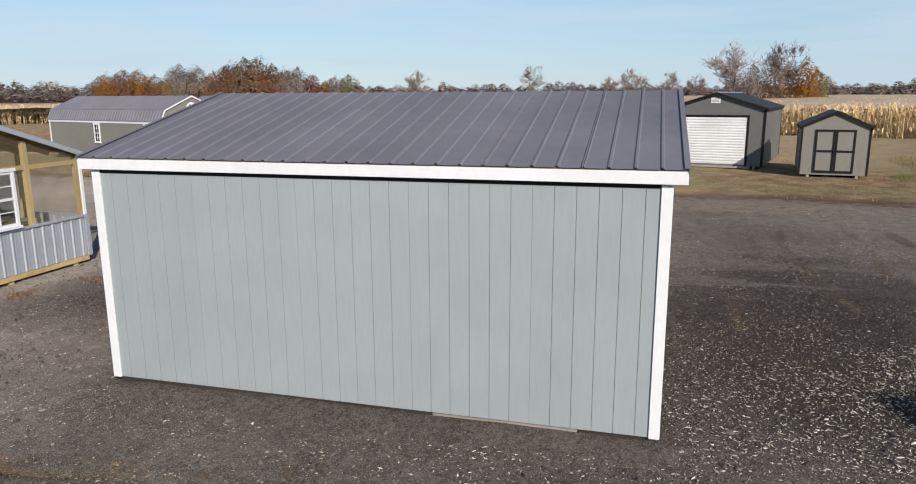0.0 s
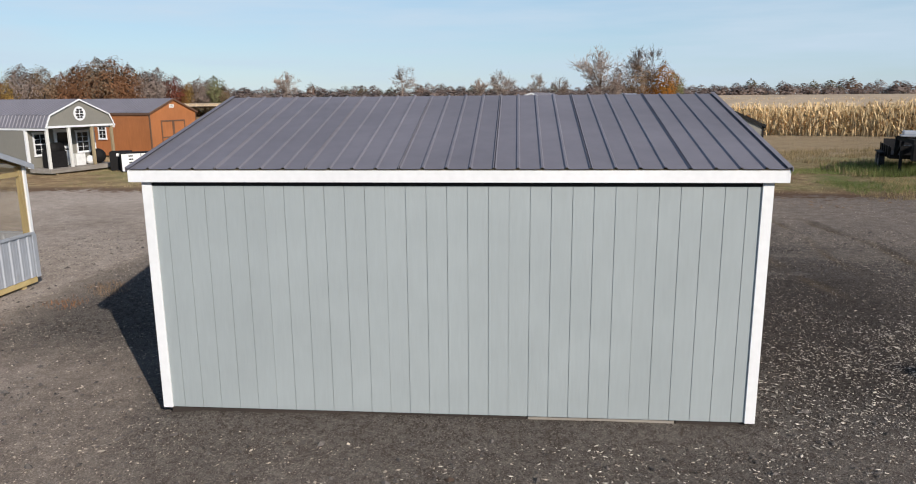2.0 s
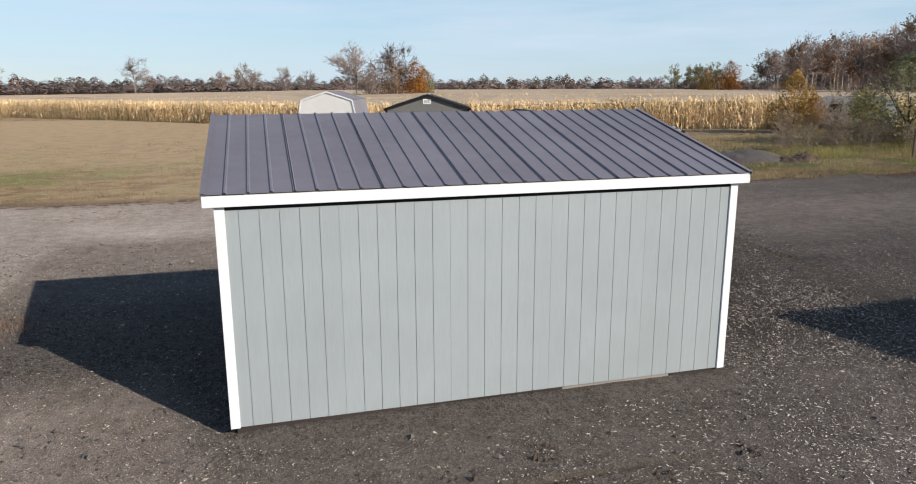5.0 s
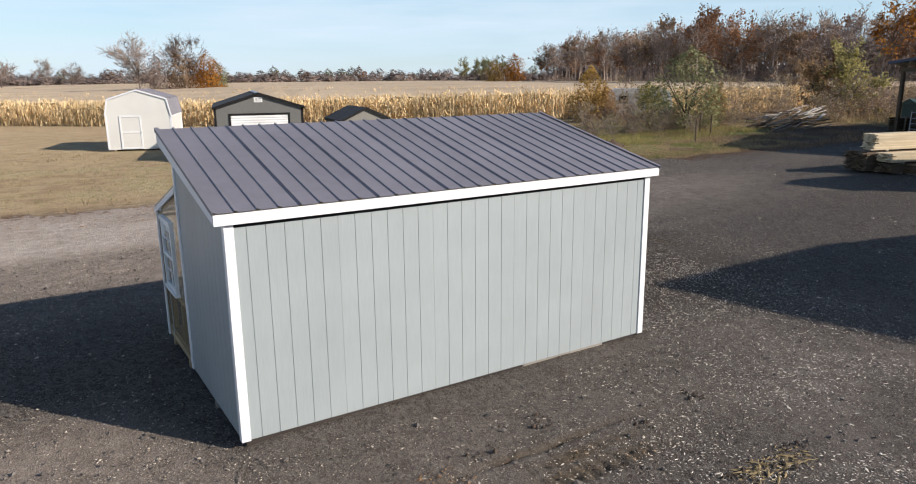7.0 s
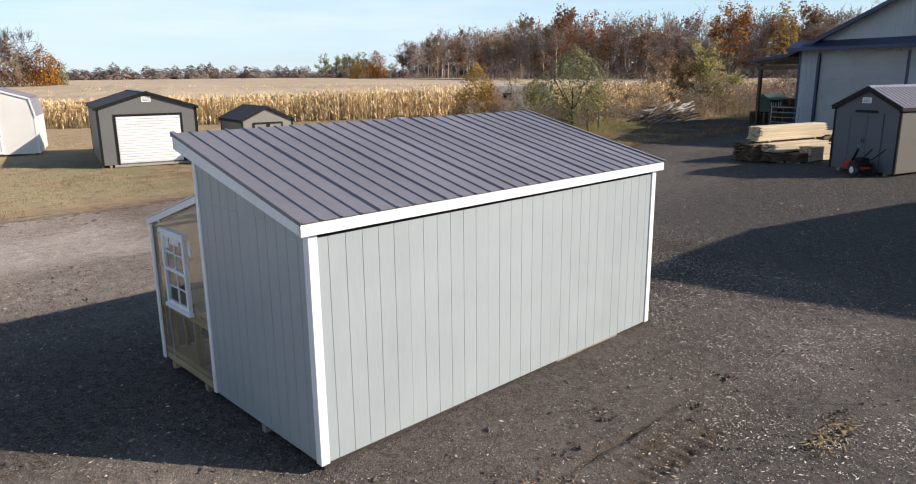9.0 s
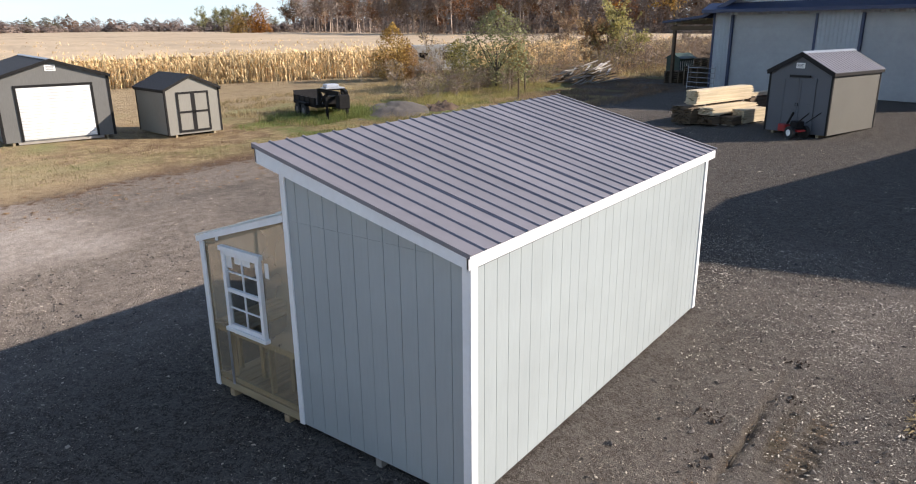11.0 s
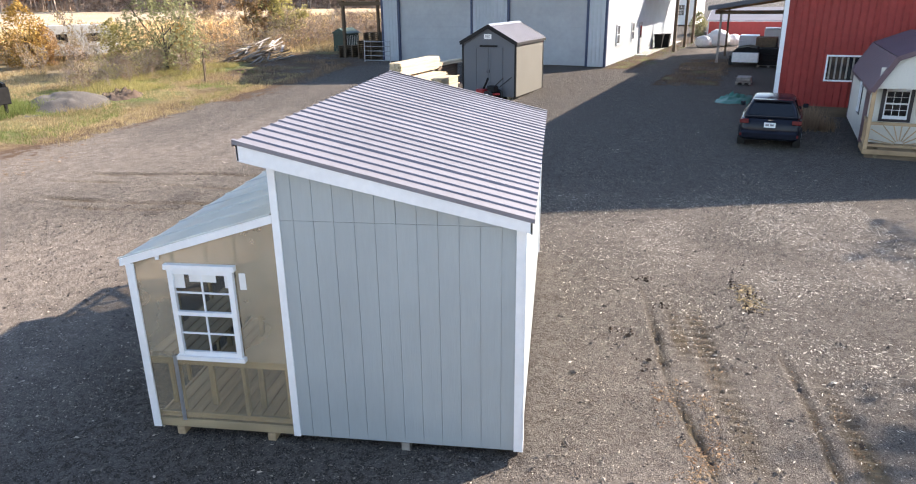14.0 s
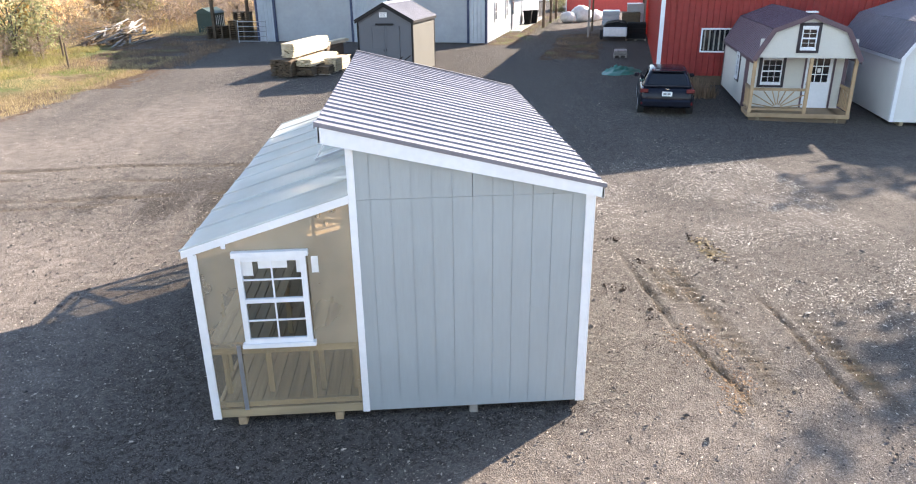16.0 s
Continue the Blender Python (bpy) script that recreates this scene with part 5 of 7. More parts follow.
# ---- red barn ----
def red_barn():
    HW, HE, HP, D = 5.3, 6.55, 9.95, 30.0
    t = thing("red_barn", "large red ribbed-steel barn with white corner trim", "barn", (20.50, -13.5, 0.25), -107)
    top = lambda x: HE + (HP - HE) * (1 - abs(x) / HW)
    W0, W1, Z0, Z1 = -3.68, -2.38, 1.28, 2.10
    BASE = 0.30
    for u0, u1, z0, z1 in ((-HW, W0, BASE, None), (W1, HW, BASE, None), (W0, W1, BASE, Z0), (W0, W1, Z1, None)):
        bm = bmesh.new()
        ribbed(bm, u0, u1, lambda u, v, n: (u, -n, v), lambda u: (z0, z1 or top(u)), pitch=0.2286, first=0.08, minor=False, high=0.03, base=0.08, top=0.03)
        bmesh.ops.solidify(bm, geom=bm.faces[:], thickness=0.05)
        part("front_wall", bm, RED, t)
    bpart("foundation", t, DARKWOOD, ((-HW, 0.02, -0.2), (HW, D, BASE - 0.002)))
    for s in (-1, 1):
        bm = bmesh.new()
        ribbed(bm, 0, D, lambda u, v, n: (s * (HW + n), u, v), lambda u: (BASE, HE), pitch=0.2286, first=0.08, minor=False, high=0.03)
        bmesh.ops.solidify(bm, geom=bm.faces[:], thickness=0.05)
        part("side_wall", bm, RED, t)
        bpart("corner_trim", t, WHITE, ((s * (HW - 0.10), -0.06, BASE), (s * (HW + 0.06), -0.032, HE)))
        bpart("corner_trim", t, WHITE, ((s * (HW + 0.031), -0.031, BASE), (s * (HW + 0.06), 0.14, HE)))
        bm = bmesh.new()
        ribbed(bm, -0.4, D + 0.4, lambda u, v, n: (s * (HW + 0.4) * (1 - v), u, HE - 0.24 + (HP - HE + 0.24) * v + 0.05 + n), lambda u: (0.0, 1.0), pitch=0.2286, first=0.06, minor=False)
        bmesh.ops.solidify(bm, geom=bm.faces[:], thickness=0.08)
        part("roof_slope", bm, STEEL, t)
    bpart("back_wall", t, RED, ((-HW, D - 0.06, BASE), (HW, D, HE)))
    w = bpart("window", t, WHITE, ((W0 - 0.06, -0.05, Z0 - 0.06), (W1 + 0.06, -0.02, Z0)), ((W0 - 0.06, -0.05, Z1), (W1 + 0.06, -0.02, Z1 + 0.06)), ((W0 - 0.06, -0.05, Z0), (W0, -0.02, Z1)), ((W1, -0.05, Z0), (W1 + 0.06, -0.02, Z1)))
    bpart("pane", w, DARKGLASS, ((W0, 0.0, Z0), (W1, 0.01, Z1)))
    for i in range(7):
        x = W0 + (W1 - W0) * (i + 0.5) / 7
        bpart("blind", w, GREYWOOD, ((x - 0.03, -0.008, Z0 + 0.02), (x + 0.03, -0.003, Z1 - 0.02)))
    return t


red_barn()


def carport():
    t = thing("carport", "open timber carport with a dark roof beside the red barn", "carport", (37.6, -11.2, 0.60), -107)
    for x in (-1.75, 1.6):
        for y in (0.3, 5.5):
            bpart("post", t, DARKWOOD if y > 1 else GREYWOOD, ((x - 0.06, y - 0.06, 0), (x + 0.06, y + 0.06, 3.02 + 0.16 * (x + 1.75))))
    bm = bmesh.new()
    prism(bm, [(-2.35, 3.02), (2.1, 3.72), (2.1, 3.88), (-2.35, 3.20)], 1, -0.35, 6.2)
    part("roof", bm, PLY, t)
    bm = bmesh.new()
    prism(bm, [(-2.45, 3.01), (2.2, 3.74), (2.2, 3.97), (-2.45, 3.24)], 1, -0.42, -0.36)
    part("rake_board", bm, SLATE, t)
    bm = bmesh.new()
    ribbed(bm, -0.42, 6.3, lambda u, v, n: (-2.45 + 4.65 * v, u, 3.245 + 0.73 * v + n), lambda u: (0.0, 1.0), pitch=0.2286, first=0.05, minor=False)
    part("roof_sheet", bm, SLATE, t)
    bpart("beam", t, DARKWOOD, ((-2.1, 0.2, 2.80), (1.9, 0.32, 3.00)))
    for y in (1.4, 2.8, 4.2):
        bm = bmesh.new()
        beam(bm, (-2.2, y, 2.96), (2.0, y, 3.62), 0.05, 0.12)
        part("rafter", bm, LUMBER, t)
    return t


carport()

# stored goods between the barn and the workshop
for i, (x, y, w, d, h, m, lab) in enumerate(((47.5, -13.6, 2.0, 1.3, 1.0, GALVWALL, "grey stacked panels on a pallet"), (42.5, -13.9, 2.0, 1.3, 1.7, GALVWALL, "grey stacked panels under the carport"), (39.4, -12.6, 1.6, 1.2, 1.3, DARKWOOD, "dark timber stack under the carport"), (36.6, -12.1, 1.4, 1.2, 0.9, BLACKSTEEL, "black covered load on a pallet beside the barn"), (29.9, -9.2, 1.1, 0.7, 0.22, GREYWOOD, "low scrap of boards on a pallet beside the drive"))):
    p = thing("stored_pallet", lab, "pallet", (x, y, rise(x, y)), -17)
    for k in range(3):
        bpart("runner", p, GREYWOOD, ((-w / 2, -d / 2 + k * (d - 0.1) / 2, 0), (w / 2, -d / 2 + k * (d - 0.1) / 2 + 0.1, 0.10)))
    for k in range(5):
        bpart("board", p, GREYWOOD, ((-w / 2 + k * (w - 0.1) / 4, -d / 2, 0.101), (-w / 2 + k * (w - 0.1) / 4 + 0.1, d / 2, 0.12)))
    for k in range(3):
        bpart("load", p, m, ((-w / 2 + 0.04 + 0.02 * k, -d / 2 + 0.03, 0.121 + k * h / 3), (w / 2 - 0.03 * k - 0.03, d / 2 - 0.03, 0.118 + (k + 1) * h / 3)), bev=0.03)
def wrapped_bale(x, y, w, h, seed):
    """A slumped white sack of material."""
    bm = bmesh.new()
    bmesh.ops.create_icosphere(bm, subdivisions=3, radius=1.0)
    for v in bm.verts:
        n = noise.noise(v.co * 2.2 + Vector((seed, 0, 0)))
        v.co = Vector((v.co.x * w * (0.9 + 0.25 * n), v.co.y * w * 0.7 * (0.9 + 0.25 * n), max(0.0, 0.5 + v.co.z * 0.62 + 0.12 * n) * h))
    ob = part("wrapped_bale", bm, PAPER, None, "", True)
    ob.matrix_basis = pose(x, y, rise(x, y), 0, 0, seed * 31)
    return tagged(ob, "slumped white wrapped bale beside the drive", "bale", "wrapped bales")


for i, (x, y, w, h) in enumerate(((51.8, -11.3, 0.75, 0.75), (52.4, -12.5, 0.95, 1.15), (53.2, -13.8, 0.8, 0.8), (54.6, -14.6, 0.7, 0.6))):
    wrapped_bale(x, y, w, h, i + 2)


def cargo_trailer():
    t = thing("cargo_trailer", "small pale utility trailer with a dark cover, beside the carport", "trailer", (35.9, -10.6, 0.55), -107)
    bpart("body", t, GALVWALL, ((-0.70, 0.0, 0.32), (0.70, 2.3, 0.86)), bev=0.03)
    bm = bmesh.new()
    prism(bm, [(-0.72, 0.861), (0.72, 0.861), (0.55, 1.08), (0.1, 1.16), (-0.5, 1.06)], 1, 0.05, 2.25)
    part("cover", bm, BLACKSTEEL, t, "dark canvas cover")
    bpart("tailgate", t, PAPER, ((-0.66, -0.03, 0.34), (0.66, -0.002, 0.84)), bev=0.01)
    for s in (-1, 1):
        bm = bmesh.new()
        tube(bm, (s * 0.72, 1.2, 0.28), (s * 0.90, 1.2, 0.28), 0.28, n=18)
        w = part("wheel", bm, RUBBER, t)
        bm = bmesh.new()
        tube(bm, (s * 0.895, 1.2, 0.28), (s * 0.91, 1.2, 0.28), 0.14, n=14)
        part("rim", bm, STEEL, w)
        bpart("fender", t, BLACKSTEEL, ((s * 0.71, 0.82, 0.57), (s * 0.92, 1.58, 0.60)))
    bpart("drawbar", t, BLACKSTEEL, ((-0.04, 2.301, 0.36), (0.04, 3.3, 0.44)))
    bpart("jack_leg", t, BLACKSTEEL, ((-0.03, 3.1, 0.0), (0.03, 3.16, 0.359)))
    return t


cargo_trailer()
pad = bpart("concrete_pad", None, CONCRETE, ((0.0, -1.5, -0.06), (16.0, -0.1, 0.05)), bev=0.02)
tagged(pad, "pale concrete walk along the workshop wall", "path", kind="structure").matrix_basis = pose(44.2, -4.75, 0.62, 0, 0, -17)
for i, (x, y) in enumerate(((50.2, -7.75), (50.9, -8.35))):
    b = thing("waste_bin", "dark wheeled waste bin by the workshop porch", "bin", (x, y, 0.62), -17)
    bm = bmesh.new()
    prism(bm, [(-0.24, 0.08), (0.24, 0.08), (0.32, 1.0), (-0.32, 1.0)], 0, -0.28, 0.28)
    part("body", bm, BLACKSTEEL, b)
    bpart("lid", b, BLACKSTEEL, ((-0.32, -0.36, 1.002), (0.32, 0.36, 1.07)), bev=0.02)
    for s in (-1, 1):
        bm = bmesh.new()
        tube(bm, (s * 0.30, 0.2, 0.09), (s * 0.24, 0.2, 0.09), 0.09, n=14)
        part("wheel", bm, RUBBER, b)
for i in range(5):
    t = thing("leaning_plank", "pale plank leaning on the workshop wall", "plank", (44.7 + i * 0.22, -4.55 - i * 0.066, 0.68), -17, "planks leaning on the workshop")
    bm = bmesh.new()
    beam(bm, (0, -0.35, 0.02), (0.03 * i, -0.02, 1.35 + 0.1 * (i % 3)), 0.14, 0.03)
    part("board", bm, PINE, t)


# ---- cottage shed and grey gambrel ----
CEDAR = mat("warm porch timber", (0.46, 0.31, 0.175), (0.34, 0.225, 0.125), 5, 0.75, bump=0.3, bscale=30, big=0.2, stretch=(0.6, 0.6, 0.6), vary=0.2)


def cottage():
    t = small_building("cottage_shed", "cream cottage shed with a plum gambrel roof and timber porch", (14.72, -10.50, 0), -106, 3.05, 6.1, 2.02, 3.28, CREAM, BURGUNDY, BURGUNDY, kind="gambrel", porch=1.15, over=0.12, base=0.28, ribs=0.229, rake=0.10)
    bpart("porch_deck", t, CEDAR, ((-1.52, -0.03, 0.14), (1.52, 1.149, 0.279)), bev=0.01)
    # dark board that stands in for the shadow beneath the deck
    bpart("porch_skid", t, DARKWOOD, ((-1.45, 0.02, 0.0), (1.45, 0.12, 0.139)))
    for x in (-1.46, 0.18, 1.46):
        bpart("porch_post", t, CEDAR, ((x - 0.05, 0.0, 0.28), (x + 0.05, 0.10, 2.0)), bev=0.008)
    r = bpart("railing", t, CEDAR, ((-1.41, 0.01, 0.98), (0.13, 0.09, 1.06)), ((-1.41, 0.02, 0.36), (0.13, 0.08, 0.43)))
    for k in range(9):
        a = math.pi * (k + 0.5) / 9
        bm = bmesh.new()
        x1 = -0.64 + 1.6 * math.cos(a)
        z1 = 0.43 + 1.6 * math.sin(a)
        s = min(1.0, 0.54 / (1.6 * math.sin(a)), 0.74 / max(1e-3, abs(1.6 * math.cos(a))))
        beam(bm, (-0.64 + 0.12 * math.cos(a), 0.05, 0.43 + 0.12 * math.sin(a)), (-0.64 + s * 1.6 * math.cos(a), 0.05, 0.43 + s * 1.6 * math.sin(a)), 0.03, 0.03)
        part("baluster", bm, CEDAR, r)
    for s in (-1, 1):
        bpart("side_rail", t, CEDAR, ((s * 1.43, 0.12, 0.98), (s * 1.49, 1.14, 1.06)))
        bpart("side_rail", t, CEDAR, ((s * 1.43, 0.12, 0.36), (s * 1.49, 1.14, 0.43)))
        for k in range(6):
            bpart("baluster", t, CEDAR, ((s * 1.445, 0.22 + k * 0.16, 0.43), (s * 1.475, 0.27 + k * 0.16, 0.98)))
    def framed(place, w, h, cols, rows):
        win = sash_window(t, place, w, h, cols, rows, glass=DARKGLASS, frame_w=0.03, head=0.004, bar_w=0.006)
        for u0, u1, z0, z1 in ((-w / 2 - 0.10, -w / 2 - 0.002, -0.10, h + 0.14), (w / 2 + 0.002, w / 2 + 0.10, -0.10, h + 0.14), (-w / 2 - 0.10, w / 2 + 0.10, h + 0.057, h + 0.15), (-w / 2 - 0.10, w / 2 + 0.10, -0.13, -0.047)):
            bm = bmesh.new()
            v = [bm.verts.new(place(u, d, z)) for d in (0.0, 0.03) for u, z in ((u0, z0), (u1, z0), (u1, z1), (u0, z1))]
            for f in ((0, 1, 2, 3), (7, 6, 5, 4), (0, 4, 5, 1), (1, 5, 6, 2), (2, 6, 7, 3), (3, 7, 4, 0)):
                bm.faces.new([v[i] for i in f])
            part("casing", bm, PLUMTRIM, win)
    framed(lambda u, d, z: (-0.72 + u, 1.148 - d, 1.05 + z), 0.62, 0.80, 3, 2)
    framed(lambda u, d, z: (-0.02 + u, -0.002 - d, 2.28 + z), 0.44, 0.62, 2, 2)
    framed(lambda u, d, z: (-1.525 - d, 2.6 - u, 1.05 + z), 0.5, 0.80, 2, 2)
    dr = bpart("door", t, WHITE, ((0.32, 1.110, 0.285), (1.10, 1.149, 1.98)), label="white door with nine panes")
    for i in range(3):
        for k in range(3):
            bpart("pane", dr, DARKGLASS, ((0.43 + i * 0.20, 1.106, 1.12 + k * 0.26), (0.60 + i * 0.20, 1.1095, 1.35 + k * 0.26)))
    bpart("notice", dr, PAPER, ((0.66, 1.1035, 1.42), (0.76, 1.1055, 1.56)))
    bm = bmesh.new()
    bmesh.ops.create_uvsphere(bm, u_segments=10, v_segments=6, radius=0.03, matrix=Matrix.Translation((0.38, 1.08, 1.05)))
    part("door_knob", bm, CHROME, dr)
    for x in (0.26, 1.13):
        bpart("door_casing", t, BURGUNDY, ((x, 1.118, 0.285), (x + 0.055, 1.149, 2.0)))
    bpart("ridge_vent", t, PAPER, ((-0.14, 0.0, 3.33), (0.14, 0.4, 3.37)))
    # lap siding on the faces
    for k in range(9):
        z = 2.06 + k * 0.13
        hw = 1.5 if z < 2.5 else 1.5 * (3.28 - z) / 0.9
        if hw > 0.3:
            for a, b in ((-hw + 0.1, -0.34), (0.31, hw - 0.1)):
                if b > a:
                    bm = bmesh.new()
                    prism(bm, [(-0.001, z), (-0.012, z), (-0.002, z + 0.125)], 0, a, b)
                    part("lap_board", bm, CREAM, t)
    for k in range(13):
        z = 0.30 + k * 0.13
        bm = bmesh.new()
        prism(bm, [(-1.526, z), (-1.538, z), (-1.528, z + 0.125)], 1, 1.25, 2.20)
        part("lap_board", bm, CREAM, t)
        bm = bmesh.new()
        prism(bm, [(-1.526, z), (-1.538, z), (-1.528, z + 0.125)], 1, 2.98, 5.3)
        part("lap_board", bm, CREAM, t)
    return t


cottage()
gg = small_building("gambrel_cabin", "pale grey lap-sided gambrel shed with a ribbed dark steel roof", (13.35, -14.75, 0), -106, 3.66, 6.5, 2.1, 3.45, WHITESIDE, WHITE, ROOF, kind="gambrel", over=0.14, base=0.12, rake=0.06)
for k in range(15):
    z = 0.16 + k * 0.13
    bm = bmesh.new()
    prism(bm, [(-1.831, z), (-1.843, z), (-1.833, z + 0.125)], 1, 0.1, 6.4)
    part("lap_board", bm, WHITESIDE, gg)
    bm = bmesh.new()
    prism(bm, [(-0.001, z), (-0.012, z), (-0.002, z + 0.125)], 0, -1.73, 1.73)
    part("lap_board", bm, WHITESIDE, gg)
sash_window(gg, lambda u, d, z: (-0.55 + u, -0.013 - d, 0.95 + z), 0.6, 0.95, 2, 2, glass=DARKGLASS)


# ---- car ----
def hatchback():
    t = thing("parked_car", "black hatchback car parked with its tail to the yard", "car", (15.85, -6.62, 0.04), -107)
    L, W = 4.35, 1.78
    # side outline: y from the tail (0) to the nose, z
    low = [(0.06, 0.38), (0.03, 0.62), (0.10, 0.88), (0.22, 0.98), (1.2, 0.98), (2.9, 0.95), (3.9, 0.82), (4.28, 0.66), (4.33, 0.42), (4.2, 0.24), (3.55, 0.20), (0.85, 0.20), (0.2, 0.26)]
    cab = [(0.14, 0.86), (0.16, 1.00), (0.40, 1.33), (0.60, 1.49), (1.2, 1.55), (2.0, 1.52), (2.55, 1.34), (3.15, 0.98), (3.2, 0.86)]
    def loft(outline, widths, name, material, parent):
        bm = bmesh.new()
        rows = []
        for s in (-1, -0.86, 0.86, 1):
            rows.append([bm.verts.new((s * widths(y, z), y + (0.0 if abs(s) < 0.9 else 0.05 * (1 if y < 2 else -1)), z - (0 if abs(s) < 0.9 else 0.03 * (1 if z > 0.5 else -1)))) for y, z in outline])
        for a, b in zip(rows, rows[1:]):
            for i in range(len(outline)):
                j = (i + 1) % len(outline)
                bm.faces.new((a[i], a[j], b[j], b[i]))
        bm.faces.new(rows[0][::-1]), bm.faces.new(rows[-1])
        bmesh.ops.recalc_face_normals(bm, faces=bm.faces[:])
        return part(name, bm, material, parent, smooth=False)
    body = loft(low, lambda y, z: W / 2 + 0.03 - 0.10 * max(0.0, 0.45 - y) - 0.08 * max(0.0, y - 3.6), "body", CARPAINT, t)
    m = body.modifiers.new("round", "SUBSURF")
    m.levels = m.render_levels = 2
    roof = loft(cab, lambda y, z: W / 2 - 0.05 - 0.44 * max(0, z - 0.97), "cabin", CARPAINT, t)
    for ob in (body, roof):
        ob.data.polygons.foreach_set("use_smooth", [True] * len(ob.data.polygons))
    m = roof.modifiers.new("round", "SUBSURF")
    m.levels = m.render_levels = 2
    def plate(name, pts, material):
        bm = bmesh.new()
        bm.faces.new([bm.verts.new(p) for p in pts])
        part(name, bm, material, t)
    plate("rear_glass", [(-0.64, 0.20, 1.04), (0.64, 0.20, 1.04), (0.52, 0.40, 1.37), (-0.52, 0.40, 1.37)], DARKGLASS)
    for s in (-1, 1):
        plate("side_glass", [(s * 0.835, 0.75, 1.02), (s * 0.835, 2.8, 1.02), (s * 0.690, 2.35, 1.33), (s * 0.650, 0.85, 1.42)], DARKGLASS)
        bpart("tail_lamp", t, TAILRED, ((s * 0.60, 0.03, 0.80), (s * 0.86, 0.14, 0.92)), bev=0.01)
        bpart("reflector", t, TAILRED, ((s * 0.62, 0.005, 0.42), (s * 0.82, 0.05, 0.50)), bev=0.005)
        bpart("mirror", t, CARPAINT, ((s * 0.88, 2.75, 0.95), (s * 1.04, 2.88, 1.08)), bev=0.03)
        for y in (0.80, 3.42):
            wh = bmesh.new()
            tube(wh, (s * 0.70, y, 0.31), (s * 0.90, y, 0.31), 0.315, n=28)
            w = part("wheel", wh, RUBBER, t)
            rim = bmesh.new()
            tube(rim, (s * 0.895, y, 0.31), (s * 0.908, y, 0.31), 0.20, n=24)
            part("rim", rim, STEEL, w)
    bpart("spoiler", t, CARPAINT, ((-0.54, 0.33, 1.43), (0.54, 0.62, 1.48)), bev=0.012)
    bpart("bumper", t, CARPAINT, ((-0.80, -0.02, 0.32), (0.80, 0.12, 0.58)), bev=0.06)
    pl = bpart("number_plate", t, PAPER, ((-0.16, -0.012, 0.70), (0.16, 0.045, 0.84)))
    for i in range(2):
        bpart("plate_bar", pl, INK, ((-0.12 + i * 0.13, -0.016, 0.745), (-0.02 + i * 0.13, -0.0125, 0.80)))
    bpart("badge", t, CHROME, ((-0.06, 0.02, 0.90), (0.06, 0.10, 0.93)))
    return t


hatchback()


# ---- lumber stack, auger, tarpaulin ----
def lumber_bundle(x, y, z, rz, n, m, w, h, length, label, wood=None):
    t = thing("lumber_bundle", label, "lumber", (x, y, z), rz, "stacked lumber")
    rr = random.Random(int(x * 10 + y * 7 + z * 5))
    for k in (0.15, 0.85):
        bpart("bearer", t, GREYWOOD, ((length * k - 0.05, -n * w / 2, 0), (length * k + 0.05, n * w / 2, 0.06)))
    for i in range(n):
        for j in range(m):
            d = rr.uniform(-0.05, 0.05) + (rr.uniform(-0.22, 0.22) if rr.random() < 0.35 else 0.0)
            bpart("board", t, wood or PINE, ((d, -n * w / 2 + i * w + 0.003, 0.061 + j * h), (length + d, -n * w / 2 + (i + 1) * w - 0.003, 0.057 + (j + 1) * h)))
    return t


def stacked(u, v, z, turn, *rest):
    """A bundle placed along and across the stack's own direction."""
    lumber_bundle(25.67 + 0.966 * u + 0.259 * v, 7.04 - 0.259 * u + 0.966 * v, z, -15 + turn, *rest)


stacked(-0.25, 0.30, 0.32, 0, 7, 18, 0.14, 0.04, 4.1, "tall stack of dark weathered boards, lying in the yard", DARKWOOD)
stacked(0.0, 0.02, 1.102, 0, 4, 15, 0.14, 0.04, 4.25, "tall bundle of pale sawn boards on top of dark boards")
stacked(0.15, -0.62, 0.32, 0, 5, 8, 0.14, 0.04, 3.2, "low stack of dark weathered boards, lying in the yard", DARKWOOD)
stacked(0.15, -0.62, 0.702, 0, 5, 8, 0.14, 0.04, 3.4, "bundle of pale sawn boards beside a taller stack")
stacked(0.7, -1.30, 0.32, 2, 4, 8, 0.14, 0.04, 1.0, "short dark offcuts lying in front of the lumber", DARKWOOD)
stacked(1.45, -1.36, 0.34, -3, 4, 14, 0.14, 0.04, 1.75, "short bundle of pale sawn boards in front of the stack")
stacked(4.45, 0.25, 0.36, 4, 5, 18, 0.14, 0.04, 3.0, "stack of brown weathered boards behind the slate shed", DARKWOOD)
stacked(4.6, 0.2, 1.142, -3, 3, 4, 0.14, 0.04, 3.0, "few pale boards lying on brown weathered boards")


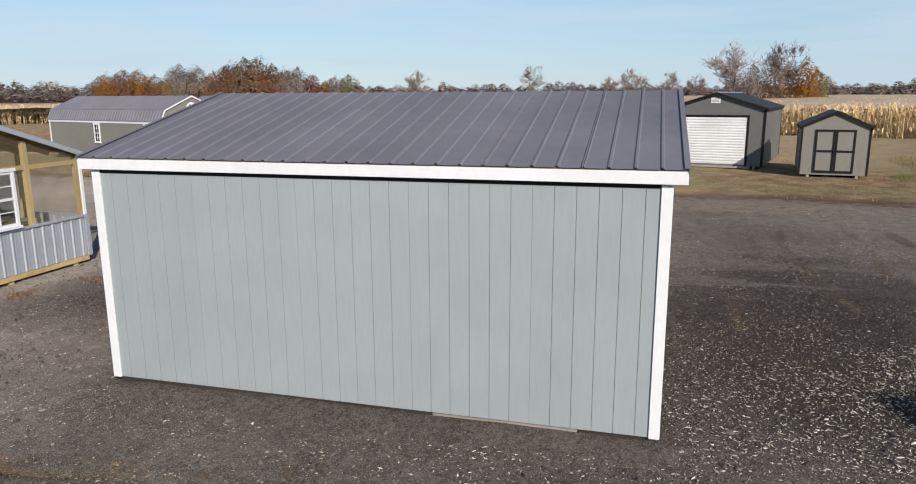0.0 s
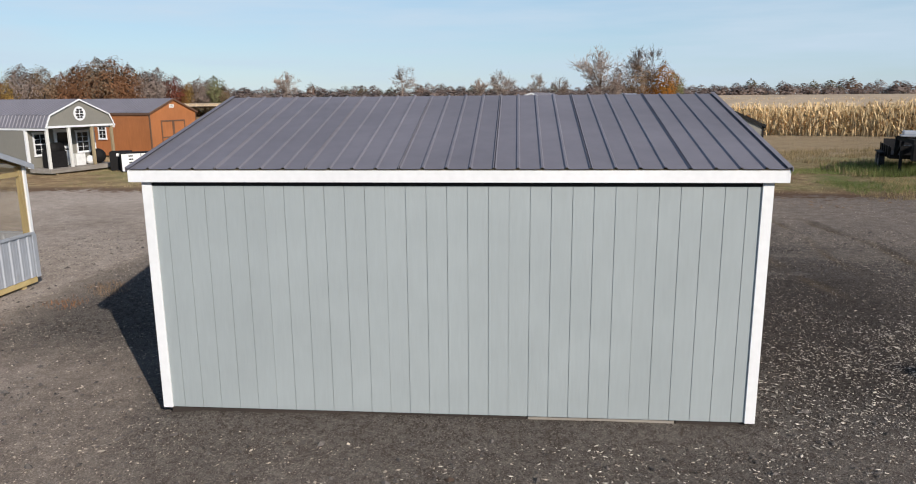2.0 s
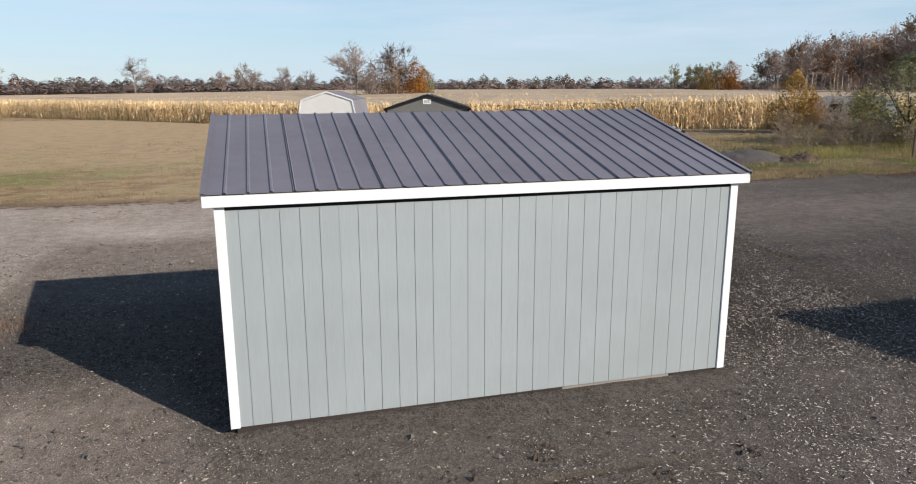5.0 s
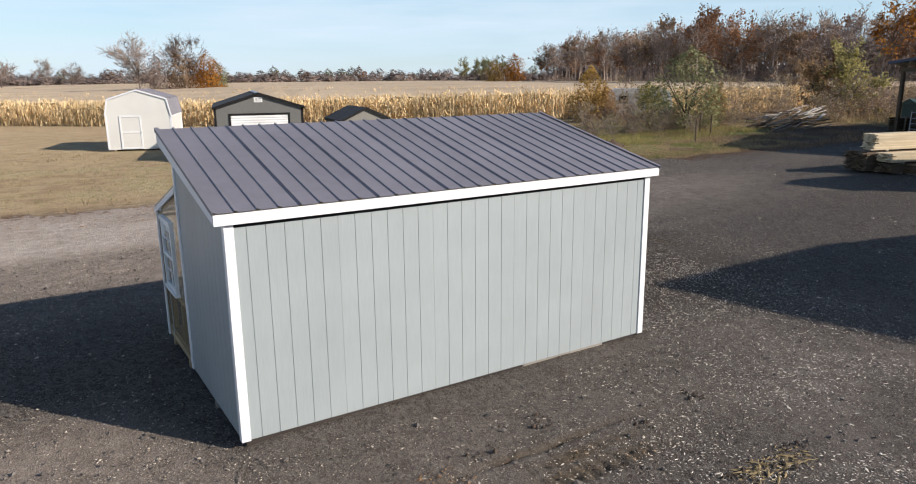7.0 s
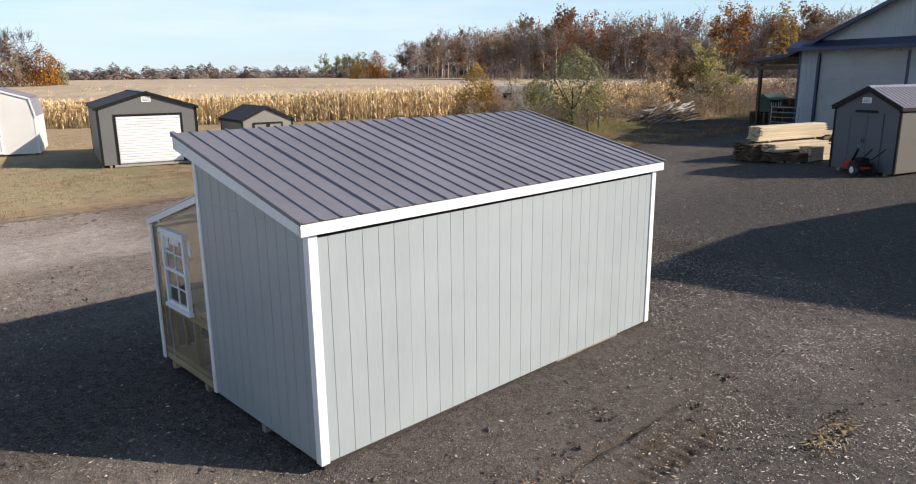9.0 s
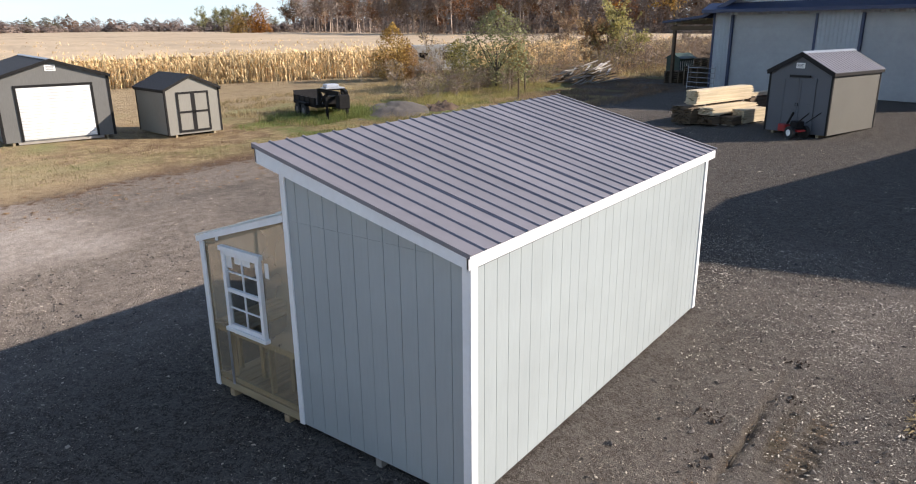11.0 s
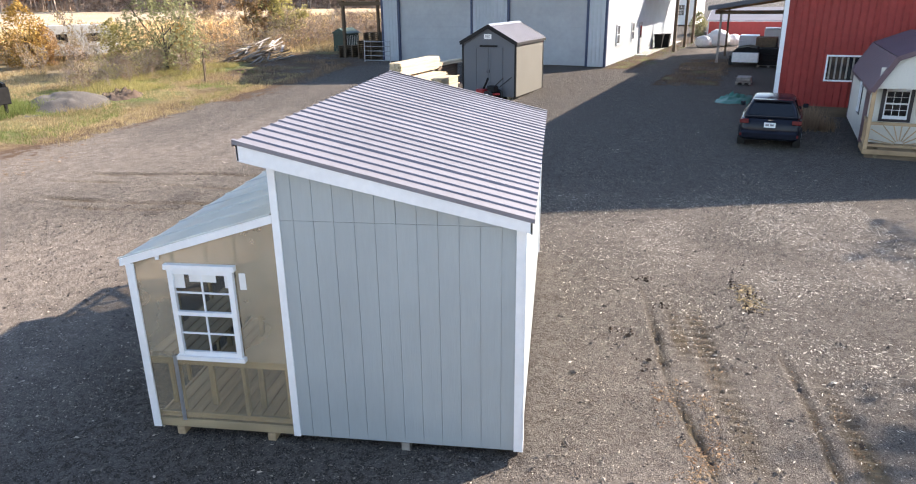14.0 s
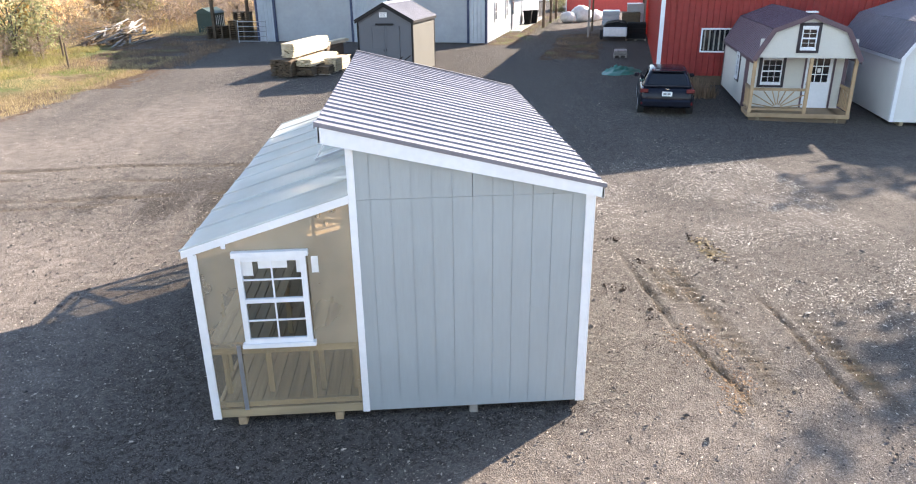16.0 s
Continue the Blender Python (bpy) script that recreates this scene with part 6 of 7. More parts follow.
def auger():
    t = thing("garden_tractor", "small red two-wheeled garden machine before the slate shed", "machine", (24.35, 2.55, 0.28), -130)
    bpart("frame", t, TOOLRED, ((-0.35, -0.18, 0.28), (0.35, 0.18, 0.36)), bev=0.01)
    bpart("engine", t, BLACKSTEEL, ((-0.12, -0.17, 0.37), (0.28, 0.17, 0.66)), bev=0.03)
    bpart("deck", t, TOOLRED, ((-0.75, -0.22, 0.20), (-0.36, 0.22, 0.48)), bev=0.03)
    for s in (-1, 1):
        bm = bmesh.new()
        tube(bm, (0.12, s * 0.26, 0.24), (0.12, s * 0.38, 0.24), 0.24, n=20)
        w = part("wheel", bm, RUBBER, t)
        bm = bmesh.new()
        tube(bm, (0.12, s * 0.375, 0.24), (0.12, s * 0.385, 0.24), 0.12, n=16)
        part("rim", bm, PAPER, w)
        bm = bmesh.new()
        beam(bm, (0.3, s * 0.2, 0.6), (0.95, s * 0.26, 1.05), 0.03)
        part("handlebar", bm, BLACKSTEEL, t)
    bm = bmesh.new()
    beam(bm, (-0.5, 0, 0.45), (-0.2, 0, 0.95), 0.06)
    part("chute", bm, BLACKSTEEL, t)
    return t


auger()


def heap(name, label, category, x, y, r, h, material, seed, crumple=0.0):
    bm = bmesh.new()
    bmesh.ops.create_grid(bm, x_segments=24, y_segments=24, size=1.0)
    for v in bm.verts:
        d = min(1.0, v.co.length)
        n = noise.noise((v.co.x * 2 + seed, v.co.y * 2, seed)) + 0.5 * noise.noise((v.co.x * 6 + seed, v.co.y * 6, seed))
        v.co = Vector((v.co.x * r[0], v.co.y * r[1], h * max(0.0, (1 - d ** 1.6)) * (1 + 0.5 * n) * (1 + crumple * (abs(noise.noise((v.co.x * 5, v.co.y * 5, seed))) * 4 - 1)) - 0.06))
    ob = part(name, bm, material, None, "", True)
    ob.matrix_basis = pose(x, y, rise(x, y), 0, 0, seed * 40)
    return tagged(ob, label, category)


heap("tarpaulin", "crumpled green tarpaulin lying on the gravel", "tarpaulin", 24.96, -7.81, (1.25, 0.8), 0.30, TARP, 3, 0.3)
GRAVELHEAP = mat("grey gravel heap", (0.125, 0.108, 0.094), (0.062, 0.052, 0.046), 20, 0.95, bump=1.0, bscale=25, big=0.2)
heap("spoil_mound", "low heap of grey gravel in the weeds", "mound", 23.3, 21.7, (3.1, 1.9), 0.58, GRAVELHEAP, 1)
SOILHEAP = mat("brown clods", (0.13, 0.085, 0.058), (0.060, 0.038, 0.026), 14, 0.95, bump=1.0, bscale=12, big=0.3)
heap("soil_mound", "low rough heap of brown clods in the weeds", "mound", 25.0, 20.2, (1.6, 1.1), 0.36, SOILHEAP, 5, 0.35)


def flatbed_trailer():
    t = thing("utility_trailer", "black steel gooseneck trailer parked in the weeds", "trailer", (19.85, 23.45, 0.13), -110)
    bpart("bed", t, BLACKSTEEL, ((-2.3, -0.85, 0.58), (0.6, 0.85, 0.74)), bev=0.01)
    for s in (-1, 1):
        bpart("side_board", t, BLACKSTEEL, ((-2.3, s * 0.82, 0.741), (0.6, s * 0.87, 1.05)))
        for k in range(5):
            bpart("stake", t, BLACKSTEEL, ((-2.3 + k * 0.70, s * 0.872, 0.60), (-2.24 + k * 0.70, s * 0.91, 1.10)))
        for x in (-1.3, -0.45):
            bm = bmesh.new()
            tube(bm, (x, s * 0.92, 0.36), (x, s * 1.12, 0.36), 0.36, n=20)
            w = part("wheel", bm, RUBBER, t)
            bm = bmesh.new()
            tube(bm, (x, s * 1.115, 0.36), (x, s * 1.13, 0.36), 0.17, n=16)
            part("rim", bm, DARKGREY, w)
        bpart("fender", t, BLACKSTEEL, ((-1.75, s * 0.93, 0.74), (0.0, s * 1.14, 0.79)))
        bpart("upright", t, BLACKSTEEL, ((0.45, s * 0.55, 0.741), (0.60, s * 0.70, 1.50)))
        bm = bmesh.new()
        beam(bm, (0.52, s * 0.62, 1.44), (2.0, s * 0.20, 1.34), 0.12, 0.16)
        part("neck_beam", bm, BLACKSTEEL, t)
        bpart("jack_leg", t, BLACKSTEEL, ((1.15, s * 0.48, 0.0), (1.27, s * 0.58, 1.30)))
        bm = bmesh.new()
        beam(bm, (0.55, s * 0.6, 0.80), (1.2, s * 0.5, 1.30), 0.08)
        part("brace", bm, BLACKSTEEL, t)
    bpart("coupler_box", t, BLACKSTEEL, ((1.7, -0.28, 0.62), (2.15, 0.28, 1.28)), bev=0.03)
    bpart("toolbox", t, BLACKSTEEL, ((0.62, -0.50, 0.75), (1.14, 0.50, 1.15)), bev=0.03)
    bpart("winch_plate", t, GALVWALL, ((0.75, -0.62, 1.53), (1.45, 0.35, 1.58)))
    bpart("winch", t, GALVWALL, ((0.85, -0.55, 1.581), (1.35, 0.1, 1.74)), bev=0.03)
    bpart("cross_tie", t, BLACKSTEEL, ((0.45, -0.54, 1.38), (0.58, 0.54, 1.50)))
    bm = bmesh.new()
    beam(bm, (-2.28, 0, 0.70), (-2.75, 0, 1.20), 1.5, 0.05)
    part("ramp", bm, BLACKSTEEL, t)
    return t


flatbed_trailer()


def camper():
    t = thing("old_camper", "weathered white camper half hidden in the brush", "camper", (40.8, 33.2, 0.60), -40)
    bm = bmesh.new()
    prism(bm, [(-2.4, 0.5), (2.4, 0.5), (2.5, 1.2), (2.3, 2.2), (1.6, 2.45), (-1.8, 2.45), (-2.5, 2.1)], 1, -1.0, 1.0)
    part("shell", bm, mat("weathered white paint", (0.55, 0.55, 0.53), (0.40, 0.39, 0.36), 3, 0.6, big=0.25), t)
    bpart("window", t, DARKGLASS, ((0.3, -1.02, 1.35), (1.2, -1.001, 1.9)))
    bpart("window", t, DARKGLASS, ((-1.6, -1.02, 1.35), (-0.9, -1.001, 1.9)))
    for s in (-1, 1):
        bm = bmesh.new()
        tube(bm, (0, s * 0.8, 0.32), (0, s * 1.0, 0.32), 0.32, n=16)
        part("wheel", bm, RUBBER, t)
    bpart("stand", t, BLACKSTEEL, ((-2.2, -0.1, -0.02), (-2.0, 0.1, 0.5)))
    return t


camper()


PALEPLANK = mat("bleached planks", (0.56, 0.52, 0.47), (0.40, 0.36, 0.32), 6, 0.85, bump=0.3, big=0.2, stretch=(0.2, 2, 2), vary=0.25)


def scrap_pile():
    t = thing("scrap_wood_pile", "collapsed heap of grey weathered planks in the brush", "wood pile", (40.4, 20.0, 0.60), -20)
    rr = random.Random(4)
    for i in range(96):
        x, y = rr.uniform(-1.9, 2.4), rr.uniform(-1.3, 1.3)
        z = 0.05 + (1.25 + 0.20 * x) * max(0, 1 - (x / 3.4) ** 2) * max(0.1, 1 - y * y) * rr.uniform(0.5, 1)
        a, l, tilt = rr.gauss(0.1, 0.28), rr.uniform(1.0, 2.4), rr.uniform(0.0, 0.30)
        bm = bmesh.new()
        dx, dy = math.cos(a) * l / 2, math.sin(a) * l / 2
        beam(bm, (x - dx, y - dy, max(0.02, z - tilt * l / 2)), (x + dx, y + dy, max(0.02, z + tilt * l / 2)), rr.uniform(0.08, 0.18), 0.03)
        part("plank", bm, PALEPLANK if z > 0.75 and i % 3 else (GREYWOOD if i % 3 == 1 else DARKWOOD), t)
    return t


scrap_pile()
gbox = thing("green_hutch", "green utility hutch under the lean-to", "hutch", (49.3, 16.3, 0.62), -17)
GREENP = mat("green paint", (0.03, 0.065, 0.052), None, 6, 0.6)
bpart("body", gbox, GREENP, ((-0.9, -0.6, 0), (0.9, 0.6, 1.35)), bev=0.02)
bm = bmesh.new()
prism(bm, [(-0.75, 1.351), (0.75, 1.351), (0, 1.75)], 0, -1.0, 1.0)
part("roof", bm, GREENP, gbox)
for k in range(7):
    bpart("slat", gbox, PAPER, ((-0.8 + k * 0.25, -0.615, 0.3), (-0.74 + k * 0.25, -0.601, 1.2)))
for i, (x, y) in enumerate(((29.6, 18.3), (34.0, 21.6), (33.0, 20.0))):
    bm = bmesh.new()
    tube(bm, (0, 0, -0.1), (0.02, 0, 1.25), 0.05, 0.045)
    tagged(part("fence_post", bm, DARKWOOD), "weathered wooden fence post in tall grass", "post", "fence posts").matrix_basis = pose(x, y, rise(x, y))


# yard gate and stacked pallets beside the workshop
gt = thing("steel_gate", "galvanised tube gate leaning by the workshop corner", "gate", (39.55, 11.2, 0.62), -107)
for x in (-0.95, 0.95):
    bm = bmesh.new()
    tube(bm, (x, -0.35, 0.0), (x, -0.30, 1.35), 0.025)
    part("upright", bm, STEEL, gt)
for k in range(5):
    bm = bmesh.new()
    tube(bm, (-0.95, -0.345 + 0.009 * k, 0.12 + 0.29 * k), (0.95, -0.345 + 0.009 * k, 0.12 + 0.29 * k), 0.018)
    part("rail", bm, STEEL, gt)
for i, (x, y, n_) in enumerate(((42.2, 12.6, 9), (43.4, 14.4, 6), (44.5, 12.9, 12))):
    p = thing("pallet_stack", "stack of dark weathered pallets under the lean-to", "pallets", (x, y, 0.62), -17 + 9 * i, "pallet stacks")
    for k in range(n_):
        z = k * 0.135
        for q in (-0.5, 0, 0.5):
            bpart("runner", p, DARKWOOD, ((-0.6, q - 0.045, z), (0.6, q + 0.045, z + 0.10)))
        for q in range(5):
            bpart("slat", p, DARKWOOD, ((-0.6 + q * 0.275, -0.55, z + 0.101), (-0.5 + q * 0.275, 0.55, z + 0.120)))

# far farm buildings down the drive
small_building("farm_shed", "low red farm shed far down the drive", (69.0, -24.4, 0.3), -17, 8.0, 9.0, 1.75, 2.85, RED, WHITE, ROOF, group="", category="farm building", ribs=0)
fh = small_building("farmhouse", "white farmhouse far down the drive", (92.0, -13.0, 0.62), -107, 9.0, 10.0, 4.2, 7.0, WHITESIDE, WHITE, SHINGLE, group="", category="house", ribs=0)
for x in (-2.6, 0.2, 2.8):
    sash_window(fh, lambda u, d, z: (x + u, -0.005 - d, 1.2 + z), 0.9, 1.4, 2, 2, glass=DARKGLASS)


# ---- plants ----
def twig(V, F, M, p, q, r0, r1, mi):
    d = (q - p)
    if d.length < 1e-5:
        return
    d.normalize()
    s = d.orthogonal().normalized()
    t = d.cross(s)
    b = len(V)
    for e, r in ((p, r0), (q, r1)):
        for k in range(3):
            a = k * 2.0944
            V.append(e + (s * math.cos(a) + t * math.sin(a)) * r)
    for k in range(3):
        F.append((b + k, b + (k + 1) % 3, b + 3 + (k + 1) % 3, b + 3 + k))
        M.append(mi)


def leaf(V, F, M, p, size, rr, mi, face=None):
    a = Vector((rr.gauss(0, 1), rr.gauss(0, 1), rr.gauss(0, 1))).normalized()
    b = a.orthogonal().normalized()
    if face is not None:
        b = (face.normalized() + a * 0.55).cross(a).normalized()
        a = b.cross(face.normalized() + a * 0.3).normalized()
    c = len(V)
    w = size * rr.uniform(0.5, 1.1)
    V.extend((p - a * w, p + b * w * 0.7, p + a * w, p - b * w * 0.6))
    F.append((c, c + 1, c + 2, c + 3))
    M.append(mi)


def grow(seed, height, width, base=0.35, limbs=9, subs=50, twigs=420, leaves=0, leaf_size=0.3, trunk=0.18, thin=0.022, gaps=0.15, low=-0.55):
    """A tree about its foot: tapered trunk, limbs to an egg-shaped crown, side branches, twigs and single leaves. Bark is slot 0, leaves slot 1."""
    rr = random.Random(seed)
    V, F, M = [], [], []
    mid, half = Vector((0, 0, height * (1 + base) / 2)), height * (1 - base) / 2
    def shell(k):
        a, z = rr.uniform(0, 6.283), rr.uniform(low, 1.0)
        r = math.sqrt(max(0.0, 1 - z * z)) * rr.uniform(0.75, 1.1)
        return mid + Vector((math.cos(a) * r * width / 2, math.sin(a) * r * width / 2, z * half)) * k 
    def flat(p, q, w):
        d = q - p
        s = d.orthogonal().normalized() * w
        b = len(V)
        V.extend((p - s, p + s, q + s * 0.4, q - s * 0.4))
        F.append((b, b + 1, b + 2, b + 3))
        M.append(0)
    lean = Vector((rr.gauss(0, 0.03), rr.gauss(0, 0.03), 0)) * height
    spine = [Vector((0, 0, -0.1)), Vector((0, 0, height * base)) + lean * 0.5, mid + lean, mid + lean + Vector((0, 0, half * 0.75))]
    for i, (p, q) in enumerate(zip(spine, spine[1:])):
        twig(V, F, M, p, q, trunk * (1 - 0.3 * i), trunk * (0.7 - 0.27 * i), 0)
    segs = []
    for i in range(limbs):
        f = rr.uniform(0.15, 1.0)
        p = spine[1].lerp(spine[2], f) if rr.random() < 0.75 else spine[2].lerp(spine[3], f)
        e = mid + (shell(1.0) - mid) * 0.85
        e.z = max(e.z, p.z + 0.1 * height * rr.random())
        m = p.lerp(e, 0.5) + Vector((0, 0, 0.04 * height)) + Vector((rr.gauss(0, 1), rr.gauss(0, 1), 0)) * 0.02 * height
        twig(V, F, M, p, m, trunk * 0.36, trunk * 0.22, 0)
        twig(V, F, M, m, e, trunk * 0.22, trunk * 0.06, 0)
        segs += [(p, m), (m, e)]
    subsegs = []
    for i in range(subs):
        p, q = segs[rr.randrange(len(segs))]
        s = p.lerp(q, rr.uniform(0.3, 1.0))
        out = (s - mid)
        out.z *= 0.5
        d = (out.normalized() * 0.7 + Vector((rr.gauss(0, 0.6), rr.gauss(0, 0.6), rr.gauss(0.35, 0.5)))).normalized()
        e = s + d * rr.uniform(0.10, 0.20) * max(width, height * (1 - base))
        twig(V, F, M, s, e, trunk * 0.10, trunk * 0.03, 0)
        subsegs.append((s, e))
    for i in range(twigs):
        p, q = subsegs[rr.randrange(len(subsegs))]
        s = p.lerp(q, rr.uniform(0.2, 1.0))
        d = ((q - p).normalized() * 0.9 + Vector((rr.gauss(0, 0.45), rr.gauss(0, 0.45), rr.gauss(0.25, 0.35)))).normalized()
        e = s + d * rr.uniform(0.05, 0.12) * max(width, height * (1 - base))
        flat(s, e, thin * rr.uniform(0.6, 1.2))
        subsegs.append((s, e)) if rr.random() < 0.35 else None
    k = 0
    while k < leaves:
        p, q = subsegs[rr.randrange(len(subsegs))]
        c = p.lerp(q, rr.uniform(0.3, 1.05))
        k += 1
        if noise.noise(c * (3.0 / width) + Vector((seed, 0, 0))) < gaps - 0.35:
            continue
        leaf(V, F, M, c + Vector((rr.gauss(0, 1), rr.gauss(0, 1), rr.gauss(0, 1))) * leaf_size * 1.1, leaf_size, rr, 1)
    return np.array([tuple(v) for v in V]), F, M


def planted(name, kinds, spots, mats, label, category):
    """Many trees joined as one thing: spots of (x, y, z, scale, turn, kind)."""
    AV, AF, AM, off = [], [], [], 0
    for x, y, z, s, a, k in spots:
        V, F, M = kinds[k]
        c, sn = math.cos(a), math.sin(a)
        R = np.array(((c, -sn, 0), (sn, c, 0), (0, 0, 1)))
        AV.append(V @ R.T * (np.array((s, s, s)) if not isinstance(s, tuple) else np.array(s)) + np.array((x, y, z)))
        AF.extend([tuple(i + off for i in f) for f in F])
        AM.extend(M)
        off += len(V)
    if not AV:
        return None
    ob = raw(name, np.concatenate(AV), AF, mats, AM)
    return tagged(ob, label, category, kind="stuff")


rnd = random.Random(11)
# about 14 m tall woodland trees
WOOD = [grow(100 + i, 14, 6.2, 0.25, 10, 46, 330, 900, 0.30, 0.17, 0.04, -0.05, -0.8) for i in range(5)]


def clump(seed, h, w, n, size, base=0.0, egg=False, stem=0.25, gap=-0.25, facing=False):
    """A leafy crown: an uneven dome that reaches the ground, or an egg above a stem."""
    rr = random.Random(seed)
    V, F, M = [], [], []
    twig(V, F, M, Vector((0, 0, -0.2)), Vector((0, 0, h * 0.5)), stem, stem * 0.4, 0)
    for k in range(9):
        a, z = k * 2.4, rr.uniform(0.5, 0.85)
        twig(V, F, M, Vector((0, 0, h * rr.uniform(0.08, 0.4))), Vector((math.cos(a) * w * 0.36, math.sin(a) * w * 0.36, h * z)), stem * 0.4, stem * 0.1, 0)
    while n > 0:
        a, z = rr.uniform(0, 6.283), rr.random()
        top = math.sqrt(max(0.0, 1 - (1.7 * z - 0.7) ** 2)) if egg else math.sqrt(max(0.0, 1 - z ** 3.4))
        r = top * rr.random() ** 0.4 * (0.85 + 0.5 * noise.noise((math.cos(a) * 1.5 + seed, math.sin(a) * 1.5, z * 3)))
        p = Vector((math.cos(a) * r * w / 2, math.sin(a) * r * w / 2, h * (base + (1 - base) * z * (0.93 + 0.2 * noise.noise((math.cos(a), math.sin(a), seed))))))
        n -= 1
        if noise.noise(p * (5.0 / w) + Vector((seed, 3, 0))) < gap:
            continue
        leaf(V, F, M, p, size, rr, 1, p - Vector((0, 0, h * 0.35)) if facing else None)
    return np.array([tuple(v) for v in V]), F, M


FARTREE = [clump(150 + i, 11.5 + i, 11.0, 440, 0.85, gap=-2, facing=True) for i in range(4)]
FULL = [clump(400 + i, 10, 9.5, 3200, 0.25, gap=-0.45, facing=True) for i in range(4)]
THICKET = [grow(170 + i, 4, 5.0, 0.02, 14, 60, 420, 160, 0.16, 0.06, 0.035, 0.0, -0.9) for i in range(4)]
BARE = [grow(200 + i, 14.5, 4.8, 0.32, 13, 90, 760, 260, 0.18, 0.21, 0.042, -0.1, -0.8) for i in range(5)]
WIDE = [grow(220 + i, 14, 12.0, 0.20, 16, 190, 3800, 0, 0.3, 0.34, 0.045) for i in range(3)]


def ring(h0, r0, h1, r1, n, depth, scale, eye=(0, -4)):
    out = []
    for i in range(n):
        f = (i + rnd.random()) / n
        h, r = radians(h0 + (h1 - h0) * f), r0 + (r1 - r0) * f + rnd.uniform(0, depth)
        out.append((eye[0] + r * math.cos(h), eye[1] + r * math.sin(h), 0.3, rnd.uniform(*scale), rnd.uniform(0, 6.28), 0))
    return out


def kinds_of(spots, n):
    return [(*s[:5], rnd.randrange(n)) for s in spots]


east = ring(51, 300, 45, 190, 30, 30, (1.0, 1.25)) + ring(45, 190, 37, 150, 44, 30, (0.9, 1.15)) + ring(37, 150, 8, 140, 120, 40, (0.82, 1.1))
rnd.shuffle(east)
planted("bare_woods", BARE, kinds_of(east[:130], 5), [TWIG, L_TWIG], "leafless grey-brown autumn woodland behind the corn field", "woods")
planted("brown_woods", WOOD, kinds_of(east[130:160], 5), [TWIG, L_BROWN], "brown-leaved autumn woodland behind the corn field", "woods")
planted("russet_woods", WOOD, kinds_of(east[160:], 5), [TWIG, L_RUSSET], "russet-leaved autumn woodland behind the corn field", "woods")
planted("green_woods", WOOD, kinds_of(ring(57.5, 320, 53.5, 310, 9, 20, (0.7, 0.9)), 5), [BARK, L_GREEN], "green-leaved trees among the autumn woodland", "woods")
# low distant tree line all round
far = ring(165, 560, 20, 620, 260, 80, (0.6, 1.0)) + ring(20, 600, -60, 600, 60, 80, (0.6, 0.9)) + ring(165, 560, 200, 500, 40, 80, (0.6, 0.9))
rnd.shuffle(far)
low = [(x, y, z - 0.4, (s * 2.2, s * 2.2, s * 0.80), a, k) for x, y, z, s, a, k in ring(165, 520, 15, 560, 190, 60, (0.7, 1.0))]
thick = [(x, y, z, (s * 1.3, s * 1.3, s), a, k) for x, y, z, s, a, k in ring(132, 265, 113, 265, 24, 25, (0.6, 1.1)) + ring(52, 280, 37, 150, 36, 25, (0.7, 1.5)) + ring(37, 148, 8, 138, 70, 25, (0.7, 1.6))]
planted("thicket", THICKET, kinds_of(thick, 4), [TWIG, UNDER], "grey-brown thicket along the foot of the woods", "woods")
low += [(x, y, z, (s * 1.3, s * 1.3, s * 1.0), a, k) for x, y, z, s, a, k in ring(50, 330, 40, 215, 22, 15, (0.7, 1.0)) + ring(40, 215, 6, 205, 46, 15, (0.7, 1.0))]
planted("undergrowth", FARTREE, kinds_of(low, 4), [HAZE, HAZE], "hazy brown undergrowth along the far tree lines", "woods")
far = [(x, y, z, (s * 1.5, s * 1.5, s * 1.15), a, k) for x, y, z, s, a, k in far]
planted("distant_trees", FARTREE, kinds_of(far[:200], 4), [HAZE, HAZE], "hazy brown line of distant trees along the fields", "woods")
planted("distant_trees", FARTREE, kinds_of(far[200:280], 4), [HAZE, HAZERUST], "hazy russet line of distant trees along the fields", "woods")
planted("distant_trees", FARTREE, kinds_of(far[280:], 4), [HAZE, HAZEOLIVE], "hazy olive line of distant trees along the fields", "woods")


def tree(name, label, x, y, data, mats, s=1.0, turn=0.0, z=None):
    V, F, M = data
    t = thing(name, label, "tree", (x, y, rise(x, y) if z is None else z), turn)
    for k, pn in ((0, "trunk"), (1, "crown")):
        fs = [f for f, m in zip(F, M) if m == k]
        if not fs:
            continue
        used = sorted({i for f in fs for i in f})
        idx = {i: j for j, i in enumerate(used)}
        raw(pn, V[used] * s, [tuple(idx[i] for i in f) for f in fs], mats[k], None, t)
    return t


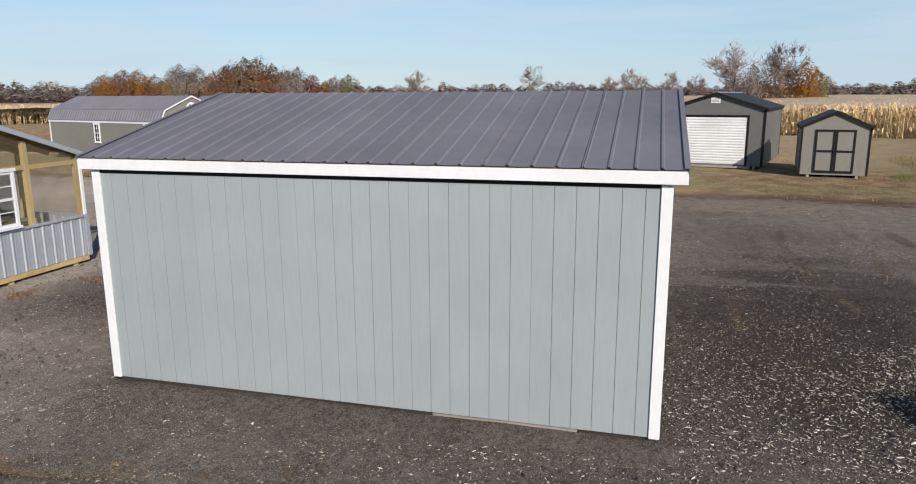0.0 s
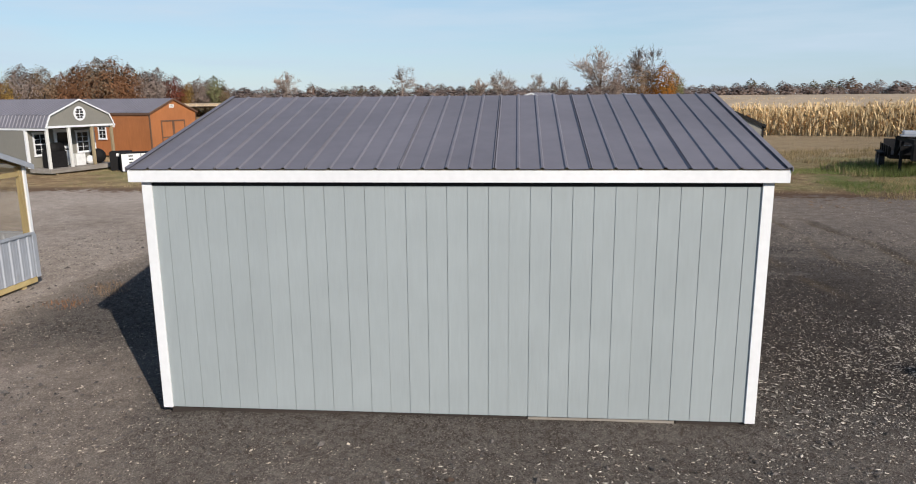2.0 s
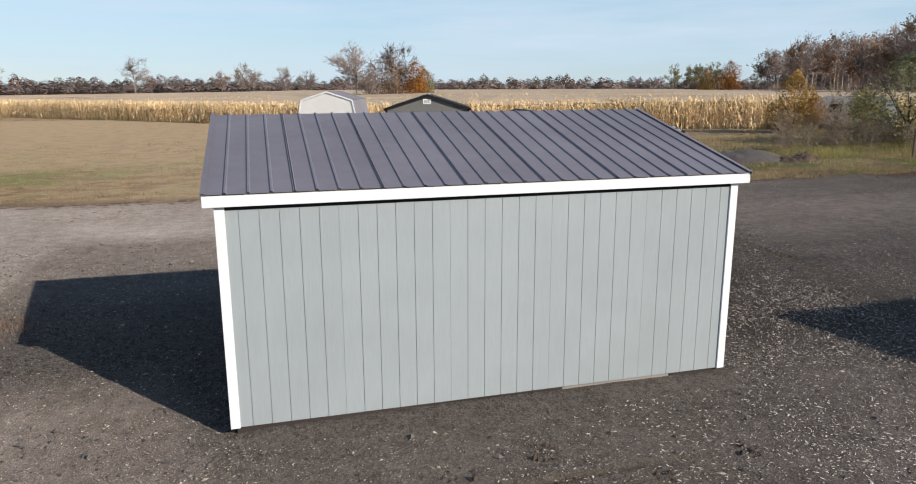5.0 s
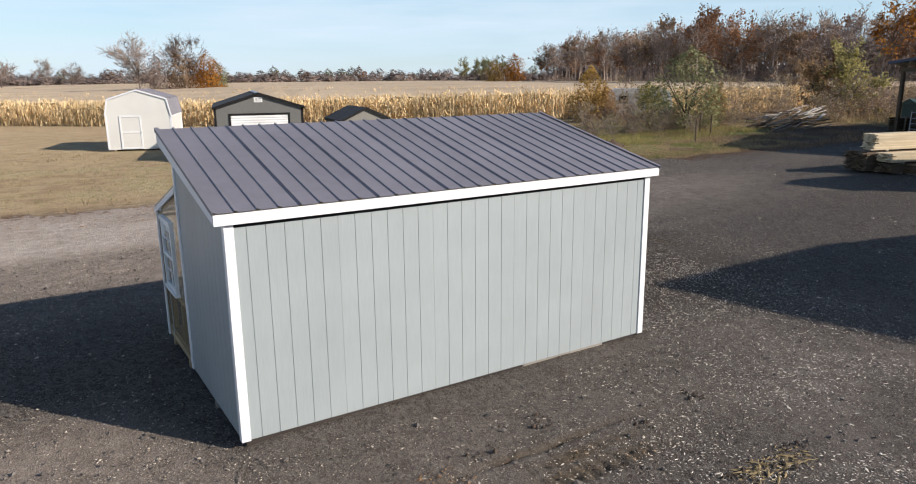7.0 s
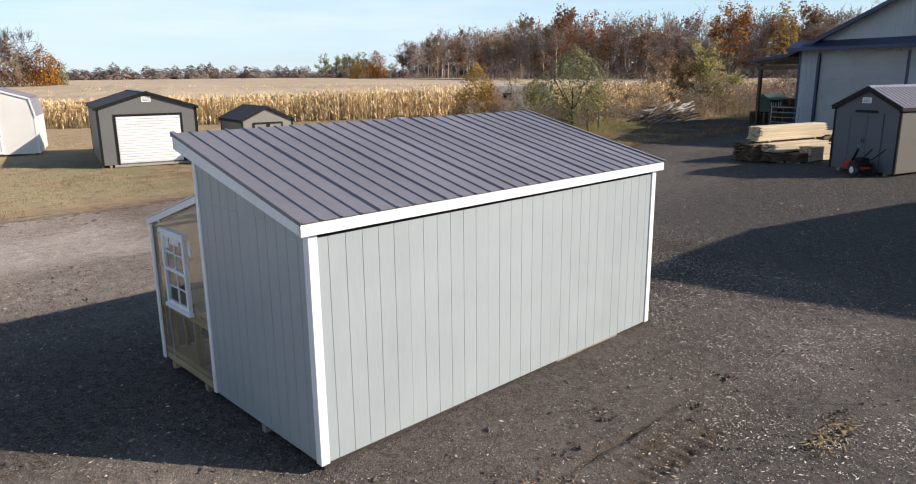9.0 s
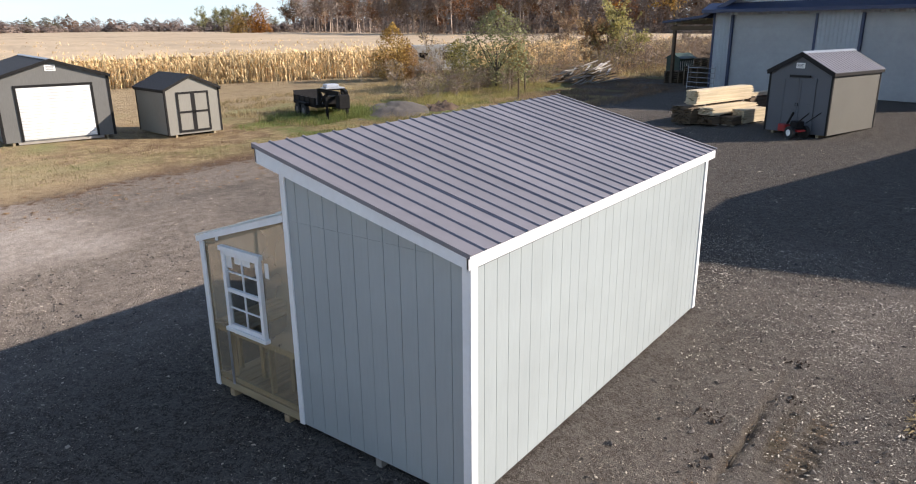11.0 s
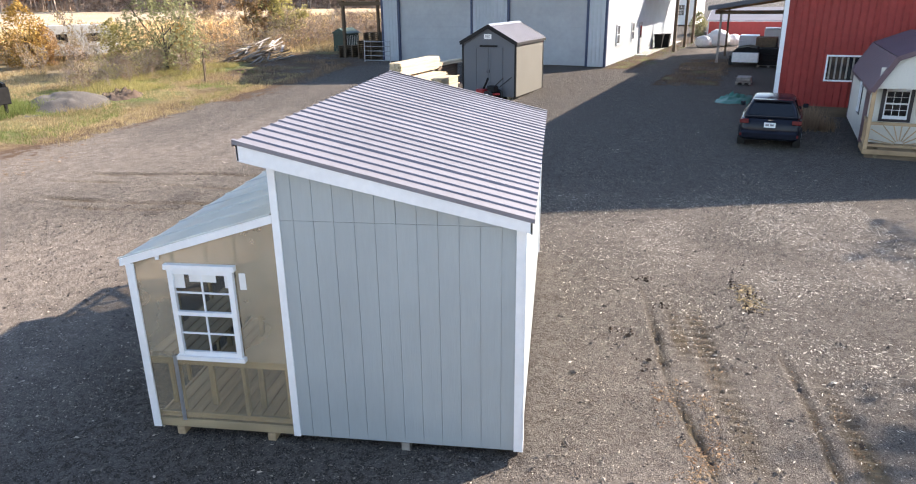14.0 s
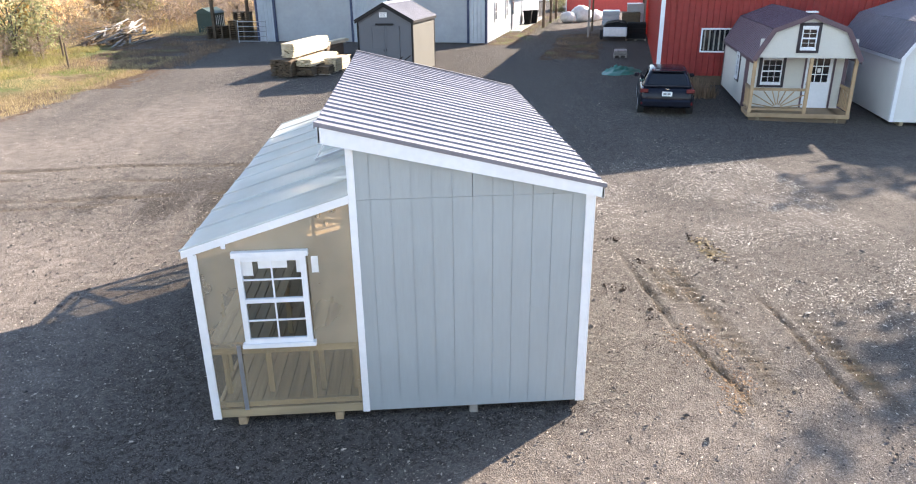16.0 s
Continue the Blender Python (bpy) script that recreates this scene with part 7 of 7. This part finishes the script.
SLENDER = grow(224, 14, 4.8, 0.30, 12, 110, 1100, 1200, 0.22, 0.24, 0.03, -0.05)
SHADER = grow(222, 14, 12.5, 0.20, 14, 150, 1900, 3000, 0.24, 0.30, 0.030, -0.1)
tree("bare_tree", "wide leafless tree standing in the corn field", 22.6, 158, WIDE[0], (TWIG, L_BROWN), 0.86, 10)
tree("bare_tree", "leafless grey tree standing in the corn field", 32.5, 162, WIDE[1], (TWIG, L_BROWN), 0.80, 70)
tree("brown_tree", "round brown-leaved tree standing in the corn field", 26.5, 160, FULL[1], (TWIG, L_TWIG), 0.95, 40)
tree("brown_tree", "round brown-leaved tree standing in the corn field", 31.5, 160, FULL[2], (TWIG, L_BROWN), 1.0, 90)
tree("orange_tree", "round orange-leaved tree standing in the corn field", 36.6, 158, FULL[0], (BARK, L_ORANGE), 0.98, 20)
tree("green_tree", "dark green leaved tree standing in the corn field", 39.6, 162, FULL[3], (BARK, L_GREEN), 0.78, 120)
tree("shade_tree", "tall half-bare tree shading the yard beside the sheds", 17.4, -27.6, SHADER, (BARK, L_BROWN), 0.80, 0)
# stands out of view, added to cast the second patch of tree shadow
tree("shade_tree", "unseen slender half-bare tree, added to shade the yard beside the sheds", 10.0, -19.2, SLENDER, (BARK, L_BROWN), 0.80, 40)
# rounded trees of the wood beyond the grey barn-roofed shed: heading, height, leaves
for i, (h, tall, leaves, look_) in enumerate(((131.4, 8.5, L_ORANGE, "orange"), (130.3, 9.5, L_RUSSET, "russet"), (129.2, 9.5, L_ORANGE, "orange"), (128.2, 8.0, L_RUSSET, "russet"), (127.2, 7.5, L_GOLD, "gold"),
        (126.3, 11.0, L_TWIG, "grey"), (125.2, 10.5, L_BROWN, "brown"), (124.0, 9.0, L_RUSSET, "russet"), (122.9, 11.5, L_RUSSET, "russet"), (121.8, 13.0, L_BROWN, "brown"), (120.7, 13.0, L_RUSSET, "russet"), (119.7, 11.0, L_RUSSET, "russet"),
        (118.7, 10.0, L_TWIG, "grey"), (117.8, 10.5, L_TWIG, "grey"), (116.7, 8.5, L_RED, "dark red"), (115.8, 6.5, L_GOLD, "gold"), (115.0, 8.0, L_TWIG, "grey"), (113.9, 8.5, L_GREEN, "green"), (113.2, 6.0, L_BROWN, "brown"))):
    for back in (0, 14):
        hh = radians(h + 0.4 * (back > 0))
        tree("autumn_tree", "rounded " + look_ + " autumn tree at the edge of the far wood", 5.9 + (268 + back) * math.cos(hh), -6.4 + (268 + back) * math.sin(hh), FULL[(i + back) % 4], (BARK, leaves if back == 0 else L_BROWN), tall / 10 * (1.32 if back == 0 else 1.22), i * 47, 0.3)
tree("orange_tree", "tall orange-leaved tree in the wood behind the brush", 119, 53.5, WOOD[2], (BARK, L_ORANGE), 1.17, 0, 0.5)
tree("orange_tree", "tall gold-leaved tree in the wood behind the brush", 124, 45, WOOD[3], (BARK, L_GOLD), 1.0, 0, 0.5)
tree("orange_tree", "orange-leaved tree at the end of the far wood", 176, 231, FULL[1], (BARK, L_ORANGE), 1.35, 0, 0.5)
tree("orange_tree", "orange-leaved tree at the end of the far wood", 170, 236, FULL[2], (BARK, L_GOLD), 1.1, 0, 0.5)
for i, (h, r, s) in enumerate(((108.5, 330, 0.9), (99.5, 330, 1.0), (91.5, 330, 0.95), (93.3, 400, 0.8), (88.6, 380, 0.85), (86.9, 420, 0.9))):
    tree("bare_tree", "leafless tree on the far field edge", 5.9 + r * math.cos(radians(h)), -6.4 + r * math.sin(radians(h)), WIDE[i % 3], (TWIG, L_BROWN), s, i * 50, 0.3)

# bushes by the old fence
SHRUB = [grow(300 + i, 4, 4.2, 0.02, 16, 110, 700, 4200, 0.10, 0.05, 0.012, -0.02, -0.95) for i in range(3)]
BUSH = [clump(500 + i, 4.2, 3.7, 4600, 0.10, 0.03, True, 0.06) for i in range(2)]
GREENCROWN = clump(520, 5.2, 5.4, 5200, 0.11, 0.08, True, 0.10)
BRUSH = [grow(340 + i, 3, 3.0, 0.0, 14, 60, 200, 260, 0.07, 0.025, 0.014, 0.1, -0.95) for i in range(4)]
tree("gold_bush", "gold and orange leaved bush at the field edge", 35.9, 33.4, BUSH[0], (BARK, L_GOLD), 1.0, 0)
tree("gold_bush", "gold and orange leaved bush at the field edge", 36.9, 33.0, BUSH[1], (BARK, L_TAN), 0.62, 50)
tree("green_tree", "small grey-green leaved tree by the fence", 34.4, 23.1, GREENCROWN, (BARK, L_GREEN), 1.0, 0)
tree("gold_bush", "small yellow-green bush by the fence", 34.8, 26.4, BUSH[1], (BARK, L_OLIVE), 0.72, 140)
tree("green_tree", "yellowing bush in the brush", 38.8, 24.6, SHRUB[1], (BARK, L_GOLD), 0.6, 60)
tree("green_tree", "tall yellow-green tree behind the brush", 52.0, 22.6, SHRUB[0], (BARK, L_OLIVE), 1.25, 30)
tree("green_tree", "tall tan-leaved tree behind the brush", 50.6, 24.4, SHRUB[2], (BARK, L_TAN), 1.0, 80)
tree("hedge", "dark green clipped hedge far down the drive", 67.0, -13.6, BUSH[0], (BARK, L_GREEN), 0.55, 10)
tree("brown_tree", "small brown-leaved tree behind the brush", 68, 36.5, SHRUB[1], (BARK, L_BROWN), 1.25, 20)
sp = []
for i in range(190):
    f = rnd.random()
    small = i < 110
    x, y = 31.5 + 30 * f + rnd.gauss(0, 1.2), (24.5 if small else 26.0) - 4.5 * f + rnd.gauss(0, 2.6)
    if f < 0.25:
        y += rnd.uniform(0, 9)
    s = rnd.uniform(0.22, 0.5) if small else rnd.uniform(0.5, 1.05) * (1.0 if 36.5 < x else 0.6)
    sp.append((x, max(y, 20.8), rise(x, y), s, rnd.uniform(0, 6.28), 0))
planted("brush", BRUSH, kinds_of(sp[:110], 4), [TWIG, L_TAN], "tangled low brown brush and dry stalks along the old fence", "brush")
planted("brush", BRUSH, kinds_of(sp[110:], 4), [TWIG, STRAW], "tangled straw-coloured brush along the old fence", "brush")
sp = [(49 + rnd.uniform(0, 16), 14 + rnd.uniform(0, 12), 0.6, rnd.uniform(0.6, 1.1), rnd.uniform(0, 6.28), 0) for _ in range(50)]
planted("brush", BRUSH, kinds_of(sp, 4), [TWIG, L_BROWN], "tangled brown-leaved brush behind the lean-to", "brush")


sp = []
for i in range(72):
    f = rnd.random()
    x, y = 26.5 + 11.5 * f + rnd.gauss(0, 0.7), 23.6 - 1.2 * f + rnd.gauss(0, 0.8)
    sp.append((x, y, rise(x, y), rnd.uniform(0.24, 0.52), rnd.uniform(0, 6.28), 0))
planted("brush", BRUSH, kinds_of(sp[:40], 4), [TWIG, L_OLIVE], "low olive and brown brush growing up round the fence posts", "brush")
planted("brush", BRUSH, kinds_of(sp[40:], 4), [TWIG, L_BROWN], "low brown-leaved brush growing up round the fence posts", "brush")


def tufts(name, n, region, height, material, label, category, seed, blades=7, keep=None):
    rr = random.Random(seed)
    V, F = [], []
    while n > 0:
        x, y = rr.uniform(region[0], region[1]), rr.uniform(region[2], region[3])
        n -= 1
        if keep and not keep(x, y):
            continue
        z = rise(x, y)
        for _ in range(blades):
            a, h, lean = rr.uniform(0, 6.28), height * rr.uniform(0.4, 1.1), rr.uniform(0.1, 0.6)
            bx, by = x + rr.gauss(0, 0.10), y + rr.gauss(0, 0.10)
            c, s, w = math.cos(a), math.sin(a), (0.006 + 0.014 * height) * rr.uniform(0.6, 1.3)
            b = len(V)
            V.extend(((bx - s * w, by + c * w, z - 0.02), (bx + s * w, by - c * w, z - 0.02), (bx + c * h * lean, by + s * h * lean, z + h)))
            F.append((b, b + 1, b + 2))
    ob = raw(name, V, F, material)
    return tagged(ob, label, category, kind="stuff")


def patchy(x, y):
    return noise.noise((x * 0.3, y * 0.3, 3.0)) > -0.1


tufts("weeds", 9000, (15, 34, 17.3, 25), 0.15, WEED, "green weeds and grass round the trailer", "weeds", 1, keep=patchy)
tufts("dry_grass", 6500, (17, 40, 18.5, 34), 0.30, STRAW, "tall dry straw-coloured grass along the fence", "grass", 2, keep=lambda x, y: noise.noise((x * 0.4, y * 0.4, 7.0)) > -0.12 + (0.25 if y < 22 else 0.0))
tufts("dry_grass", 5200, (-24, 16, 17.6, 46), 0.14, STRAW, "short dry straw-coloured grass round the sheds", "grass", 3, keep=patchy)
tufts("short_grass", 2000, (-24, 16, 18.6, 32), 0.11, WEED, "short green grass round the sheds", "grass", 4, keep=lambda x, y: noise.noise((x * 0.13, y * 0.13, 0)) > -0.05)
tufts("dry_grass", 700, (47, 66, 12, 24), 0.6, STRAW, "tall dry grass behind the workshop", "grass", 5)
tufts("verge_grass", 700, (36, 60, -12, -3), 0.16, WEED, "short green grass along the workshop wall", "grass", 6, keep=lambda x, y: -2.2 < 0.292 * (x - 36) + 0.956 * (y + 2.95) < -0.1)
tufts("weeds", 1100, (22.5, 31, 15.2, 19.5), 0.15, WEED, "green weeds along the edge of the yard", "weeds", 9, keep=lambda x, y: noise.noise((x * 0.3, y * 0.3, 3.0)) > 0.1)
tufts("dry_grass", 5200, (15, 33, 13.8, 21), 0.17, STRAW, "flattened dry grass along the edge of the yard", "grass", 11, keep=lambda x, y: y > 16.0 - 0.12 * (x - 14) + 0.8 * noise.noise((x * 0.4, y * 0.4, 2.0)) and noise.noise((x * 0.35, y * 0.35, 5.0)) > -0.15)
tufts("weeds", 2600, (25, 37, 19.6, 23.5), 0.34, L_OLIVE, "rank olive-green weeds along the old fence", "weeds", 12, keep=lambda x, y: noise.noise((x * 0.5, y * 0.5, 8.0)) > -0.1)
tufts("weeds", 900, (17.2, 22.6, 21.6, 25.4), 0.42, WEED, "tall green weeds growing up round the trailer", "weeds", 13)
tufts("weeds", 1300, (29, 40, 12.6, 19), 0.28, L_BROWN, "brown weeds and stalks on the worn ground by the scrap pile", "weeds", 10, keep=lambda x, y: noise.noise((x * 0.5, y * 0.5, 11.0)) > 0.02)
tufts("weeds", 160, (18.6, 21.4, -9.6, -8.4), 0.6, L_BROWN, "dry weeds growing against the red barn", "weeds", 7)
tufts("weeds", 1500, (29, 40, -11, -5.5), 0.16, L_BROWN, "trampled brown weeds beside the drive", "weeds", 8, keep=lambda x, y: abs(y + 6.9 + 0.32 * (x - 31)) < 1.3 and noise.noise((x * 0.6, y * 0.6, 1.0)) > -0.2)

for i, (x, y, s_) in enumerate(((-4.3, 2.7, 0.5), (-3.7, 5.1, 0.5), (-3.8, 3.9, 0.5), (-3.5, 4.6, 0.4))):
    tufts("weed_clump", 22, (x - 0.5 * s_, x + 0.5 * s_, y - 0.4 * s_, y + 0.4 * s_), 0.08, L_BROWN if i % 2 else L_RUSSET, "small flattened clump of rust-brown weeds on the gravel", "weeds", 60 + i)

# ---- corn ----
EDGE = [(-150, 15), (-72, 60), (-66, 128), (-54, 126), (-2.4, 72), (26, 46), (40, 35), (70, 32), (120, 10)]


def corn_rows():
    rr = random.Random(21)
    V, F = [], []
    def stalk(x, y, z, h):
        a = rr.uniform(0, 6.28)
        b = len(V)
        lx, ly = rr.gauss(0, 0.10), rr.gauss(0, 0.10)
        c, s = math.cos(a) * 0.02, math.sin(a) * 0.02
        V.extend(((x - c, y - s, z), (x + c, y + s, z), (x + lx + c * 0.5, y + ly + s * 0.5, z + h), (x + lx - c * 0.5, y + ly - s * 0.5, z + h)))
        F.append((b, b + 1, b + 2, b + 3))
        for i in range(9):
            f = rr.uniform(0.12, 0.97)
            a = rr.uniform(0, 6.28)
            l, w = rr.uniform(0.22, 0.52), rr.uniform(0.025, 0.05)
            px, py, pz = x + lx * f, y + ly * f, z + h * f
            c, s = math.cos(a), math.sin(a)
            b = len(V)
            up = rr.uniform(0.0, 0.25)
            V.extend(((px, py, pz), (px + c * l * 0.5 - s * w, py + s * l * 0.5 + c * w, pz + up), (px + c * l, py + s * l, pz - rr.uniform(0.0, 0.45)), (px + c * l * 0.5 + s * w, py + s * l * 0.5 - c * w, pz + up * 0.8)))
            F.append((b, b + 1, b + 2, b + 3))
    for (xa, ya), (xb, yb) in zip(EDGE, EDGE[1:]):
        L = math.hypot(xb - xa, yb - ya)
        ux, uy = (xb - xa) / L, (yb - ya) / L
        nx_, ny_ = -uy, ux
        if ny_ < -0.2:
            nx_, ny_ = -nx_, -ny_
        dense = 0.17 if (-60 < xa < 45) else 0.6
        for r in range(9):
            for i in range(int(L / (dense * 0.62 if r < 2 else dense * 2.0))):
                s = (i + rr.random()) * (dense * 0.62 if r < 2 else dense * 2.0)
                o = r * 0.62 + rr.uniform(-0.12, 0.12)
                x, y = xa + ux * s + nx_ * o, ya + uy * s + ny_ * o
                stalk(x, y, rise(x, y) - 0.02, rr.uniform(1.9, 2.45))
        # looser tops that stand above the canopy further in
        for i in range(int(L * 9)):
            s, o = rr.random() * L, 5 + 55 * rr.random() ** 1.6
            x, y = xa + ux * s + nx_ * o, ya + uy * s + ny_ * o
            stalk(x, y, rise(x, y) + 0.9, rr.uniform(1.0, 1.35))
    return tagged(raw("corn_rows", V, F, CORN), "dry tan corn stalks standing along the field edge", "corn", kind="stuff")


corn_rows()
CV, CF, off = [], [], 0
offs = [3.2, 4.0, 5.2, 7.5, 10, 14, 18, 23, 30, 40, 55, 75, 100, 140, 200, 300, 420, 560]
dense_edge = []
for (xa, ya), (xb, yb) in zip(EDGE, EDGE[1:]):
    k = max(2, int(math.hypot(xb - xa, yb - ya) / 1.5))
    dense_edge += [(xa + (xb - xa) * i / k, ya + (yb - ya) * i / k) for i in range(k)]
dense_edge.append(EDGE[-1])
for (x, y) in dense_edge:
    for o in offs:
        px, py = x + 0.30 * o, y + 0.954 * o
        CV.append((px, py, rise(px, py) + 2.0 + 0.16 * noise.noise((px * 0.9, py * 0.9, 0)) + 0.06 * noise.noise((px * 3, py * 3, 5)) - (0.35 if o < 2 else 0)))
m_ = len(offs)
for i in range(len(dense_edge) - 1):
    for j in range(m_ - 1):
        a = i * m_ + j
        CF.append((a, a + m_, a + m_ + 1, a + 1))
canopy = raw("corn_canopy", CV, CF, CORNTOP)
tagged(canopy, "wide tan canopy of ripe dry corn reaching to the woods", "corn field", kind="stuff")

# ---- stones and chips lying on the yard ----
WOODCHIP = mat("bleached wood slivers", (0.68, 0.62, 0.53), (0.50, 0.44, 0.36), 9, 0.85, big=0.1, island=0.4)
MUD = mat("damp brown soil", (0.075, 0.051, 0.037), (0.045, 0.031, 0.023), 12, 0.95, bump=0.5, big=0.2, island=0.3)
CHIP = mat("pale stone chips", (0.50, 0.43, 0.35), (0.33, 0.275, 0.215), 9, 0.85, big=0.1, island=0.5)
DARKSTONE = mat("dark gravel stones", (0.12, 0.105, 0.095), (0.07, 0.062, 0.057), 9, 0.9, big=0.1, island=0.5)
LITTER = mat("fallen leaf litter", (0.17, 0.080, 0.036), (0.26, 0.175, 0.095), 3, 0.85, big=0.2, island=0.5)


def scatter(name, n, region, size, material, label, category, seed, flat=0.5, keep=None, long=1.6):
    rr = random.Random(seed)
    V, F = [], []
    for _ in range(n):
        x, y = rr.uniform(region[0], region[1]), rr.uniform(region[2], region[3])
        if (0.05 < x < 6.05 and 0.05 < y < 4.0) or (keep and not keep(x, y, rr)):
            continue
        s = size * math.exp(rr.gauss(0, 0.4))
        a, k = rr.uniform(0, 6.28), s * rr.uniform(1.0, long)
        c, sn = math.cos(a), math.sin(a)
        z = rise(x, y) + 0.012 + (ruts(x, y)[0] if x < 8 and y < 0 else 0) + s * flat * 0.2
        b = len(V)
        for px, py, pz in ((-k, 0, 0), (0, -s * 0.7, 0), (k * rr.uniform(0.7, 1), 0, rr.uniform(-0.2, 0.3) * s), (0, s * 0.8, 0), (rr.uniform(-0.3, 0.3) * k, 0, s * flat)):
            V.append((x + px * c - py * sn, y + px * sn + py * c, z + pz))
        F.extend(((b, b + 1, b + 4), (b + 1, b + 2, b + 4), (b + 2, b + 3, b + 4), (b + 3, b, b + 4)))
    return tagged(raw(name, V, F, material), label, category, kind="stuff")


def clumped(x, y, rr):
    return noise.noise((x * 0.7, y * 0.7, 8.0)) + 0.6 * noise.noise((x * 0.2, y * 0.2, 2.0)) > rr.gauss(0, 0.35)


scatter("stone_chips", 130000, (-7, 13, -6, 11), 0.0058, CHIP, "pale stone chips scattered over the dark yard", "gravel", 31, keep=clumped, long=2.2)
scatter("stone_chips", 12000, (-12, 24, -9, 16), 0.013, CHIP, "pale stone chips scattered over the dark yard", "gravel", 32, keep=clumped)
# slivers stop near the barn's shadow edge, which leaves the shaded gravel darker
scatter("wood_chips", 110000, (-1, 13, -7, 4), 0.0072, WOODCHIP, "pale slivers of wood strewn over the gravel", "chips", 36, flat=0.35, keep=lambda x, y, rr: clumped(x - 3, y, rr) and x < 10.4 + rr.gauss(0, 0.35) and (x - 0.9 * (y + 3) > 3.6 + rr.gauss(0, 1.6)), long=3.0)
scatter("stone_chips", 45000, (6, 26, -7, 17), 0.0070, CHIP, "pale stone chips scattered over the dark yard", "gravel", 41, keep=lambda x, y, rr: clumped(x, y, rr) and rr.random() < (x - 6) / 4)
scatter("leaf_litter", 600, (-0.3, 1.8, -2.0, -1.5), 0.011, LITTER, "drift of fallen orange leaves on the gravel", "leaves", 42, flat=0.3, keep=lambda x, y, rr: noise.noise((x * 2.4, y * 2.4, 5.0)) > 0.1 + rr.gauss(0, 0.12))
scatter("gravel_stones", 16000, (-7, 13, -6, 11), 0.013, DARKSTONE, "small dark gravel stones lying on the yard", "gravel", 33, flat=0.8)
scatter("leaf_litter", 5200, (-1, 5.5, -4.2, -1.4), 0.009, LITTER, "fallen orange and tan leaves lying in the wheel ruts", "leaves", 34, flat=0.3, keep=lambda x, y, rr: ruts(x, y)[1] > 0.25 + 0.4 * rr.random())
scatter("leaf_litter", 1400, (-6, 16, 14.5, 18.5), 0.03, LITTER, "fallen orange and tan leaves along the grass edge", "leaves", 35, flat=0.3)


def near_any(spots, reach):
    return lambda x, y, rr: any((x - a) ** 2 + (y - c) ** 2 < (reach * rr.uniform(0.3, 1)) ** 2 for a, c in spots)


scatter("leaf_litter", 1200, (-0.4, 1.5, -2.2, -1.7), 0.009, LITTER, "patch of fallen orange leaves in the wheel rut", "leaves", 37, flat=0.3, keep=lambda x, y, rr: noise.noise((x * 2, y * 3, 3.0)) > 0.05 + rr.gauss(0, 0.1))
scatter("straw_slivers", 750, (3.9, 5.2, -3.8, -3.0), 0.011, STRAW, "dry straw caught in the churned gravel", "straw", 38, flat=0.5, keep=near_any(((4.2, -3.42), (4.45, -3.36), (4.85, -3.36)), 0.26), long=6.0)
scatter("mud_clods", 2600, (1.8, 5.5, -3.9, -1.0), 0.017, MUD, "dark churned clods of soil on the gravel", "soil", 39, flat=1.0, keep=near_any(((4.0, -3.3), (4.6, -3.45), (5.0, -3.3), (2.12, -1.47), (3.12, -1.29), (5.14, -1.76), (4.0, -2.0)), 0.22))
